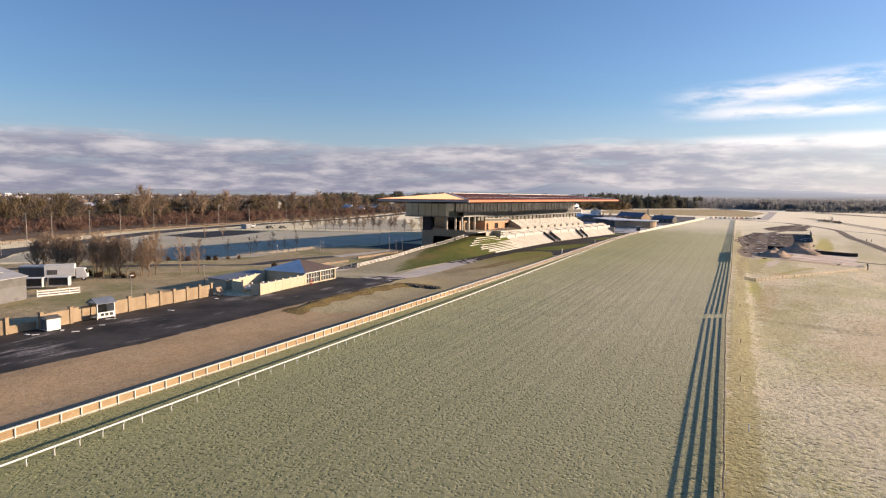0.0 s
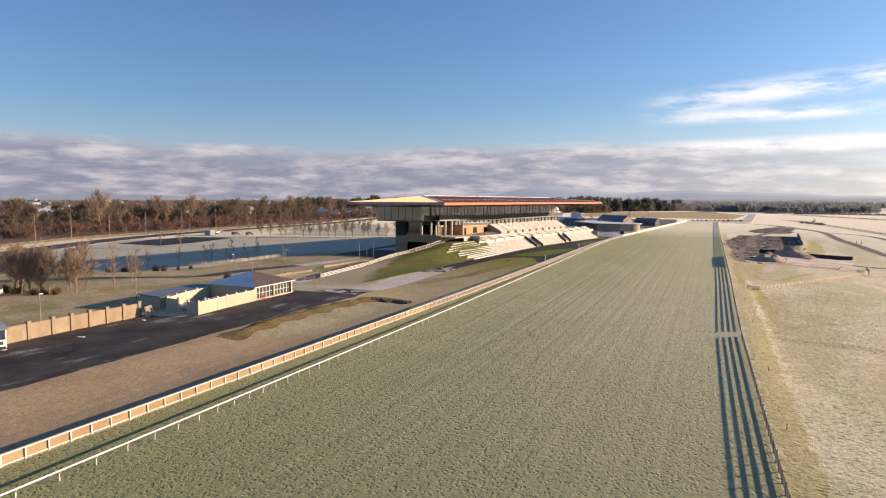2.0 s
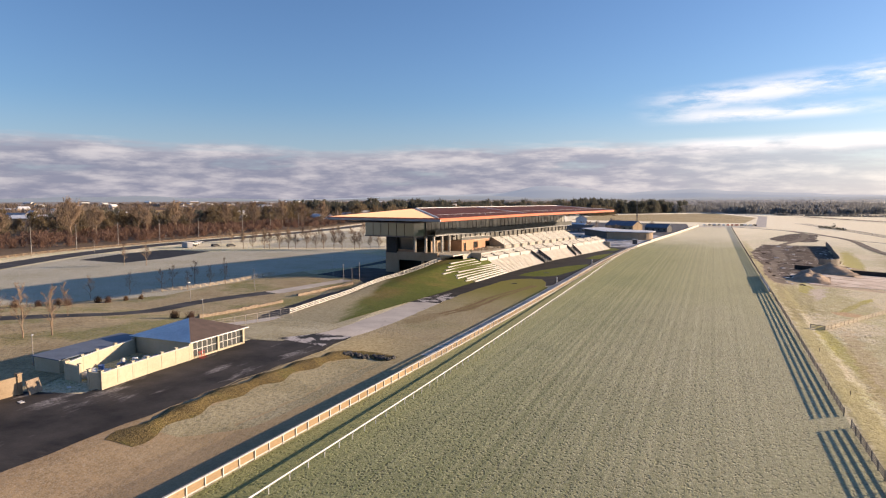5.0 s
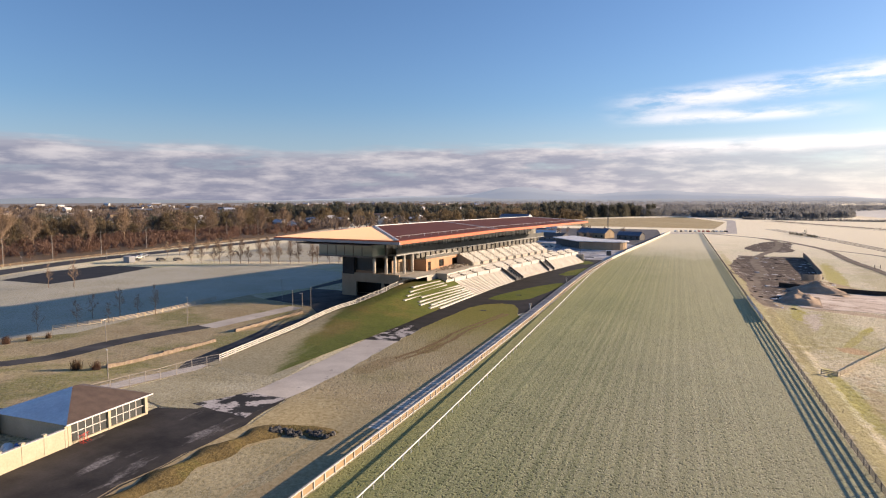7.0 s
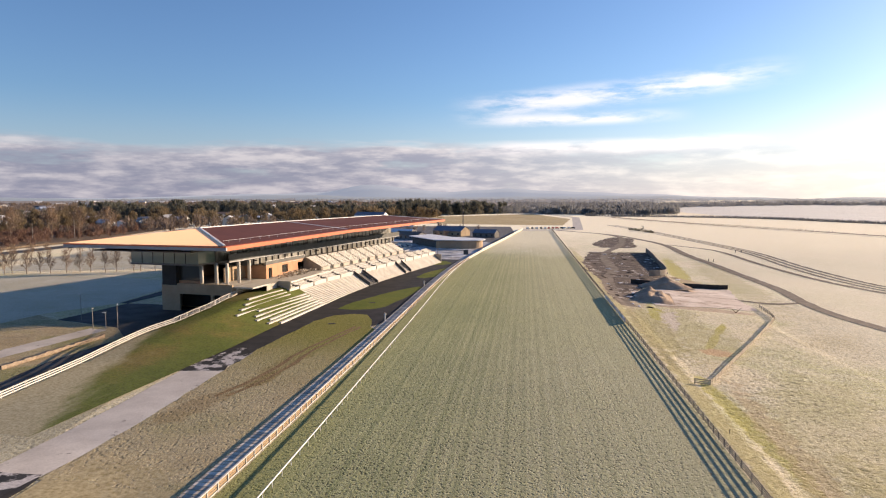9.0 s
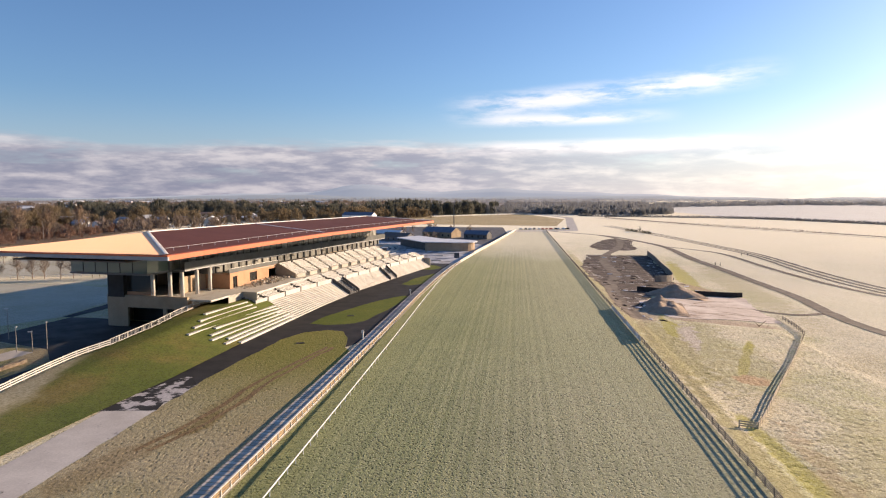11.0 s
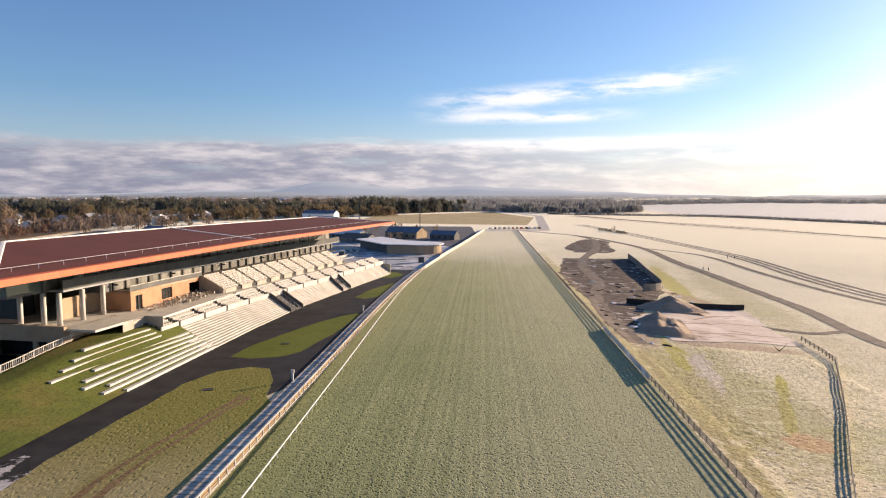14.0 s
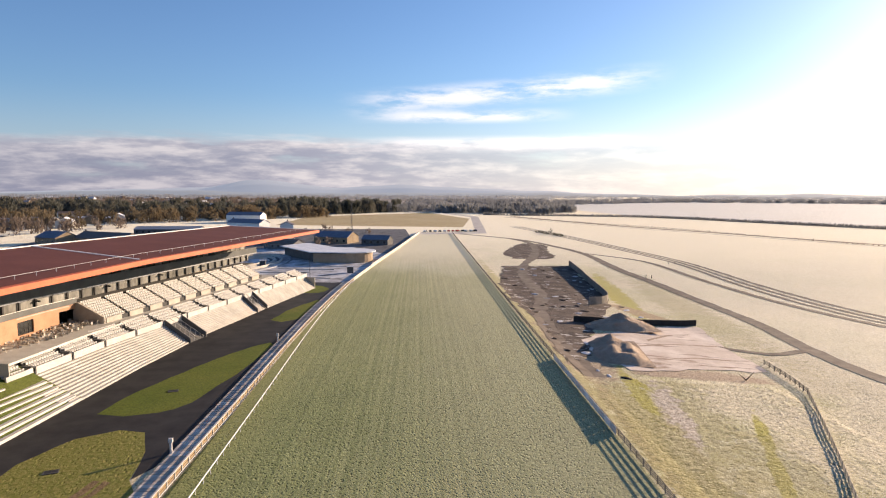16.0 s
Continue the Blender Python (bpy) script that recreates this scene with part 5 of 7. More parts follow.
for a, b in GAPS:
    f = lerp(a, FOOT)
    n = 16
    for k in range(n):
        x0, x1 = f - (f + 1.8) * k / n, f - (f + 1.8) * (k + 1) / n
        sp("stair_step", M_DARKGREY, "dark stair step", (x1, x0, a + 0.3, b - 0.3, 0, 0.02 + 3.2 * (k + 0.5) / n))
    for s in (a + 0.05, b - 0.3):
        bm = bmesh.new()
        sprism(bm, [(f + 0.3, 0), (f + 0.3, 1.0), (-1.8, 4.4), (-1.8, 2.8)], s, s + 0.25)
        part("stair_wall", bm, M_DARKGREY, stand, "dark stair cheek wall")
    for j in range(1, 3):
        s = a + (b - a) * j / 3
        bm = bmesh.new()
        bmtube(bm, W(f, s, 1.1), W(-1.8, s, 4.3), 0.05, n=5)
        for k in range(6):
            x = f - (f + 1.8) * k / 5
            bmtube(bm, W(x, s, 3.2 * k / 5), W(x, s, 1.1 + 3.2 * k / 5), 0.03, n=4)
        part("stair_rail", bm, M_PALEMETAL, stand)
sp("end_steps_wall", M_CONC, "", (-5.6, 1.5, 143, 143.3, 0, 3.4))
# grass bank
TOP = [(-62, 0.0), (-53, 0.0), (-40, 0.3), (-26, 0.6), (-12, 1.6), (-3, 2.5), (6, 3.3), (16, 4.2), (24, 4.45), (60, 4.45)]
FENCE_X = [(-62, -2.6), (-52, -3.0), (-24, -7.8), (-12, -9.6), (-4, -8.0), (8, -8.0), (19, -9.2), (24, -9.2), (60, -9.2)]


def bank(x, s):
    f = lerp(s, FOOT)
    return lerp(s, TOP) * min(1.0, max(0.0, (f - x) / (f + 3.6)) ** 1.12)


# long concrete slabs laid into the grass bank
SLABS = [(7.5, 11.4), (6.3, 8.4), (5.2, 10.9), (3.9, 7.7), (2.6, 9.4), (1.3, 12.8), (0.1, 6.2), (-1.0, 9.5), (-2.0, 12.7), (-3.1, 16.0)]
for k, (x, s0) in enumerate(SLABS):
    s1 = 36.8 if k < 7 else 31.0
    xe = step_x(k * NS / 9, 37) if k < 7 else x + 0.3
    z0, z1 = 0.34 + bank(x - 0.3, s0), max(0.36 * (k + 1) + 0.012, 0.3 + bank(xe - 0.3, s1)) if k < 7 else 0.34 + bank(xe, s1)
    bm = bmesh.new()
    n = 6
    for i in range(n):
        u, v = i / n, (i + 1) / n
        sprism(bm, [(x + (xe - x) * u, z0 + (z1 - z0) * u - 0.5), (x + (xe - x) * u, z0 + (z1 - z0) * u), (x + (xe - x) * u - 0.62, z0 + (z1 - z0) * u), (x + (xe - x) * u - 0.62, z0 + (z1 - z0) * u - 0.5)], s0 + (s1 - s0) * u, s0 + (s1 - s0) * v,
               [(x + (xe - x) * v, z0 + (z1 - z0) * v - 0.5), (x + (xe - x) * v, z0 + (z1 - z0) * v), (x + (xe - x) * v - 0.62, z0 + (z1 - z0) * v), (x + (xe - x) * v - 0.62, z0 + (z1 - z0) * v - 0.5)])
    bmesh.ops.remove_doubles(bm, verts=bm.verts, dist=0.001)
    tagged(part("terrace_slab", bm, M_WHITECONC), "long white concrete terrace slab set in grass", "slab", "slabs on the grass bank")
bm = bmesh.new()
rows = []
for j in range(60):
    s = -54 + j * 1.55
    f, b = lerp(s, FOOT), lerp(s, FENCE_X)
    ring = [bm.verts.new(W(f + (b - f) * i / 14, s, 0.025 + 0.09 * smooth(j / 8) + bank(f + (b - f) * i / 14, s))) for i in range(15)]
    ring.append(bm.verts.new(W(b - 0.35, s, 0.02 + 0.6 * bank(b, s))))
    ring.append(bm.verts.new(W(b - 0.8, s, 0.0)))
    rows.append(ring)
for p, q in zip(rows, rows[1:]):
    for i in range(16):
        bm.faces.new((p[i], p[i + 1], q[i + 1], q[i]))
solid("lawn_bank", bm, M_BANK, "green grass bank rising to the stand", "lawn", kind="structure", smooth=True)

# ---- fences and rails ----
rng = random.Random(4)


def fence(name, label, pts, spacing, post, height, rails, mat, group="", post_mat=None, category="fence", lean=0.0):
    """Posts (each its own part) and horizontal rails [(z0, z1, thickness)] along pts."""
    root = thing(name, label, category, group)
    bm = bmesh.new()
    bmbox(bm, -post / 2, post / 2, -post / 2, post / 2, -0.15, height)
    me = mesh("post", bm, post_mat or mat)
    line = spline([p if len(p) > 2 else (*p, H(*p)) for p in pts], spacing)
    for i, p in enumerate(line):
        q = line[min(i + 1, len(line) - 1)] - line[max(i - 1, 0)]
        ob = part("post", me, None, root)
        ob.matrix_world = pose(p.x, p.y, p.z, rng.uniform(-lean, lean), rng.uniform(-lean, lean), math.degrees(math.atan2(q.y, q.x)))
    for z0, z1, th in rails:
        bm = bmesh.new()
        rail(bm, line, th, z0, z1)
        part("rail", bm, mat, root)
    return root


# white running rail on goose-neck posts
root = thing("running_rail", "white plastic running rail on slim posts", "rail")
bm = bmesh.new()
bmtube(bm, (0, 0, -0.1), (0, 0, 0.5), 0.045, n=6)
bmtube(bm, (0, 0, 0.5), (0.12, 0, 0.72), 0.045, 0.04, n=6)
me = mesh("post", bm, M_WHITE)
for i, p in enumerate(spline(RAIL, 2.4)):
    ob = part("post", me, None, root)
    ob.matrix_world = pose(p.x - 0.1, p.y, 0, rng.uniform(-2, 2), rng.uniform(-2, 2), 0)
bm = bmesh.new()
for a, b in zip(rail_line, rail_line[1:]):
    bmtube(bm, (a.x, a.y, 0.78), (b.x, b.y, 0.78), 0.075, n=7, cap=False)
part("rail", bm, M_WHITE, root, smooth=True)
# panelled fence on the stand side of the track
root = thing("panel_fence", "tan panelled fence with pale posts and cap", "fence")
near = [p for p in spline(HEDGE, 2.0) if p.y < 352]
for z0, z1, y0, y1 in ((0.10, 0.345, -60, 119), (0.355, 0.595, -60, 119), (0.605, 0.83, -60, 119), (0.22, 0.42, 116, 400), (0.52, 0.72, 116, 400)):
    bm = bmesh.new()
    rail(bm, [p for p in near if y0 < p.y < y1], 0.05, z0, z1)
    part("board", bm, M_HEDGEPANEL, root, "long tan infill board")
bm = bmesh.new()
rail(bm, near, 0.2, 0.84, 0.95)
part("cap", bm, M_WHITECONC, root, "cream cap rail")
bm = bmesh.new()
rail(bm, [Vector((p.x + 0.06, p.y, 0)) for p in near], 0.05, 0.04, 0.14)
part("kick_rail", bm, M_WHITECONC, root)
bm = bmesh.new()
bmbox(bm, -0.06, 0.08, -0.06, 0.06, -0.1, 0.86)
me = mesh("post", bm, M_WHITECONC)
for p in near:
    ob = part("post", me, None, root)
    ob.matrix_world = pose(p.x + 0.05, p.y, 0, 0, rng.uniform(-1.5, 1.5), 0)
# white wall where the fence runs on past the stand
far = [p for p in spline(HEDGE, 6.0) if p.y >= 350]
root = thing("track_wall", "white rendered wall along the far track", "wall")
for a, b in zip(far, far[1:]):
    bm = bmesh.new()
    rail(bm, [a, b], 0.25, 0, 1.35 if a.y > 380 else 1.05)
    part("wall_panel", bm, M_TRACKWALL, root)
# paddock fence with a gap, and hoarding boards on one stretch
FENCE4 = [(0.15, 0.25, 0.04), (0.36, 0.46, 0.04), (0.57, 0.67, 0.04), (0.79, 0.89, 0.04)]
fence("paddock_fence", "weathered timber four-rail fence along the track", [(0.7, -30), (0.2, 38), (-0.4, 79), (-0.85, 114.5)], 2.2, 0.10, 0.94, FENCE4, M_WOOD, lean=3)
fence("paddock_fence", "weathered timber four-rail fence along the track", [(-0.85, 118.5), (-0.8, 141), (-0.7, 183), (-0.75, 224), (-0.9, 280), (-1.0, 420), (-1.0, 586)], 2.2, 0.10, 0.94, FENCE4, M_WOOD, lean=3)
root = thing("hoarding", "grey painted board hoarding against the fence", "hoarding")
hb = spline([(-0.98, 214.5), (-1.0, 232), (-1.08, 250)], 2.45)
for a, b in zip(hb, hb[1:]):
    bm = bmesh.new()
    d = (b - a) * 0.03
    rail(bm, [a + d, b - d], 0.05, 0.05 + rng.uniform(-0.02, 0.02), 0.98 + rng.uniform(-0.03, 0.03))
    part("board", bm, M_BOARD, root)
pen = [(2.6, 172.0), (5.0, 172.6), (14.0, 189.6), (26.0, 212.6), (38.6, 238.0)]
fence("pen_fence", "pale timber post and rail fence along a rough pen", pen, 2.1, 0.12, 1.0, [(0.22, 0.38, 0.05), (0.49, 0.65, 0.05), (0.77, 0.93, 0.05)], M_RAILWOOD, lean=3)
fence("pen_fence", "dark timber post and rail fence turning off a pen", [(38.9, 238.6), (40.4, 246.0), (41.6, 256.5)], 2.1, 0.12, 1.0, [(0.28, 0.38, 0.05), (0.54, 0.64, 0.05), (0.8, 0.9, 0.05)], M_WOOD, lean=3)
bm = bmesh.new()
bmtube(bm, (1.9, 58.9, 0), (1.9, 58.9, 0.75), 0.06, n=8)
solid("marker_post", bm, M_WHITE, "short white marker post in rough grass", "post")
for x, y in ((1.3, 75.5), (1.4, 96.1), (1.4, 128.0), (1.2, 151.1)):
    bm = bmesh.new()
    bmtube(bm, (x, y, H(x, y)), (x, y, H(x, y) + 0.55), 0.04, n=6)
    solid("marker_post", bm, M_WOOD, "short weathered stake in rough grass", "post")
for x, y in ((58.4, 365.8), (60.2, 365.1), (80.5, 400.1), (83.0, 399.2)):
    bm = bmesh.new()
    bmtube(bm, (x, y, H(x, y)), (x, y, H(x, y) + 1.3), 0.16, 0.12, n=8)
    solid("track_bollard", bm, M_DARK, "dark timber bollard beside a dirt track", "bollard", "bollards by the dirt tracks")
# fence up the lawn bank: rails first, pickets near the podium
up = [W(lerp(s, FENCE_X) + 0.3, s, bank(lerp(s, FENCE_X), s) + 0.1) for s in (-51, -40, -28, -18, -10, -4)]
fence("bank_fence", "white three-rail fence up the grass bank", up, 2.4, 0.1, 1.1, [(0.14, 0.32, 0.05), (0.49, 0.67, 0.05), (0.84, 1.02, 0.05)], M_WHITECONC, lean=1)
up = [W(lerp(s, FENCE_X) + 0.3, s, bank(lerp(s, FENCE_X), s) + 0.1) for s in (-4, 2, 8, 14, 20)]
root = fence("picket_fence", "white picket fence at the top of the bank", up, 2.0, 0.1, 1.15, [(0.1, 0.18, 0.05), (1.02, 1.12, 0.06)], M_WHITECONC, lean=0)
bm = bmesh.new()
bmbox(bm, -0.03, 0.03, -0.02, 0.02, 0.12, 1.04)
me = mesh("picket", bm, M_WHITECONC)
for p in spline(up, 0.36):
    part("picket", me, None, root).matrix_world = pose(p.x, p.y, p.z)
up = [W(-9.2, s, 5.3) for s in (20.5, 26, 31)]
fence("terrace_rail", "white rail along the edge of the terrace", [W(-9.0, s, 5.0) for s in (20, 25, 31)], 2.0, 0.1, 0.9, [(0.2, 0.36, 0.06), (0.5, 0.66, 0.06), (0.78, 0.92, 0.06)], M_WHITECONC)
# roadside fences
fence("chain_fence", "dark mesh fence on steel posts", [(-95.3, 119.2, 0.9), (-94.3, 125.2, 0.8), (-93.6, 130.2, 0.6), (-93.5, 136.8, 0.3), (-92.0, 142.1, 0.2)], 3.2, 0.07, 1.7, [(1.62, 1.68, 0.04), (0.1, 0.14, 0.03), (0.8, 0.83, 0.02), (1.2, 1.23, 0.02), (0.45, 0.48, 0.02)], M_POLE)
fence("drive_fence", "pale three-rail fence beside the drive", [(-144.6, 151.7), (-138.9, 168.7), (-139.1, 195.8)], 2.6, 0.12, 1.1, [(0.3, 0.42, 0.05), (0.62, 0.74, 0.05), (0.96, 1.06, 0.05)], M_RAILWOOD)
fence("road_fence", "brown timber fence beside the perimeter road", [(-231.8, 110.3), (-252.5, 151.5), (-274.8, 215.7), (-279.7, 269.5), (-283.3, 327.9), (-288.4, 385.8), (-283.7, 428.2), (-310, 560)], 4.0, 0.15, 1.4, [(0.45, 0.57, 0.05), (0.85, 0.97, 0.05), (1.24, 1.36, 0.05)], M_DARKRAIL)
fence("white_post_fence", "low pale fence along the paddock lawn", [(-214.8, 272.5), (-187.9, 283.6), (-158.8, 293.7), (-137.3, 300.8)], 3.5, 0.12, 1.3, [(0.5, 0.6, 0.05), (1.1, 1.2, 0.05)], M_PALEMETAL)


def wall_run(name, label, pts, height, thick, mat, pier=None, every=3.0, cap=None):
    """A wall of panels between piers."""
    root = thing(name, label, "wall")
    line = spline(pts, every)
    for a, b in zip(line, line[1:]):
        bm = bmesh.new()
        rail(bm, [Vector((a.x, a.y, H(a.x, a.y))), Vector((b.x, b.y, H(b.x, b.y)))], thick, -0.1, height)
        part("panel", bm, mat, root)
        if cap:
            bm = bmesh.new()
            rail(bm, [Vector((a.x, a.y, H(a.x, a.y))), Vector((b.x, b.y, H(b.x, b.y)))], thick + 0.1, height, height + 0.08)
            part("coping", bm, cap, root)
    if pier:
        for p in line:
            bm = bmesh.new()
            bmbox(bm, -pier / 2, pier / 2, -pier / 2, pier / 2, -0.1, height + 0.25)
            bmbox(bm, -pier / 2 - 0.06, pier / 2 + 0.06, -pier / 2 - 0.06, pier / 2 + 0.06, height + 0.25, height + 0.36)
            part("pier", bm, mat, root).matrix_world = pose(p.x, p.y, H(p.x, p.y))
    return root


wall_run("yard_wall", "cream rendered yard wall with piers", [(-88.5, 58.4), (-88.7, 71.7), (-88.5, 85.7)], 2.15, 0.22, M_PLASTER, 0.5, 3.0)
wall_run("yard_wall", "cream rendered wall by the yard entrance", [(-92.5, 36.0), (-89.7, 46.3), (-88.8, 49.5)], 2.0, 0.22, M_PLASTER, 0.5, 4.0)
wall_run("yard_wall", "low cream block wall by the gateway", [(-88.8, 49.7), (-88.8, 53.4)], 1.1, 0.3, M_PLASTER)
wall_run("yard_wall", "cream rendered yard wall with piers", [(-87.7, 53.5), (-88.1, 58.1)], 2.15, 0.22, M_PLASTER, 0.5, 4.0)
wall_run("compound_wall", "smooth cream wall round a storage compound", [(-81.1, 90.7), (-81.7, 97.8), (-81.9, 105.1)], 2.0, 0.25, M_CREAM, 0.32, 2.85, M_WHITECONC)
wall_run("compound_wall", "smooth cream wall with a gateway", [(-81.3, 90.7), (-83.1, 90.6)], 2.0, 0.25, M_CREAM, 0.32, 3.0)
wall_run("compound_wall", "smooth cream back wall of the compound", [(-89.4, 92.4), (-91.3, 98.0), (-92.6, 105.0)], 2.0, 0.25, M_CREAM, 0.32, 3.0, M_WHITECONC)
wall_run("compound_wall", "smooth cream side wall of the compound", [(-86.4, 91.8), (-89.3, 92.1)], 2.0, 0.25, M_CREAM, 0.32, 3.0)
for a, b in (((-107.6, 132.9), (-104.7, 155.4)), ((-106.9, 164.1), (-105.8, 187.7))):
    root = thing("stone_wall", "low rubble stone wall in the grass", "wall")
    line = spline([a, b], 1.1)
    for p, q in zip(line, line[1:]):
        bm = bmesh.new()
        rail(bm, [Vector((p.x, p.y, H(p.x, p.y))), Vector((q.x, q.y, H(q.x, q.y)))], 0.5 + rng.uniform(-0.05, 0.05), -0.1, 0.6 + rng.uniform(-0.12, 0.12))
        part("stone", bm, M_STONE, root)


# ---- yard buildings ----
def gable(bm, x0, x1, y0, y1, z, h, over=0.3):
    """A gable roof with its ridge along y."""
    xm = (x0 + x1) / 2
    pts = [(x0 - over, z), (xm, z + h), (x1 + over, z), (x1 + over, z - 0.12), (xm, z + h - 0.14), (x0 - over, z - 0.12)]
    a = [bm.verts.new((x, y0 - over, zz)) for x, zz in pts]
    b = [bm.verts.new((x, y1 + over, zz)) for x, zz in pts]
    for i in range(6):
        bm.faces.new((a[i], a[(i + 1) % 6], b[(i + 1) % 6], b[i]))
    bm.faces.new(a)
    bm.faces.new(b[::-1])


def hip(bm, x0, x1, y0, y1, z, h, over=0.4):
    x0, x1, y0, y1 = x0 - over, x1 + over, y0 - over, y1 + over
    xm, d = (x0 + x1) / 2, min((x1 - x0) / 2, (y1 - y0) / 2 - 0.3)
    c = [bm.verts.new(p) for p in ((x0, y0, z), (x1, y0, z), (x1, y1, z), (x0, y1, z), (xm, y0 + d, z + h), (xm, y1 - d, z + h))]
    for f, k in (((0, 1, 4), 1), ((1, 2, 5, 4), 0), ((2, 3, 5), 0), ((3, 0, 4, 5), 1), ((3, 2, 1, 0), 0)):
        bm.faces.new([c[i] for i in f]).material_index = k


def P(root, name, mat, *boxes, label="", smooth=False):
    bm = bmesh.new()
    for b in boxes:
        bmbox(bm, *b)
    return part(name, bm, mat, root, label, smooth)


# betting hall: hipped slate roof, glazed track side
root = thing("tote_hut", "cream pavilion with hipped slate roof and glazed front", "pavilion", m=pose(-81.9, 105.4, H(-81.6, 108.9), 0, 0, 0.0))
P(root, "wall", M_CREAM, (-11.0, -10.75, 0, 11, 0, 2.5), (-11, -0.3, 0, 0.25, 0, 2.5), (-11, -0.3, 10.75, 11, 0, 2.5))
P(root, "pillar", M_CREAM, (-0.35, 0.05, 0, 0.4, 0, 2.5))
P(root, "pillar", M_CREAM, (-0.35, 0.05, 5.2, 5.55, 0, 2.5))
P(root, "pillar", M_CREAM, (-0.35, 0.05, 10.6, 11, 0, 2.5))
P(root, "lintel", M_CREAM, (-0.3, 0.0, 0.4, 10.6, 2.28, 2.5))
P(root, "sill_wall", M_CREAM, (-0.3, 0.0, 0.4, 10.6, 0, 0.25))
for y0 in (0.4, 5.55):
    for k in range(5):
        a = y0 + k * 0.95
        P(root, "window_pane", M_WINDOW, (-0.2, -0.17, a + 0.05, a + 0.9, 0.3, 2.24))
        P(root, "window_frame", M_PALEMETAL, (-0.24, -0.13, a - 0.04, a + 0.04, 0.25, 2.28))
P(root, "window_frame", M_PALEMETAL, (-0.24, -0.13, 0.4, 10.6, 1.2, 1.28))
bm = bmesh.new()
hip(bm, -11, 0, 0, 11, 2.55, 2.1, 0.5)
part("roof", bm, [M_SLATE, M_SNOWROOF], root, "dark slate hipped roof, frost on its shaded slopes")
P(root, "gutter", M_WHITE, (0.4, 0.52, -0.5, 11.5, 2.44, 2.58))
for k in range(4):
    bm = bmesh.new()
    bmtube(bm, (0.35, 0.7 + 0.35 * k, 0.0), (0.35, 0.7 + 0.35 * k, 0.95), 0.03, n=5)
    bmtube(bm, (0.35, 0.5 + 0.35 * k, 0.9), (0.35, 0.9 + 0.35 * k, 0.9), 0.03, n=5)
    bmtube(bm, (0.35, 0.5 + 0.35 * k, 0.35), (0.9, 0.7 + 0.35 * k, 0.0), 0.03, n=5)
    solid("crowd_barrier", bm, M_RED, "red metal barrier leaning by the pavilion", "barrier", "red barriers by the pavilion", m=pose(-81.7, 105.7, H(-81.7, 105.8), 0, 0, rng.uniform(-10, 10)))
root = thing("store", "long low store with blue grey mono roof", "store", m=pose(-92.3, 93.4, H(-92.3, 98.0), 0, 0, 4.0))
P(root, "wall", M_CREAM, (-4.5, -4.3, 0, 14, 0, 1.9), (-0.3, -0.1, 0, 14, 0, 1.7), (-4.3, -0.3, 0, 0.2, 0, 1.8), (-4.3, -0.3, 13.8, 14, 0, 1.8))
bm = bmesh.new()
v = [bm.verts.new(p) for p in ((-4.8, -0.3, 2.0), (0.2, -0.3, 1.75), (0.2, 14.3, 1.75), (-4.8, 14.3, 2.0), (-4.8, -0.3, 2.12), (0.2, -0.3, 1.87), (0.2, 14.3, 1.87), (-4.8, 14.3, 2.12))]
for f in ((3, 2, 1, 0), (4, 5, 6, 7), (0, 1, 5, 4), (1, 2, 6, 5), (2, 3, 7, 6), (3, 0, 4, 7)):
    bm.faces.new([v[i] for i in f])
part("roof", bm, M_BLUEROOF, root, "blue grey mono-pitch roof")
# heaps of stored odds and ends inside the compound
for k in range(16):
    x, y = rng.uniform(-88.5, -83), rng.uniform(91.0, 102.0)
    bm = bmesh.new()
    if k % 3 == 0:
        bmtube(bm, (0, 0, 0), (0, 0, rng.uniform(0.8, 1.3)), 0.38, n=12)
        solid("barrel", bm, rng.choice((M_BLUE, M_DARKGREY, M_WHITE)), "plastic drum stored in the compound", "barrel", "drums in the compound", m=pose(x, y, H(x, y)), smooth=False)
    else:
        w, d, h = rng.uniform(0.6, 1.4), rng.uniform(0.6, 1.2), rng.uniform(0.6, 1.5)
        bmesh.ops.create_icosphere(bm, subdivisions=2, radius=0.6)
        for vv in bm.verts:
            vv.co = Vector((vv.co.x * w, vv.co.y * d, max(0, 0.45 + vv.co.z * h))) * (1 + 0.25 * noise.noise(vv.co * 2 + Vector((k, 0, 0))))
        solid("covered_pile", bm, rng.choice((M_WHITECONC, M_PALEMETAL, M_WHITE)), "pale sheeted pile in the compound", "pile", "sheeted piles in the compound", m=pose(x, y, H(x, y), 0, 0, rng.uniform(-1.1, 181.3)), smooth=True)
bm = bmesh.new()
bmbox(bm, -0.08, 0.08, -0.9, 0.9, 0, 1.7)
bmbox(bm, 0.08, 0.12, -0.8, 0.8, 0.1, 1.6)
solid("leaning_board", bm, M_STONE, "brown panel leaning against the yard wall", "board", m=pose(-87.2, 86.8, H(-86.6, 86.6), 0, -18, 12))
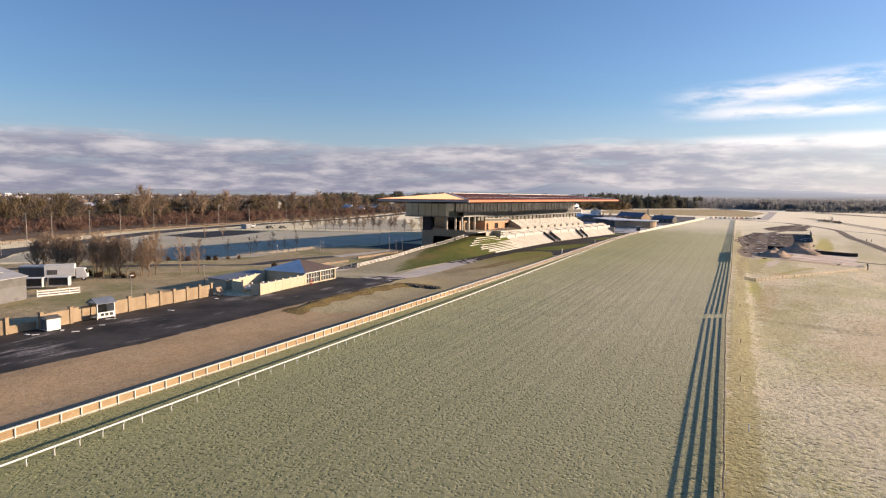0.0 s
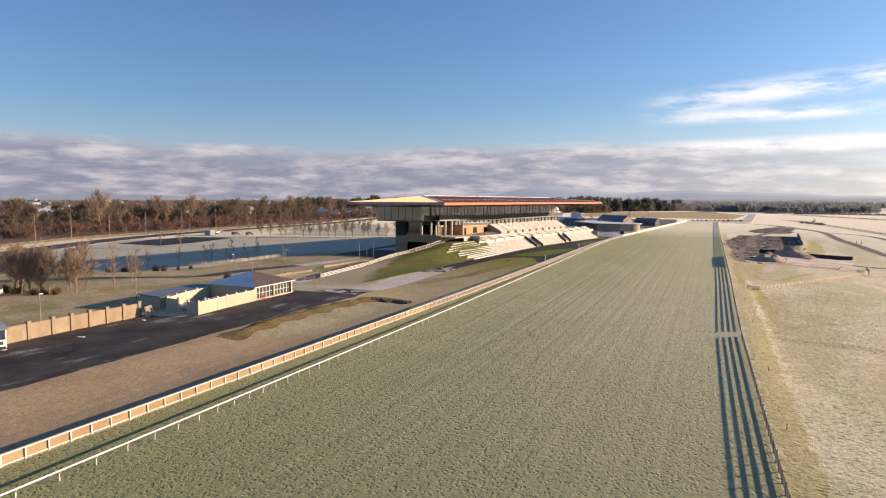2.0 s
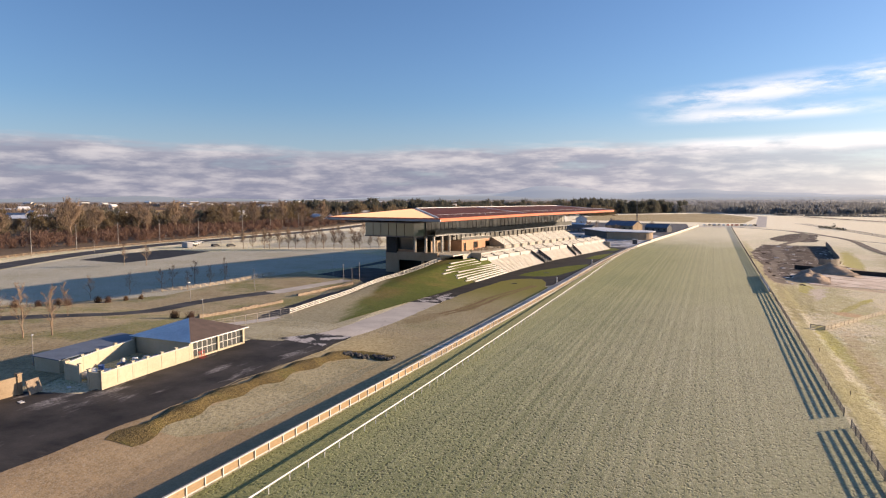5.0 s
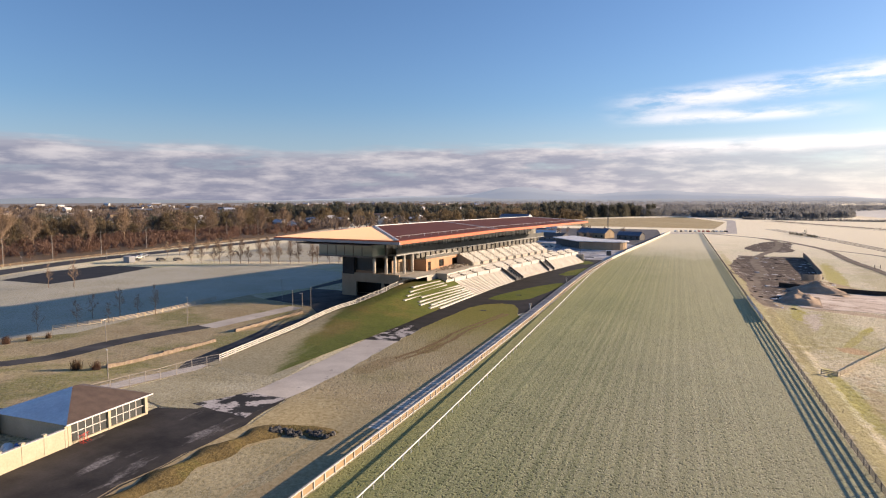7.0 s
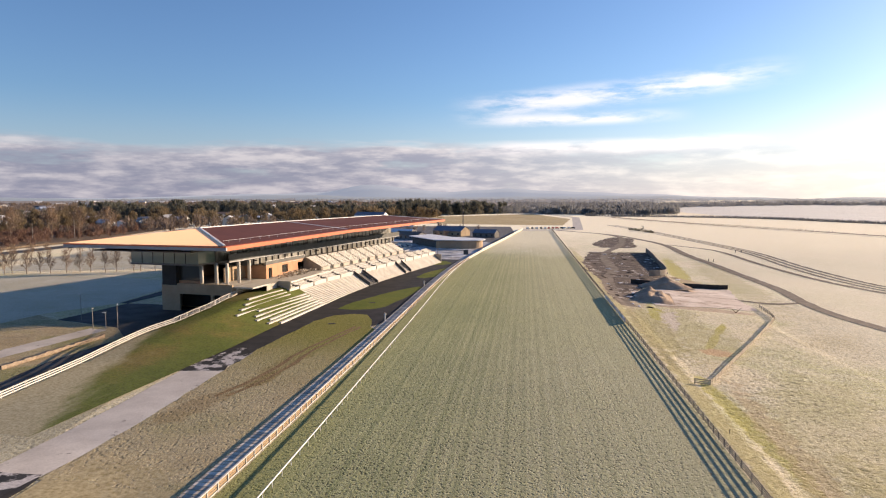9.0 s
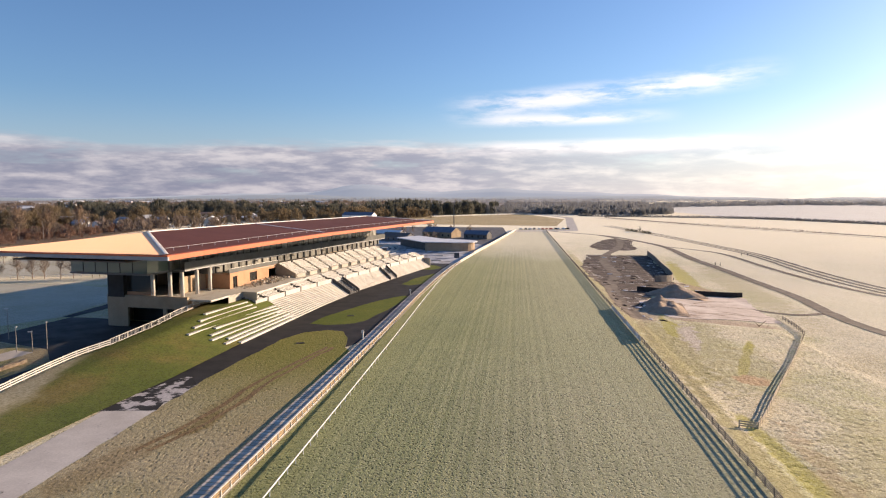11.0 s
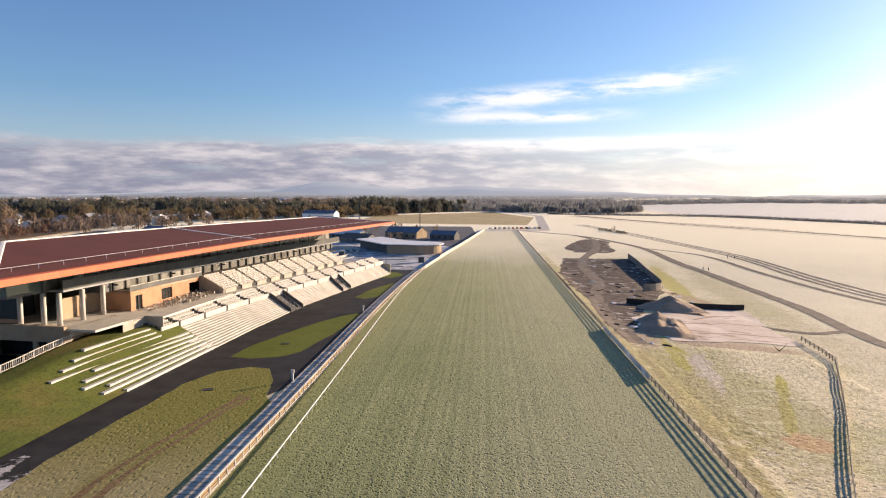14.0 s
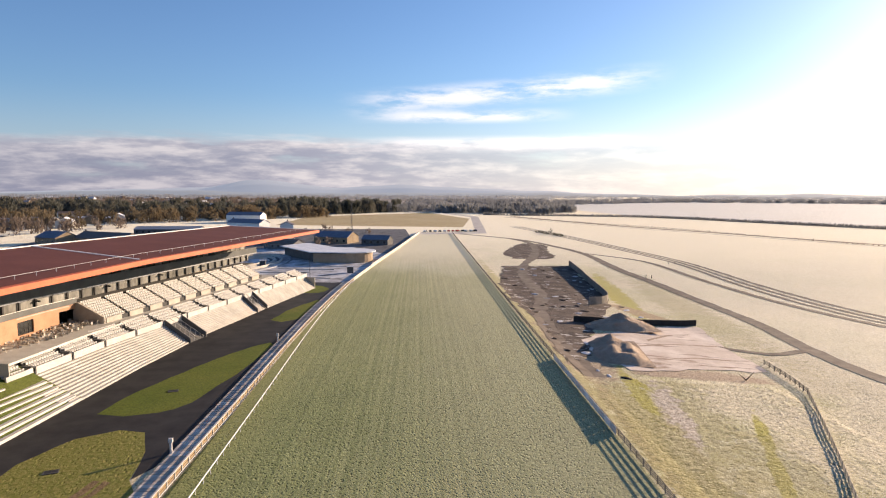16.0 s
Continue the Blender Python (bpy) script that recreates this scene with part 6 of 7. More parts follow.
# small white kiosk with a blue gable
root = thing("kiosk", "small white kiosk with blue gabled roof", "kiosk", m=pose(-87.9, 61.4, H(-87.6, 62.8), 0, 0, -6))
P(root, "floor", M_WHITE, (-1.3, 1.3, 0, 2.8, 0.25, 0.4))
for x in (-1.25, 1.15):
    for y in (0.0, 2.7):
        P(root, "post", M_WHITE, (x, x + 0.1, y, y + 0.1, 0, 2.5))
P(root, "back_wall", M_WHITE, (-1.3, -1.2, 0.1, 2.7, 0.4, 2.5))
P(root, "side_wall", M_WHITE, (-1.2, 1.15, 2.74, 2.8, 0.4, 2.5))
P(root, "counter", M_WHITE, (1.15, 1.3, 0.1, 2.7, 0.4, 1.1))
P(root, "counter_rail", M_DARK, (1.31, 1.33, 0.5, 1.0, 0.5, 0.95), (1.31, 1.33, 1.2, 1.7, 0.5, 0.95), (1.31, 1.33, 1.9, 2.4, 0.5, 0.95))
bm = bmesh.new()
gable(bm, -1.3, 1.3, 0, 2.8, 2.5, 0.75, 0.2)
part("roof", bm, M_BLUEROOF, root, "blue felt gable roof")
bm = bmesh.new()
bm.faces.new([bm.verts.new(p) for p in ((-1.3, -0.02, 2.5), (1.3, -0.02, 2.5), (0, -0.02, 3.2))])
bm.faces.new([bm.verts.new(p) for p in ((-1.3, 2.82, 2.5), (1.3, 2.82, 2.5), (0, 2.82, 3.2))])
part("gable_board", bm, M_WHITE, root)
bm = bmesh.new()
bmtube(bm, (1.8, 0.8, 0.05), (2.6, 2.0, 0.05), 0.06, n=6)
bmtube(bm, (1.9, 1.4, 0.06), (2.9, 1.5, 0.1), 0.05, n=6)
solid("timber_offcut", bm, M_WHITE, "white timber offcuts on the tarmac", "timber", m=pose(-87.9, 61.4, H(-86.7, 62.8)))
root = thing("ticket_box", "small white boxy booth with dark roof", "booth", m=pose(-86.7, 54.1, H(-86.5, 53.9), 0, 0, -8))
P(root, "body", M_WHITE, (-1.2, 1.1, -0.9, 0.9, 0.05, 1.75))
bm = bmesh.new()
gable(bm, -1.2, 1.1, -0.9, 0.9, 1.78, 0.25, 0.12)
part("roof", bm, M_DARKGREY, root)
P(root, "side_panel", M_DARKGREY, (-1.0, 0.9, -0.94, -0.905, 0.2, 1.6))
for k in range(9):
    bm = bmesh.new()
    bmbox(bm, -rng.uniform(0.2, 0.7), 0.3, -0.15, rng.uniform(0.1, 0.4), 0, 0.06)
    x, y = rng.uniform(-86.5, -82), rng.uniform(50.0, 60.0) if k < 6 else rng.uniform(68.0, 90.0)
    solid("scrap_sheet", bm, M_WHITE, "white scrap sheet lying on tarmac", "scrap", "white scraps on the yard", m=pose(x, y, H(x, y) + 0.005, 0, 0, rng.uniform(-1.1, 181.3)))
# grey portal shed, lorry, trailers, pale rails
root = thing("farm_shed", "grey metal shed with low pitched roof", "shed", m=pose(-114.7, 67.9, H(-117.6, 61.5), 0, 0, 14))
P(root, "wall", M_GREY, (-16, -15.8, -26, 0, 0, 4.2), (-0.2, 0, -26, 0, 0, 4.2), (-15.8, -0.2, -0.2, 0, 0, 4.2), (-15.8, -0.2, -26, -25.8, 0, 4.2))
bm = bmesh.new()
gable(bm, -16, 0, -26, 0, 4.2, 2.0, 0.3)
part("roof", bm, M_GREYROOF, root, "grey corrugated roof")
P(root, "rooflight", M_PALEMETAL, (-5.0, -2.6, -8, -2, 5.0, 5.03))
P(root, "band", M_DARKGREY, (0.0, 0.03, -26, 0, 2.6, 4.2))
root = thing("lorry", "white box lorry with cab", "lorry", m=pose(-128.9, 88.5, H(-129.3, 88.3), 0, 0, 46))
P(root, "box_body", M_WHITE, (-7.0, -1.4, -1.2, 1.2, 1.0, 3.6), label="white box body")
P(root, "chassis", M_DARK, (-7.0, 1.0, -1.0, 1.0, 0.55, 0.98))
bm = bmesh.new()
v = [bm.verts.new((x, y, z)) for y in (-1.1, 1.1) for x, z in ((-1.2, 0.6), (1.0, 0.6), (1.0, 1.4), (0.5, 2.7), (-1.2, 2.8))]
for i in range(5):
    bm.faces.new((v[i], v[(i + 1) % 5], v[5 + (i + 1) % 5], v[5 + i]))
bm.faces.new(v[:5])
bm.faces.new(v[5:][::-1])
bmesh.ops.bevel(bm, geom=bm.edges[:], offset=0.08, segments=2, affect="EDGES")
cab = part("cab", bm, M_WHITE, root, "white rounded cab")
P(root, "windscreen", M_DARKGLASS, (0.55, 0.98, -0.95, 0.95, 1.5, 2.4))
P(root, "side_panel", M_DARKGREY, (-6.5, -4.6, -1.22, -1.21, 1.5, 2.5))
for x in (-5.8, -4.6, 0.3):
    for y in (-1.05, 0.8):
        bm = bmesh.new()
        bmtube(bm, (x, y, 0.5), (x, y + 0.25, 0.5), 0.5, n=16)
        w = part("wheel", bm, M_TYRE, root)
        bm = bmesh.new()
        bmtube(bm, (x, y - 0.02, 0.5), (x, y + 0.27, 0.5), 0.26, n=12)
        part("rim", bm, M_PALEMETAL, w)
root = thing("lorry_trailer", "dark sided trailer with white top", "trailer", m=pose(-135.3, 84.1, H(-135.1, 83.5), 0, 0, 32))
P(root, "body", M_DARKGREY, (-4.5, 3.4, -1.2, 1.2, 0.9, 3.0))
P(root, "roof", M_WHITE, (-4.6, 3.5, -1.25, 1.25, 3.0, 3.3))
for x in (-3, -1.8):
    for y in (-1.1, 0.85):
        bm = bmesh.new()
        bmtube(bm, (x, y, 0.45), (x, y + 0.25, 0.45), 0.45, n=14)
        part("wheel", bm, M_TYRE, root)
for i, (x, y) in enumerate(((-124.9, 75.4), (-122.2, 78.9))):
    root = thing("horse_trailer", "pale open stall trailer parked by the shed", "trailer", "stall trailers", m=pose(x, y, H(x, y), 0, 0, 40))
    P(root, "body", M_PALEMETAL, (-1.8, 1.8, -1, 1, 0.5, 0.7), (-1.8, -1.7, -1, 1, 0.7, 2.2), (1.7, 1.8, -1, 1, 0.7, 2.2), (-1.8, 1.8, 0.95, 1, 0.7, 2.2))
    P(root, "roof", M_WHITE, (-1.9, 1.9, -1.05, 1.05, 2.2, 2.3))
    P(root, "opening", M_DARK, (-1.6, 1.6, -0.98, -0.94, 0.8, 2.1))
fence("yard_rail", "white rails beside the shed", [(-115.3, 70.1, 0.9), (-113.1, 76.8, 0.9)], 2.0, 0.12, 1.5, [(0.2, 0.45, 0.06), (0.65, 0.9, 0.06), (1.1, 1.35, 0.06)], M_WHITE)


# ---- lamps and poles ----
def lamp_post(x, y, h, label="slim grey lamp post with a small head"):
    root = thing("lamp_post", label, "lamp post", "lamp posts", m=pose(x, y, H(x, y), 0, 0, rng.uniform(0, 360)))
    bm = bmesh.new()
    bmtube(bm, (0, 0, 0), (0, 0, h), 0.08, 0.05, n=8)
    part("pole", bm, M_POLE, root)
    bm = bmesh.new()
    bmbox(bm, -0.1, 0.6, -0.1, 0.1, h - 0.05, h + 0.06)
    part("lamp_head", bm, M_PALEMETAL, root)


for x, y, h in ((-99.0, 76.9, 4.2), (-99.3, 94.5, 4.2), (-101.2, 127.5, 4.5), (-124.7, 147.7, 4.5), (-121.7, 166.3, 4.5), (-122.1, 202.7, 6.0), (-112.6, 193.7, 4.5), (-110.3, 194.6, 3.6), (-108.8, 196.3, 5.0),
                (-127.4, 172.7, 5.0), (-147.7, 119.6, 4.5), (-200.4, 112.3, 5.5), (-228.9, 164.9, 5.0), (-264.0, 230.6, 5.0), (-264.0, 270.0, 5.0), (-233.9, 275.5, 5.0)):
    lamp_post(x, y, h)
for x, y in ((-244.8, 146.9), (-254.8, 163.1), (-262.3, 185.1), (-273.3, 209.0), (-279.4, 233.6), (-281.9, 257.4), (-288.4, 288.4), (-302, 330), (-303, 370), (-312, 410), (-320, 455), (-330, 500)):
    root = thing("mast", "tall pale timber line pole", "pole", "line poles", m=pose(x, y, 0))
    bm = bmesh.new()
    bmtube(bm, (0, 0, 0), (0, 0, 12.0), 0.17, 0.1, n=8)
    part("pole", bm, M_POLE, root)
    bm = bmesh.new()
    bmbox(bm, -0.9, 0.9, -0.06, 0.06, 11.4, 11.55)
    part("crossarm", bm, M_WOOD, root)
bm = bmesh.new()
masts = [(-244.8, 146.9), (-254.8, 163.1), (-262.3, 185.1), (-273.3, 209.0), (-279.4, 233.6), (-281.9, 257.4), (-288.4, 288.4), (-302, 330), (-303, 370), (-312, 410), (-320, 455), (-330, 500)]
for (x0, y0), (x1, y1) in zip(masts, masts[1:]):
    for k in range(4):
        a, b = k / 4, (k + 1) / 4
        za, zb = 11.5 - 2.0 * a * (1 - a), 11.5 - 2.0 * b * (1 - b)
        bmtube(bm, (x0 + (x1 - x0) * a, y0 + (y1 - y0) * a, za), (x0 + (x1 - x0) * b, y0 + (y1 - y0) * b, zb), 0.03, n=3, cap=False)
solid("overhead_line", bm, M_DARK, "thin overhead line between poles", "cable")

# ---- marker box by the rails, shrubs ----
for x, y, h in ((-54.0, 210.8, 1.3), (-53.8, 264.6, 1.2)):
    bm = bmesh.new()
    bmbox(bm, -0.12, 0.12, -0.12, 0.12, 0, h)
    bmbox(bm, -0.22, 0.22, -0.14, 0.14, h, h + 0.5)
    solid("track_marker", bm, M_PALEMETAL, "small pale marker box on a post", "marker", "markers beside the rails", m=pose(x, y, 0))

for x, y, z in ((-62.5, 233.5, 0.03), (-64.9, 206.2, 0.02)):
    root = thing("drain_cover", "dark square drain cover set in the lawn", "drain cover", "drain covers", m=pose(x, y, z, 0, 0, 20))
    P(root, "frame", M_DARKGREY, (-0.75, 0.75, -0.5, -0.42, 0, 0.05), (-0.75, 0.75, 0.42, 0.5, 0, 0.05), (-0.75, -0.67, -0.42, 0.42, 0, 0.05), (0.67, 0.75, -0.42, 0.42, 0, 0.05))
    P(root, "plate", M_DARK, (-0.66, -0.01, -0.41, 0.41, 0, 0.04))
    P(root, "plate", M_DARK, (0.01, 0.66, -0.41, 0.41, 0, 0.04))
# rough stones heaped at the far end of the dip
for k in range(80):
    u = rng.random()
    x, y = -64.3 + 6.6 * u + rng.uniform(-0.3, 0.3), 118.1 + 2.2 * u + rng.uniform(-0.7, 0.8)
    bm = bmesh.new()
    bmesh.ops.create_icosphere(bm, subdivisions=1, radius=rng.uniform(0.12, 0.38))
    for v in bm.verts:
        v.co = Vector((v.co.x * 1.2, v.co.y, v.co.z * 0.8)) * (1 + 0.35 * noise.noise(v.co * 4 + Vector((k, 0, 0))))
    solid("rock", bm, M_ROCK, "dark rough rock heaped in the dip", "rock", "rocks in the dip", m=pose(x, y, H(x, y) + 0.2, rng.uniform(0, 90), 0, rng.uniform(-1.1, 181.3)))

# ---- spoil, mud and walls on the building site ----
def heap(name, label, x, y, w, d, h, seed, mat, turn=0.0, peaks=((0, 0, 1.0),)):
    bm = bmesh.new()
    n = 30
    vs = [[None] * (n + 1) for _ in range(n + 1)]
    for j in range(n + 1):
        for i in range(n + 1):
            u, v = 2 * i / n - 1, 2 * j / n - 1
            z = 0
            for px_, py_, k in peaks:
                r = math.hypot((u - px_) / (0.95 - abs(px_)), (v - py_) / (0.95 - abs(py_)))
                z = max(z, k * max(0.0, 1 - r) ** 0.85)
            q = Vector((u * 3, v * 3, seed))
            z = z * (1 + 0.3 * noise.noise(q)) + (0.09 * noise.noise(q * 2.6) + 0.05 * noise.noise(q * 6) if z > 0.05 else 0)
            vs[j][i] = bm.verts.new((u * w / 2, v * d / 2, z * h - 0.05))
    for j in range(n):
        for i in range(n):
            bm.faces.new((vs[j][i], vs[j][i + 1], vs[j + 1][i + 1], vs[j + 1][i]))
    return solid(name, bm, mat, label, "heap", "heaps on the hardstanding", m=pose(x, y, H(x, y), 0, 0, turn), smooth=True)


heap("spoil_heap", "tall smooth heap of pale brown soil", 21.2, 284.6, 19, 11, 3.3, 3.0, M_SPOIL, 0, ((0.1, 0.0, 1.0), (-0.4, -0.1, 0.45)))
heap("spoil_heap", "lumpy heap of several tipped soil loads", 13.4, 259.6, 11, 20, 2.5, 9.0, M_SPOIL, -8, ((0.15, -0.62, 0.8), (-0.25, -0.25, 0.85), (0.1, 0.12, 0.95), (-0.1, 0.5, 1.0), (0.45, -0.3, 0.6)))
root = thing("site_wall", "dark sleeper wall behind the soil heaps", "wall")
line = spline([(12.2, 288.6), (23.6, 288.6), (33.2, 290.0), (44.1, 292.2)], 2.6)
for a, b in zip(line, line[1:]):
    bm = bmesh.new()
    rail(bm, [Vector((q.x, q.y, H(q.x, q.y) - 0.1)) for q in (a, b)], 0.35, 0, 1.5 + rng.uniform(-0.06, 0.06))
    part("panel", bm, M_DARKWOOD, root)
root = thing("curved_wall", "curved board wall round the mud yard", "wall")
line = spline([(36.9, 396.0), (35.6, 373.4), (34.1, 356.8), (32.5, 334.0), (30.8, 322.2), (27.4, 316.9), (22.9, 313.7)], 2.4)
for a, b in zip(line, line[1:]):
    bm = bmesh.new()
    rail(bm, [Vector((q.x, q.y, H(q.x, q.y) - 0.1)) for q in (a, b)], 0.2, 0, 2.3 + rng.uniform(-0.05, 0.05))
    part("panel", bm, M_SPOILWALL, root)
for k in range(70):
    bm = bmesh.new()
    x, y = (rng.uniform(4.0, 34.0), rng.uniform(292, 388)) if k < 52 else (rng.uniform(2, 10), rng.uniform(240, 290))
    bmesh.ops.create_icosphere(bm, subdivisions=1, radius=1)
    w, d, h = rng.uniform(0.3, 1.6), rng.uniform(0.3, 1.2), rng.uniform(0.05, 0.35)
    for v in bm.verts:
        v.co = Vector((v.co.x * w, v.co.y * d, max(-0.03, v.co.z * h))) * (1 + 0.3 * noise.noise(v.co * 3 + Vector((k, 0, 0))))
    solid("frozen_clod", bm, M_SNOWCLOD if rng.random() < 0.4 else M_MUD, "frosted clod of churned earth", "clod", "clods on the mud yard", m=pose(x, y, H(x, y), 0, 0, rng.uniform(-1.1, 181.3)))
bm = bmesh.new()
bmtube(bm, (0, 0, 0), (1.6, 0.3, 1.3), 0.1, 0.04, n=5)
bmtube(bm, (0.2, 0, 0), (-0.9, 0.4, 1.0), 0.09, 0.03, n=5)
bmtube(bm, (0.1, 0.2, 0), (0.3, -0.9, 0.8), 0.08, 0.03, n=5)
solid("tree_stump", bm, M_BARK, "broken stump with bare limbs", "stump", m=pose(31.5, 244.5, H(31.5, 244.5)))

# ---- trees ----
def twig(bm, p, d, length, r, depth, rg):
    q = p + d * length
    bmtube(bm, p, q, max(r, 0.015), max(r * 0.5, 0.010), n=4 if depth > 1 else 3, cap=False)
    if depth:
        for i in range(7 if depth > 1 else 5):
            u = rg.uniform(0.3, 1.0)
            a = Vector((rg.gauss(0, 1), rg.gauss(0, 1), rg.gauss(0.35, 0.5))).normalized()
            twig(bm, p + d * length * u, (d * 0.62 + a * 0.55).normalized(), length * rg.uniform(0.32, 0.55), r * 0.5, depth - 1, rg)


def bare_tree_mesh(seed, h, wide, low=0.16, n=30):
    """A leader with rising side limbs, each split twice into fine twigs; wide: half width over height."""
    rg = random.Random(seed)
    bm = bmesh.new()
    p, top = Vector((0, 0, -0.2)), []
    for i in range(8):
        q = Vector((rg.gauss(0, 0.012 * h), rg.gauss(0, 0.012 * h), h * 0.9 * (i + 1) / 8))
        bmtube(bm, p, q, h * 0.014 * (1 - i / 8.5) + 0.012, h * 0.014 * (1 - (i + 1) / 8.5) + 0.012, n=7, cap=False)
        top.append((p, q))
        p = q
    for i in range(n):
        t = low + (0.97 - low) * (i + rg.random()) / n
        a, b = top[min(7, int(t * 8))]
        o = a + (b - a) * (t * 8 % 1)
        an = rg.uniform(0, 6.28)
        lean = 0.75 - 0.35 * t
        d = Vector((math.cos(an) * lean, math.sin(an) * lean, 1 - 0.2 * lean)).normalized()
        twig(bm, o, d, h * wide * (1.35 - 0.9 * t) * rg.uniform(0.75, 1.15), h * 0.0055, 2, rg)
    return mesh("limbs", bm, M_BARK)


def shrub_mesh(seed, mat, n=170):
    rg = random.Random(seed)
    bm = bmesh.new()
    for i in range(n):
        a, t = rg.uniform(0, 6.28), rg.uniform(0, 1)
        p = Vector((rg.gauss(0, 0.35), rg.gauss(0, 0.35), 0))
        q = p + Vector((math.cos(a) * t * 0.8, math.sin(a) * t * 0.8, rg.uniform(0.8, 2.0)))
        bmtube(bm, p, q, 0.035, 0.012, n=3, cap=False)
    return mesh("stems", bm, mat)


TREES = [bare_tree_mesh(11, 8.0, 0.36), bare_tree_mesh(12, 8.0, 0.42), bare_tree_mesh(13, 8.0, 0.33)]
YOUNG = [bare_tree_mesh(41, 8.0, 0.30, 0.2, 13), bare_tree_mesh(42, 8.0, 0.27, 0.2, 12)]
COPSE = [bare_tree_mesh(21, 8.0, 0.40, 0.12, 30), bare_tree_mesh(22, 8.0, 0.46, 0.1, 32), bare_tree_mesh(23, 8.0, 0.36, 0.15, 28)]


def plant(meshes, x, y, h, name="bare_tree", label="leafless winter tree with fine twigs", group="bare trees", z=None):
    root = thing(name, label, "tree", group)
    part("crown", rng.choice(meshes), None, root)
    k = h / 8.0
    root.matrix_world = pose(x, y, H(x, y) if z is None else z, 0, 0, rng.uniform(0, 360)) @ Matrix.Diagonal((k * rng.uniform(0.85, 1.15), k * rng.uniform(0.85, 1.15), k, 1))
    return root


# copse behind the sheds, a row of young trees, lone trees on the lawn
for k in range(34):
    u = k / 33
    plant(COPSE, -151 + 31 * u + rng.uniform(-0.8, 0.8), 93 + 6 * u * u + rng.uniform(-3, 4), rng.uniform(6.6, 9.2), label="leafless tree in a dense copse", group="copse trees")
for x, y, h in ((-117.8, 105.0, 9.0), (-115.4, 108.3, 8.5), (-122.6, 113.3, 6.0), (-130.0, 121.6, 5.0), (-148.1, 164.5, 6.0), (-145.1, 169.5, 7.0), (-141.8, 171.7, 5.2), (-138.4, 173.9, 7.2), (-140.0, 161.8, 5.0), (-143.5, 156.7, 6.0), (-146.6, 149.8, 5.5), (-150.0, 141.7, 5.6), (-148.2, 133.8, 5.0),
                (-205.8, 197.4, 8.0), (-199.2, 201.0, 8.5)):
    plant(YOUNG, x, y, h)
GREAT = [bare_tree_mesh(61, 8.0, 0.40, 0.22, 44), bare_tree_mesh(62, 8.0, 0.44, 0.2, 46)]
for x, y, h in ((-330, 268, 22), (-376, 350, 19), (-360, 368, 20), (-366, 386, 17), (-349, 405, 18), (-340, 425, 19), (-330, 447, 20), (-322, 462, 18), (-352, 300, 17), (-362, 250, 15), (-318, 486, 19), (-345, 330, 16)):
    plant(GREAT, x, y, h, label="great leafless broadleaf tree above the thicket", group="great trees", z=0)
for k in range(17):
    u = k / 16
    plant(TREES, -216 + 64 * u + rng.uniform(-1, 1), 271 + 24 * u + rng.uniform(-1, 1), rng.uniform(6.8, 8.6), label="young leafless tree in an even row", group="row of young trees")
for k in range(14):
    u = k / 13
    plant(TREES, -252 + 44 * u + rng.uniform(-2, 2), 296 + 66 * u + rng.uniform(-2, 2), rng.uniform(6.5, 8.6), label="young leafless tree at a field edge", group="row of young trees")
SH = [shrub_mesh(31, M_TWIG), shrub_mesh(32, M_REED), shrub_mesh(33, M_TWIG)]
for x, y, s in [(-111.0, 130.0, 0.9), (-108.2, 131.4, 0.8)] + [(-150 + 1.5 * k + rng.uniform(-1, 1), 89.5 + 0.35 * k + rng.uniform(-1.5, 1.5), rng.uniform(0.5, 1.0)) for k in range(20)] + [(-153 + 1.6 * k, 118 + 3.2 * k + rng.uniform(-2, 2), rng.uniform(0.5, 1.0)) for k in range(10)]:
    root = thing("shrub", "small leafless shrub with dense stems", "shrub", "shrubs in the meadow")
    part("crown", rng.choice(SH), None, root)
    root.matrix_world = pose(x, y, H(x, y), 0, 0, rng.uniform(0, 360)) @ Matrix.Diagonal((s, s, s, 1))


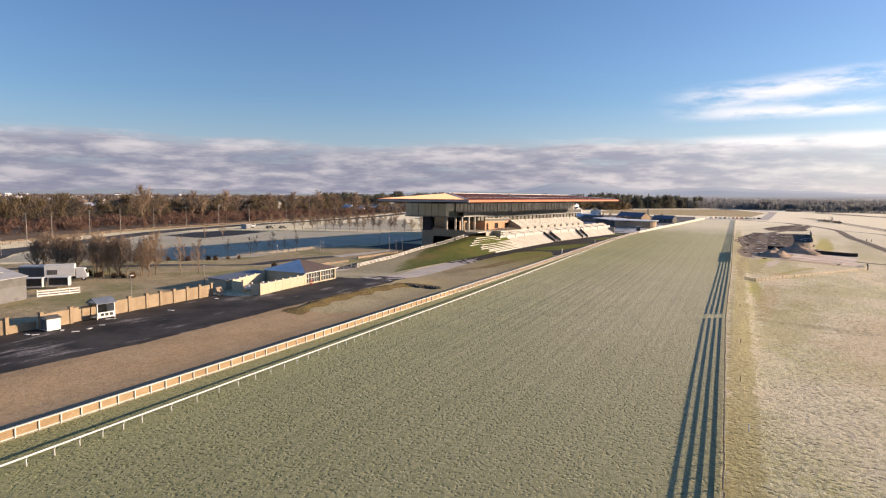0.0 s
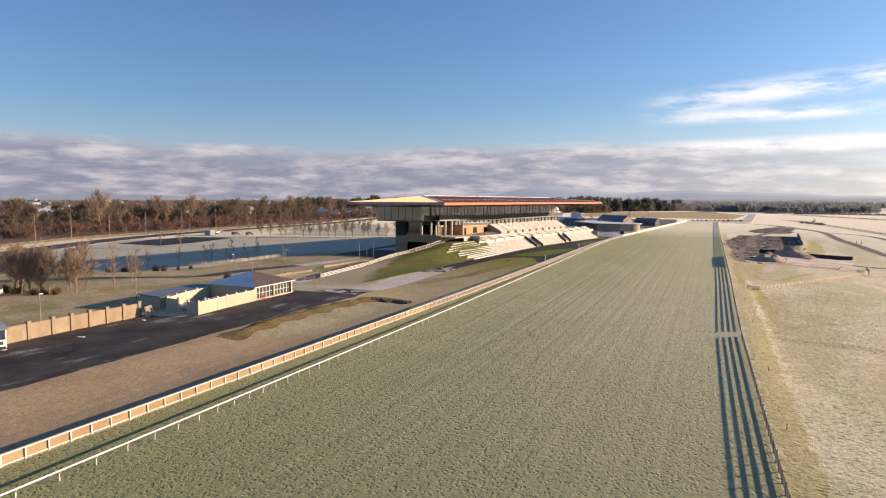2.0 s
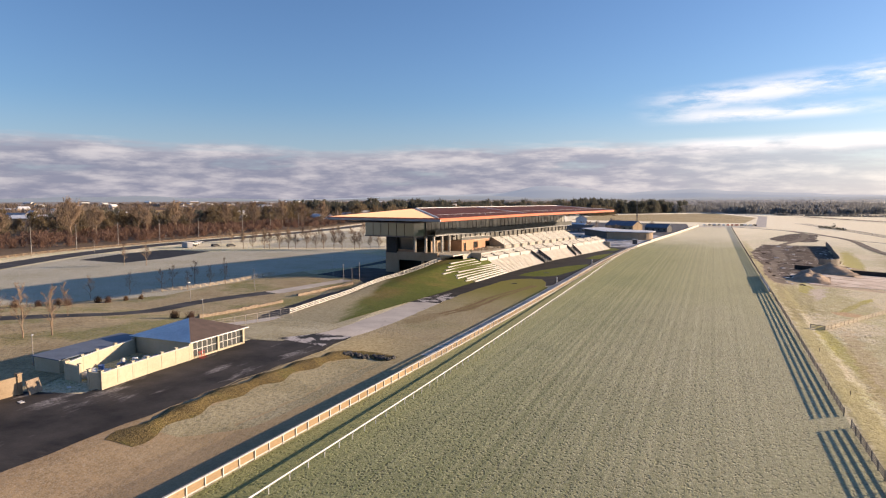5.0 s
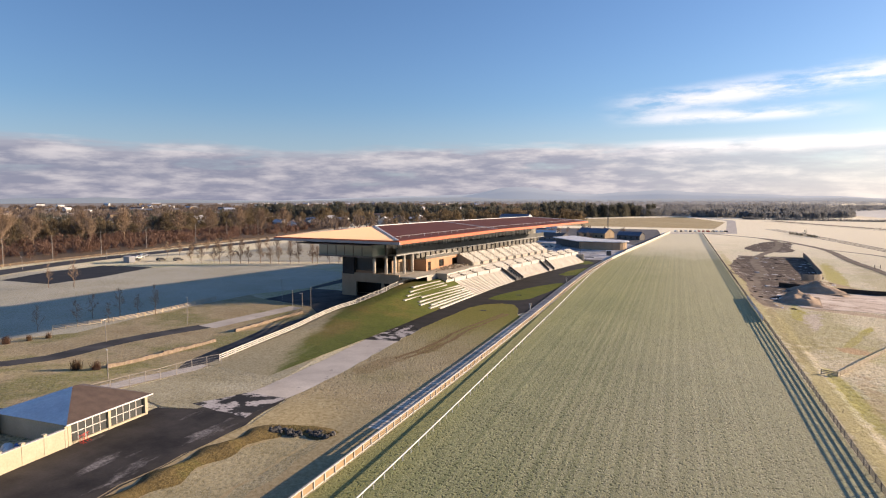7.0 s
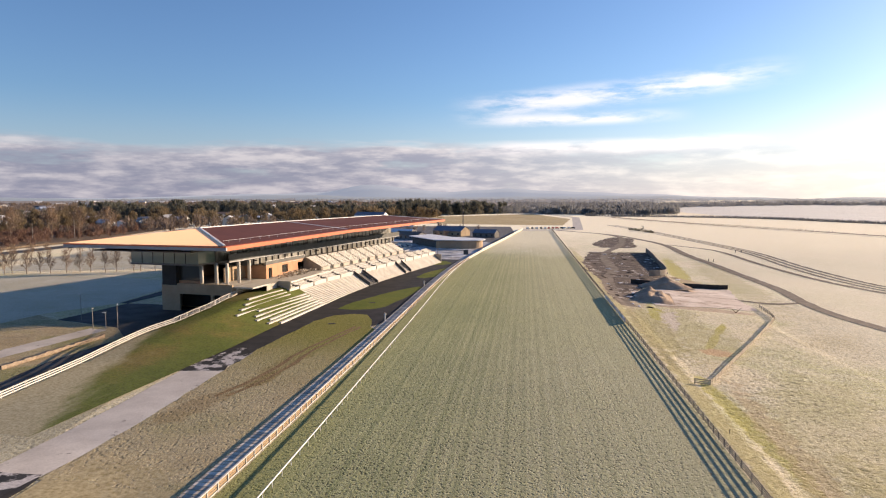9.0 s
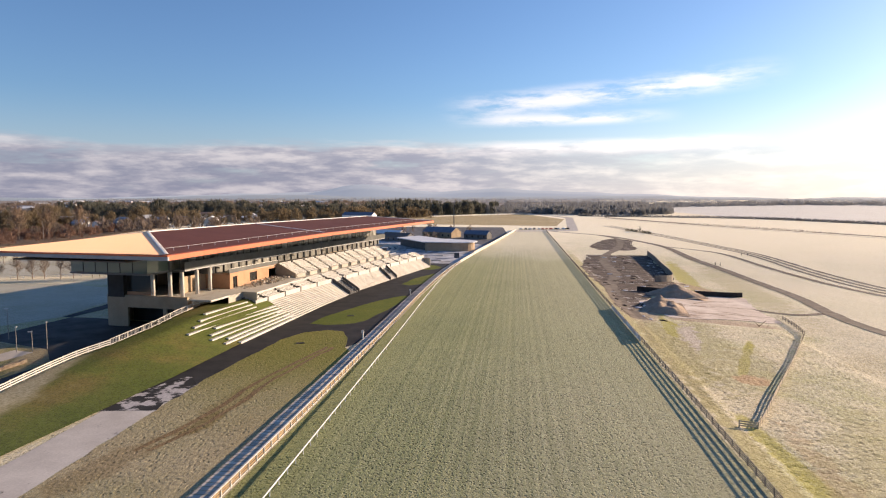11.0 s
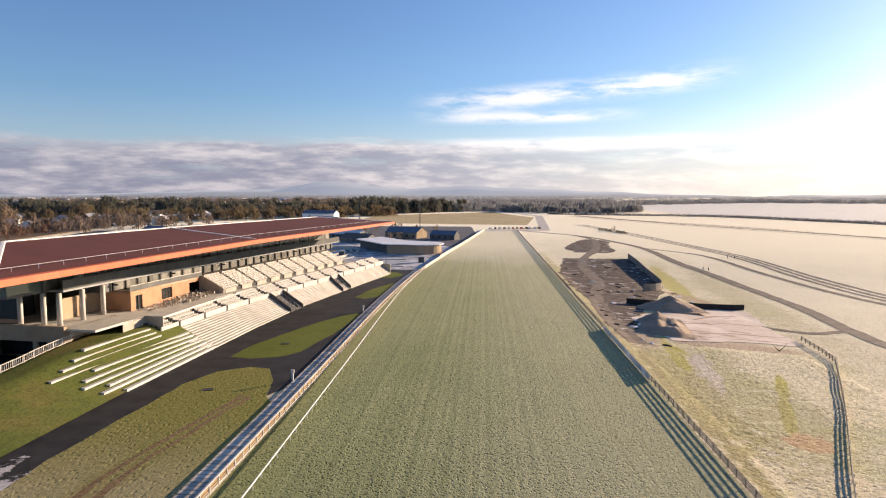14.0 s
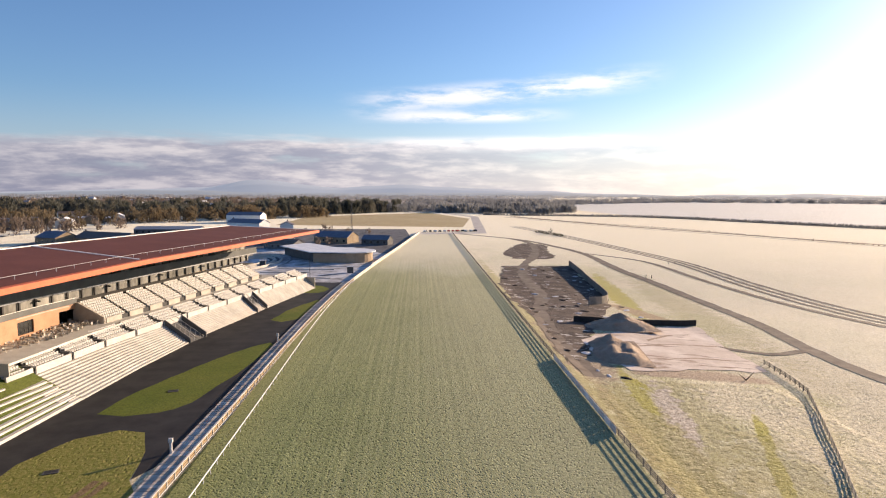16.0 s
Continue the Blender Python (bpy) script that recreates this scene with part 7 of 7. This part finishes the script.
def woodland(name, label, spots, mat, clumps, seed, shape, trunk=True, grain=0.15):
    """Far trees as one mass: each a trunk and a ragged crown of small clumps. spots: (x, y, height, radius)."""
    rg = random.Random(seed)
    verts, faces = [], []

    def tri(c, s):
        # an upright sliver: a spray of fine twigs
        i = len(verts)
        dx, dy, dz = rg.gauss(0, s), rg.gauss(0, s), abs(rg.gauss(0.9 * s, s)) + s
        wx, wy = rg.gauss(0, 0.45 * s), rg.gauss(0, 0.45 * s)
        verts.extend([(c[0] - wx, c[1] - wy, max(0.0, c[2] - dz)), (c[0] + dx + wx, c[1] + dy + wy, max(0.0, c[2] - 0.3 * dz)), (c[0] + 1.5 * dx, c[1] + 1.5 * dy, c[2] + dz)])
        faces.append((i, i + 1, i + 2))

    for x, y, h, r in spots:
        if trunk:
            i = len(verts)
            w = 0.02 * h
            verts.extend([(x - w, y, 0), (x + w, y, 0), (x + w * 0.4, y, h * 0.75), (x - w * 0.4, y, h * 0.75), (x, y - w, 0), (x, y + w, 0), (x, y + w * 0.4, h * 0.75), (x, y - w * 0.4, h * 0.75)])
            faces.extend([(i, i + 1, i + 2, i + 3), (i + 4, i + 5, i + 6, i + 7)])
        if shape == "round":
            # boughs: lumps spread through the crown, and a skirt of undergrowth
            lumps = []
            for _ in range(8):
                t, a = rg.uniform(0.3, 0.88), rg.uniform(0, 6.28)
                rr = r * math.sin(0.35 + t * 2.5) ** 0.7 * rg.uniform(0.2, 0.75)
                lumps.append((x + math.cos(a) * rr, y + math.sin(a) * rr, h * t, r * rg.uniform(0.3, 0.5)))
            for k in range(clumps):
                if k % 5 == 0:
                    a, q = rg.uniform(0, 6.28), r * rg.random() ** 0.5
                    c = (x + math.cos(a) * q, y + math.sin(a) * q, h * rg.uniform(0.02, 0.35))
                else:
                    lx, ly, lz, lr = lumps[k % 8]
                    d = Vector((rg.gauss(0, 1), rg.gauss(0, 1), rg.gauss(0, 1))).normalized() * lr * rg.random() ** 0.4
                    c = (lx + d.x, ly + d.y, min(h, lz + d.z))
                tri(c, grain * r)
        else:
            for k in range(clumps):
                t = rg.random()
                # tiers of boughs, broken and uneven
                rr = r * (1.1 - 0.85 * t * t) * (0.75 + 0.25 * math.sin(t * 31 + x)) * rg.uniform(0.5, 1.1)
                a, q = rg.uniform(0, 6.28), rg.random() ** 0.5
                tri((x + math.cos(a) * rr * q, y + math.sin(a) * rr * q, h * (0.03 + 0.95 * t)), grain * r)
    me = bpy.data.meshes.new(name)
    me.from_pydata(verts, [], faces)
    me.materials.append(mat)
    ob = new(name, me)
    return tagged(ob, label, "woodland", kind="stuff")


def scatter(poly_a, poly_b, n, h0, h1, rk, seed, depth=1.0):
    """n spots between two polylines."""
    rg = random.Random(seed)
    a, b = spline(poly_a, 20), spline(poly_b, 20)
    out = []
    for _ in range(n):
        u, v = rg.random(), rg.random() ** depth
        p, q = a[int(u * (len(a) - 1))], b[int(u * (len(b) - 1))]
        m = p + (q - p) * v
        k = 0.75 + 0.5 * (0.5 + 0.5 * noise.noise(Vector((m.x, m.y, 0)) * 0.012))
        h = rg.uniform(h0, h1) * k
        out.append((m.x + rg.uniform(-9, 9), m.y + rg.uniform(-9, 9), h, h * rk * rg.uniform(0.8, 1.25)))
    return out


woodland("thicket", "reddish brown leafless thicket beyond the road", scatter([(-276, 70), (-302, 200), (-308, 330), (-314, 470), (-345, 600)], [(-420, 20), (-400, 200), (-390, 350), (-400, 500), (-420, 640)], 1300, 2.5, 5.5, 0.55, 51), M_REED, 110, 1, "round", grain=0.11)
woodland("bare_wood", "rounded brown leafless trees of a shelter belt", scatter([(-380, 0), (-385, 200), (-385, 350), (-390, 500), (-410, 620)], [(-470, -60), (-470, 250), (-460, 450), (-470, 600), (-480, 700)], 210, 7, 19, 0.42, 52), M_OLIVEWOOD, 900, 2, "round", grain=0.05)
woodland("bare_wood", "brown leafless broadleaf woodland", scatter([(-480, -100), (-480, 250), (-470, 450), (-470, 620), (-480, 720)], [(-760, -160), (-720, 250), (-680, 500), (-620, 700), (-560, 820)], 330, 6, 10, 0.6, 62), M_BROWNWOOD, 300, 22, "round", grain=0.10)
woodland("bare_wood", "brown leafless woodland round the town", scatter([(-760, -300), (-720, 250), (-660, 640), (-520, 1000), (-300, 1120)], [(-2300, -400), (-2100, 800), (-1800, 1700), (-1200, 2300), (-300, 2500)], 2600, 4, 8.0, 1.4, 53, 1.3), M_BROWNWOOD, 70, 3, "round", grain=0.12)
woodland("conifer_belt", "dark evergreen belt behind the racecourse", scatter([(-520, 720), (-400, 830), (-270, 840), (-170, 900), (-45, 1050)], [(-700, 1000), (-480, 1020), (-330, 1040), (-180, 1080), (-40, 1180)], 520, 7, 21, 0.42, 54), M_PINE, 420, 4, "round", grain=0.09)
woodland("conifer_belt", "dark evergreens among brown trees", scatter([(-400, 150), (-430, 420), (-440, 600), (-470, 730)], [(-560, 150), (-560, 420), (-560, 600), (-620, 800)], 60, 9, 16, 0.40, 55), M_PINE, 420, 5, "round", grain=0.08)
woodland("bare_wood", "brown trees before the evergreen belt", scatter([(-340, 600), (-270, 700), (-200, 790), (-120, 880)], [(-470, 700), (-350, 800), (-220, 860), (-130, 920)], 170, 6, 15, 0.5, 56), M_OLIVEWOOD, 380, 6, "round", grain=0.08)
woodland("far_wood", "woodland across the plain, greyed for haze", scatter([(10, 1020), (90, 985), (160, 985), (215, 1120)], [(20, 1220), (100, 1180), (200, 1250), (280, 1400)], 300, 6, 11.5, 0.7, 57), M_MIDWOOD, 170, 7, "round", grain=0.13)
woodland("far_wood", "far woodland across the plain, greyed for haze", scatter([(-40, 1300), (150, 1450), (330, 1560), (560, 1800), (800, 1900), (1300, 1700), (2000, 1400)], [(-40, 2000), (200, 2100), (420, 2000), (640, 2100), (860, 2200), (1500, 2000), (2400, 1700)], 1000, 5, 10, 1.5, 58), M_FARWOOD, 110, 8, "round", grain=0.07)
woodland("far_wood", "woodland near the horizon in pale haze colours", scatter([(-1800, 2300), (-700, 2500), (200, 2400), (900, 2500), (2400, 2000)], [(-2300, 3600), (-700, 4000), (300, 4000), (1300, 3900), (3200, 3000)], 1500, 5, 10, 3.0, 59, 1.5), M_HAZEWOOD, 90, 9, "round", grain=0.04)
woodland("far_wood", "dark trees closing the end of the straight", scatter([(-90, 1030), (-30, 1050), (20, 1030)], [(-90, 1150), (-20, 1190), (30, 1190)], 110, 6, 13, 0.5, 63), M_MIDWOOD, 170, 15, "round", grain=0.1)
woodland("hedgerow", "low dark hedge across the far fields", [(p.x, p.y, rng.uniform(2.2, 2.8), rng.uniform(1.8, 2.2)) for p in spline([(60, 960), (92, 934), (244, 880), (312, 764), (372, 640), (470, 520), (700, 420)], 2.2)], M_MIDWOOD, 46, 10, "round", False, 0.2)
woodland("hedgerow", "thin line of brush across the field", [(p.x, p.y, rng.uniform(0.5, 1.1), rng.uniform(0.8, 1.3)) for p in spline([(86, 890), (130, 760), (182, 648), (242, 475), (330, 330)], 3.0)], M_BROWNWOOD, 14, 11, "round", False, 0.2)
woodland("gorse_clump", "dark gorse bushes on open grass", [(62 + 1.1 * k, 598 - 4.2 * k, 1.6 if k != 5 else 5.0, 1.8) for k in range(10)], M_PINE, 60, 12, "round", False)
woodland("garden_trees", "brown shrubs between the stable buildings", scatter([(-120, 470), (-60, 470)], [(-100, 640), (-40, 620)], 22, 2.5, 5.0, 0.5, 60), M_BROWNWOOD, 70, 13, "round")
woodland("town_trees", "leafless trees between the houses", scatter([(-330, 480), (-300, 560), (-250, 640)], [(-400, 520), (-380, 620), (-300, 760)], 60, 6, 11, 0.45, 61), M_BROWNWOOD, 100, 14, "round")


# ---- buildings beyond ----
def house(x, y, w, d, h, roof, turn, wall_mat, roof_mat, label, windows=True, chimney=True, category="house", name="house"):
    root = thing(name, label, category, m=pose(x, y, 0, 0, 0, turn))
    P(root, "wall", wall_mat, (-w / 2, w / 2, -d / 2, d / 2, 0, h))
    bm = bmesh.new()
    gable(bm, -w / 2, w / 2, -d / 2, d / 2, h, roof, 0.3)
    part("roof", bm, roof_mat, root)
    for s in (-1, 1):
        bm = bmesh.new()
        bm.faces.new([bm.verts.new(p) for p in ((-w / 2, s * (d / 2 - 0.01), h), (w / 2, s * (d / 2 - 0.01), h), (0, s * (d / 2 - 0.01), h + roof - 0.1))])
        part("gable", bm, wall_mat, root)
    if windows:
        n = max(2, int(d / 4))
        for i in range(n):
            yy = -d / 2 + d * (i + 0.5) / n
            for s in (-1, 1):
                P(root, "window", M_DARKGLASS, (s * w / 2 - 0.03, s * w / 2 + 0.03, yy - 0.6, yy + 0.6, 1.0, 2.2))
    if chimney:
        P(root, "chimney", M_DARKGREY, (-0.4, 0.4, d / 2 - 1.2, d / 2 - 0.5, h + roof - 0.6, h + roof + 0.8))
    return root


def slab_on(root, name, pts, z0, z1, mat, label=""):
    """An upright prism on the outline pts."""
    bm = bmesh.new()
    lo = [bm.verts.new((x, y, z0)) for x, y in pts]
    hi = [bm.verts.new((x, y, z1)) for x, y in pts]
    for i in range(len(pts)):
        j = (i + 1) % len(pts)
        bm.faces.new((lo[i], lo[j], hi[j], hi[i]))
    bm.faces.new(hi)
    bm.faces.new(lo[::-1])
    return part(name, bm, mat, root, label)


root = thing("weigh_room", "low building with rounded tan end and thin pale flat roof", "building")
arc = [(-53.0 + 7.6 * math.sin(a), 410.6 - 8.3 * math.cos(a)) for a in [radians(8 + 15 * k) for k in range(11)]]
slab_on(root, "wall", [(-70, 404.6), (-56, 402.4)] + arc + [(-66, 424)], 0, 4.2, M_SANDDARK, "tan curved wall")
slab_on(root, "glazed_wing", [(-88, 433.5), (-70.2, 408), (-66.2, 423.8), (-80, 448)], 0, 3.9, M_DARKGREY, "dark glazed wing")
slab_on(root, "roof", [(-90, 434), (-71, 403.2), (-56, 401.2)] + [(-53.0 + 9.0 * math.sin(a), 410.6 - 9.7 * math.cos(a)) for a in [radians(8 + 15 * k) for k in range(11)]] + [(-64, 427), (-80, 451)], 4.22, 4.62, M_SNOWROOF, "thin pale flat roof")
slab_on(root, "roof_edge", [(-90.1, 433.9), (-71.1, 403.0), (-55.9, 401.0), (-56, 401.3), (-71, 403.3), (-89.9, 434.1)], 4.05, 4.21, M_DARK)
house(-74, 510, 14, 22, 3.6, 3.2, 68, M_PLASTER, M_BLUEROOF, "single storey house with blue slate roof")
house(-49, 496, 8, 16, 3.0, 2.4, 70, M_DARKGREY, M_BLUEROOF, "long low stable with blue grey roof", chimney=False, category="stable", name="stable")
house(-96, 470, 9, 20, 3.0, 2.2, 60, M_GREY, M_SLATE, "dark low stable block", chimney=False, category="stable", name="stable")
house(-110, 500, 9, 26, 3.0, 2.2, 64, M_GREY, M_SNOWROOF, "low block with frosted roof", chimney=False, category="stable", name="stable")
house(-160, 640, 12, 34, 5.0, 3.0, 60, M_WHITE, M_BLUEROOF, "white rendered building with blue grey roof")
house(-190, 745, 14, 34, 7.0, 3.0, 80, M_WHITE, M_BLUEROOF, "two storey white building with blue grey roof")
house(-128, 632, 10, 20, 4.0, 2.5, 10, M_WHITE, M_SLATE, "white gabled house with slate roof")
house(-231, 503, 14, 18, 3.6, 3.4, 62, M_PLASTER, M_BLUEROOF, "hipped house with bright blue slate roof")
house(-200, 498, 14, 40, 3.4, 3.4, 62, M_PLASTER, M_SLATE, "long house with dark slate roof")
house(-330, 752, 16, 44, 3.6, 1.5, 92, M_DARKGREY, M_SNOWROOF, "long shed with frosted roof", chimney=False, category="shed", name="long_shed")
house(-200, 586, 14, 44, 3.4, 1.8, 94, M_DARKGREY, M_GREYROOF, "long shed with grey roof", chimney=False, category="shed", name="long_shed")
house(-400, 690, 18, 50, 4.0, 2.0, 95, M_WHITE, M_GREYROOF, "long white shed with grey roof", chimney=False, category="shed", name="long_shed")
house(-360, 560, 9, 14, 4.5, 3.0, 30, M_WHITE, M_SLATE, "white gabled house among trees")
house(-395, 590, 8, 16, 4.0, 3.0, 70, M_WHITE, M_SNOWROOF, "white house with frosted roof")
rg = random.Random(77)
for k in range(110):
    a, r = radians(rg.uniform(-62, -14)), 700 + 2300 * rg.random() ** 1.4
    x, y = r * math.sin(a) - 20, r * math.cos(a)
    house(x, y, rg.uniform(8, 14), rg.uniform(12, 34), rg.uniform(4, 7), rg.uniform(2, 3.5), rg.uniform(0, 180), rg.choice((M_WHITE, M_WHITECONC, M_PLASTER)), rg.choice((M_SNOWROOF, M_SLATE, M_SNOWROOF, M_GREYROOF)), "far house with pale walls in the town", windows=False)
for x, y, t in ((-246, 266, 70),):
    root = thing("site_cabin", "white site cabin on the car park", "cabin", "site cabins", m=pose(x, y, 0, 0, 0, t))
    P(root, "body", M_GREYROOF, (-1.3, 1.3, -3, 3, 0.15, 2.6))
    P(root, "roof", M_PALEMETAL, (-1.4, 1.4, -3.1, 3.1, 2.6, 2.72))
    P(root, "window", M_DARKGLASS, (1.28, 1.33, -1.5, 0.2, 1.1, 2.0))
    P(root, "skid", M_DARK, (-1.0, -0.8, -3, 3, 0, 0.15), (0.8, 1.0, -3, 3, 0, 0.15))


def car(x, y, t, paint, label):
    root = thing("parked_car", label, "car", "parked cars", m=pose(x, y, 0.0, 0, 0, t))
    bm = bmesh.new()
    prof = [(-2.1, 0.35), (2.1, 0.35), (2.15, 0.75), (1.1, 0.95), (0.5, 1.42), (-1.3, 1.45), (-2.0, 0.95)]
    a = [bm.verts.new((px_, -0.85, pz)) for px_, pz in prof]
    b = [bm.verts.new((px_, 0.85, pz)) for px_, pz in prof]
    for i in range(len(prof)):
        bm.faces.new((a[i], a[(i + 1) % len(prof)], b[(i + 1) % len(prof)], b[i]))
    bm.faces.new(a)
    bm.faces.new(b[::-1])
    part("body", bm, paint, root)
    P(root, "side_window", M_DARKGLASS, (-1.3, 0.5, -0.87, 0.87, 0.98, 1.36))
    for wx in (-1.3, 1.3):
        for wy in (-0.9, 0.72):
            bm = bmesh.new()
            bmtube(bm, (wx, wy, 0.32), (wx, wy + 0.18, 0.32), 0.32, n=12)
            part("wheel", bm, M_TYRE, root)


for k in range(12):
    car(-20 + 3.4 * k + rg.uniform(-0.5, 0.5), 604 + 0.8 * k, rg.uniform(60, 110), rg.choice((M_DARK, M_DARKGREY, M_WHITE, M_RED)), "small car parked at the end of the track")
for x, y in ((-238, 276), (-231, 279), (-248, 271), (-256, 281), (-262, 290)):
    car(x, y, rg.uniform(60, 100), rg.choice((M_DARK, M_WHITE, M_DARKGREY)), "small car parked by the perimeter road")
for x, y in ((-50.8, 371), (-88, 392)):
    root = thing("booth", "small dark booth on the plaza", "booth", "booths on the plaza", m=pose(x, y, 0, 0, 0, 8))
    P(root, "body", M_DARKGREY, (-1.1, 1.1, -1.1, 1.1, 0, 2.3))
    P(root, "roof", M_PALEMETAL, (-1.3, 1.3, -1.3, 1.3, 2.3, 2.45))
# curved walls and steps of the parade ring on the plaza
for k, (r, w, h, mt) in enumerate(((8.0, 0.4, 0.9, M_TRACKWALL), (10.0, 1.2, 0.2, M_DARKGREY), (11.6, 0.5, 0.7, M_TRACKWALL), (13.2, 1.0, 0.25, M_DARKGREY), (15.0, 0.5, 0.9, M_TRACKWALL), (19.0, 0.8, 0.4, M_GREYROOF))):
    bm = bmesh.new()
    rail(bm, [Vector((-97 + r * 0.85 * math.cos(a), 404 + r * 1.9 * math.sin(a), 0)) for a in [radians(8 * i) for i in range(46)]], w, 0, h)
    solid("ring_wall", bm, mt, "curved low wall of the parade ring", "wall", "parade ring walls")
for x0, y0, x1, y1 in ((-84, 372, -66, 372), (-80, 383, -58, 380), (-76, 394, -52, 390), (-72, 360, -56, 356)):
    bm = bmesh.new()
    rail(bm, [Vector((x0, y0, 0)), Vector((x1, y1, 0))], 0.4, 0, 0.25)
    solid("plaza_kerb", bm, M_TRACKWALL, "low white kerb across the plaza", "kerb", "kerbs on the plaza")
pole = thing("flag_pole", "slim dark flag pole on the plaza", "pole", m=pose(-60.0, 338.5, 0))
bm = bmesh.new()
bmtube(bm, (0, 0, 0), (0, 0, 9.0), 0.09, 0.05, n=8)
part("pole", bm, M_DARK, pole)
mast = thing("floodlight_mast", "tall lattice mast by the stables", "mast", m=pose(-77, 623, 0))
bm = bmesh.new()
for sx, sy in ((-0.5, -0.5), (0.5, -0.5), (0.5, 0.5), (-0.5, 0.5)):
    bmtube(bm, (sx, sy, 0), (sx * 0.5, sy * 0.5, 22), 0.12, n=4)
for k in range(10):
    bmtube(bm, (-0.5, -0.5, 2.2 * k), (0.5, 0.5, 2.2 * k + 2), 0.07, n=3)
    bmtube(bm, (0.5, -0.5, 2.2 * k), (-0.5, 0.5, 2.2 * k + 2), 0.07, n=3)
part("lattice", bm, M_DARKGREY, mast)

# ---- terrace furniture in front of the sandstone wall ----
bm = bmesh.new()
bmtube(bm, (0, 0, 0.72), (0, 0, 0.76), 0.5, n=14)
top_me = mesh("tabletop", bm, M_CONC)
bm = bmesh.new()
bmtube(bm, (0, 0, 0.0), (0, 0, 0.72), 0.05, n=6)
bmtube(bm, (0, 0, 0.0), (0, 0, 0.03), 0.25, n=10)
leg_me = mesh("leg", bm, M_CONC)
bm = bmesh.new()
bmbox(bm, -0.22, 0.22, -0.22, 0.22, 0.43, 0.47)
seat_me = mesh("seat", bm, M_CONC)
bm = bmesh.new()
bmbox(bm, -0.22, 0.22, 0.19, 0.23, 0.47, 0.9)
back_me = mesh("backrest", bm, M_CONC)
bm = bmesh.new()
bmbox(bm, -0.02, 0.02, -0.02, 0.02, 0, 0.43)
legs_me = mesh("leg", bm, M_CONC)
table = thing("terrace_table", "round cream table on the terrace", "table", "tables on the terrace")
part("tabletop", top_me, None, table)
part("leg", leg_me, None, table)
chair = thing("terrace_chair", "cream plastic chair on the terrace", "chair", "chairs on the terrace")
for nm, me in (("seat", seat_me), ("backrest", back_me)):
    part(nm, me, None, chair)
for sx in (-0.2, 0.2):
    for sy in (-0.2, 0.2):
        part("leg", legs_me, None, chair).matrix_world = pose(sx, sy, 0)
spots = [(-13 + 2.3 * (k % 3) + rng.uniform(-0.4, 0.4), 38.5 + 1.5 * (k // 3) + rng.uniform(-0.4, 0.4)) for k in range(48)] + [(-12.5 - 2.4 * (k % 3), 27 + 2.4 * (k // 3) + rng.uniform(-0.4, 0.4)) for k in range(9)]
first = True
for x, s in spots:
    if 57 < s:
        x = min(x, -9.6)
    p = W(x, s, 5.3)
    m = pose(*p, 0, 0, rng.uniform(0, 360))
    if first:
        table.matrix_world = m
    else:
        copy_thing(table, m)
    for k in range(3):
        a = k * 2.1 + rng.uniform(0, 1)
        c = pose(p[0] + 0.85 * math.cos(a), p[1] + 0.85 * math.sin(a), 5.3, 0, 0, math.degrees(a) - 90 + rng.uniform(-20, 20))
        if first and k == 0:
            chair.matrix_world = c
            first = False
        else:
            copy_thing(chair, c)

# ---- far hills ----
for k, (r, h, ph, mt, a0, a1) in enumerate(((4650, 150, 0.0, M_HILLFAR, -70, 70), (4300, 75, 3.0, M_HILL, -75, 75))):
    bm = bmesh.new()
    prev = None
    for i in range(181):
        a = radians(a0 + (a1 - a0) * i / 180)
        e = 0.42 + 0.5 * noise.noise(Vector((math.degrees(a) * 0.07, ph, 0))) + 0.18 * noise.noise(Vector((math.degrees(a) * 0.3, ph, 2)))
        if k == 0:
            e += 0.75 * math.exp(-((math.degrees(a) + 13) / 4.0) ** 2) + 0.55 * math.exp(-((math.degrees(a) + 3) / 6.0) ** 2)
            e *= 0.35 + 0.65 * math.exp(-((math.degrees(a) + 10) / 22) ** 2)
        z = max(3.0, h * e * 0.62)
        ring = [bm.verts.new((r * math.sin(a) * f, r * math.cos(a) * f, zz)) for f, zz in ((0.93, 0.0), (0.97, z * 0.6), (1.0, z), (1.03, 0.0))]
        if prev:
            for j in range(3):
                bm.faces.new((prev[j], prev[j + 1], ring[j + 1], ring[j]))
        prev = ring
    solid("backdrop_hills", bm, mt, "hills on the horizon, glowing pale blue for haze", "hills", kind="structure", smooth=True)
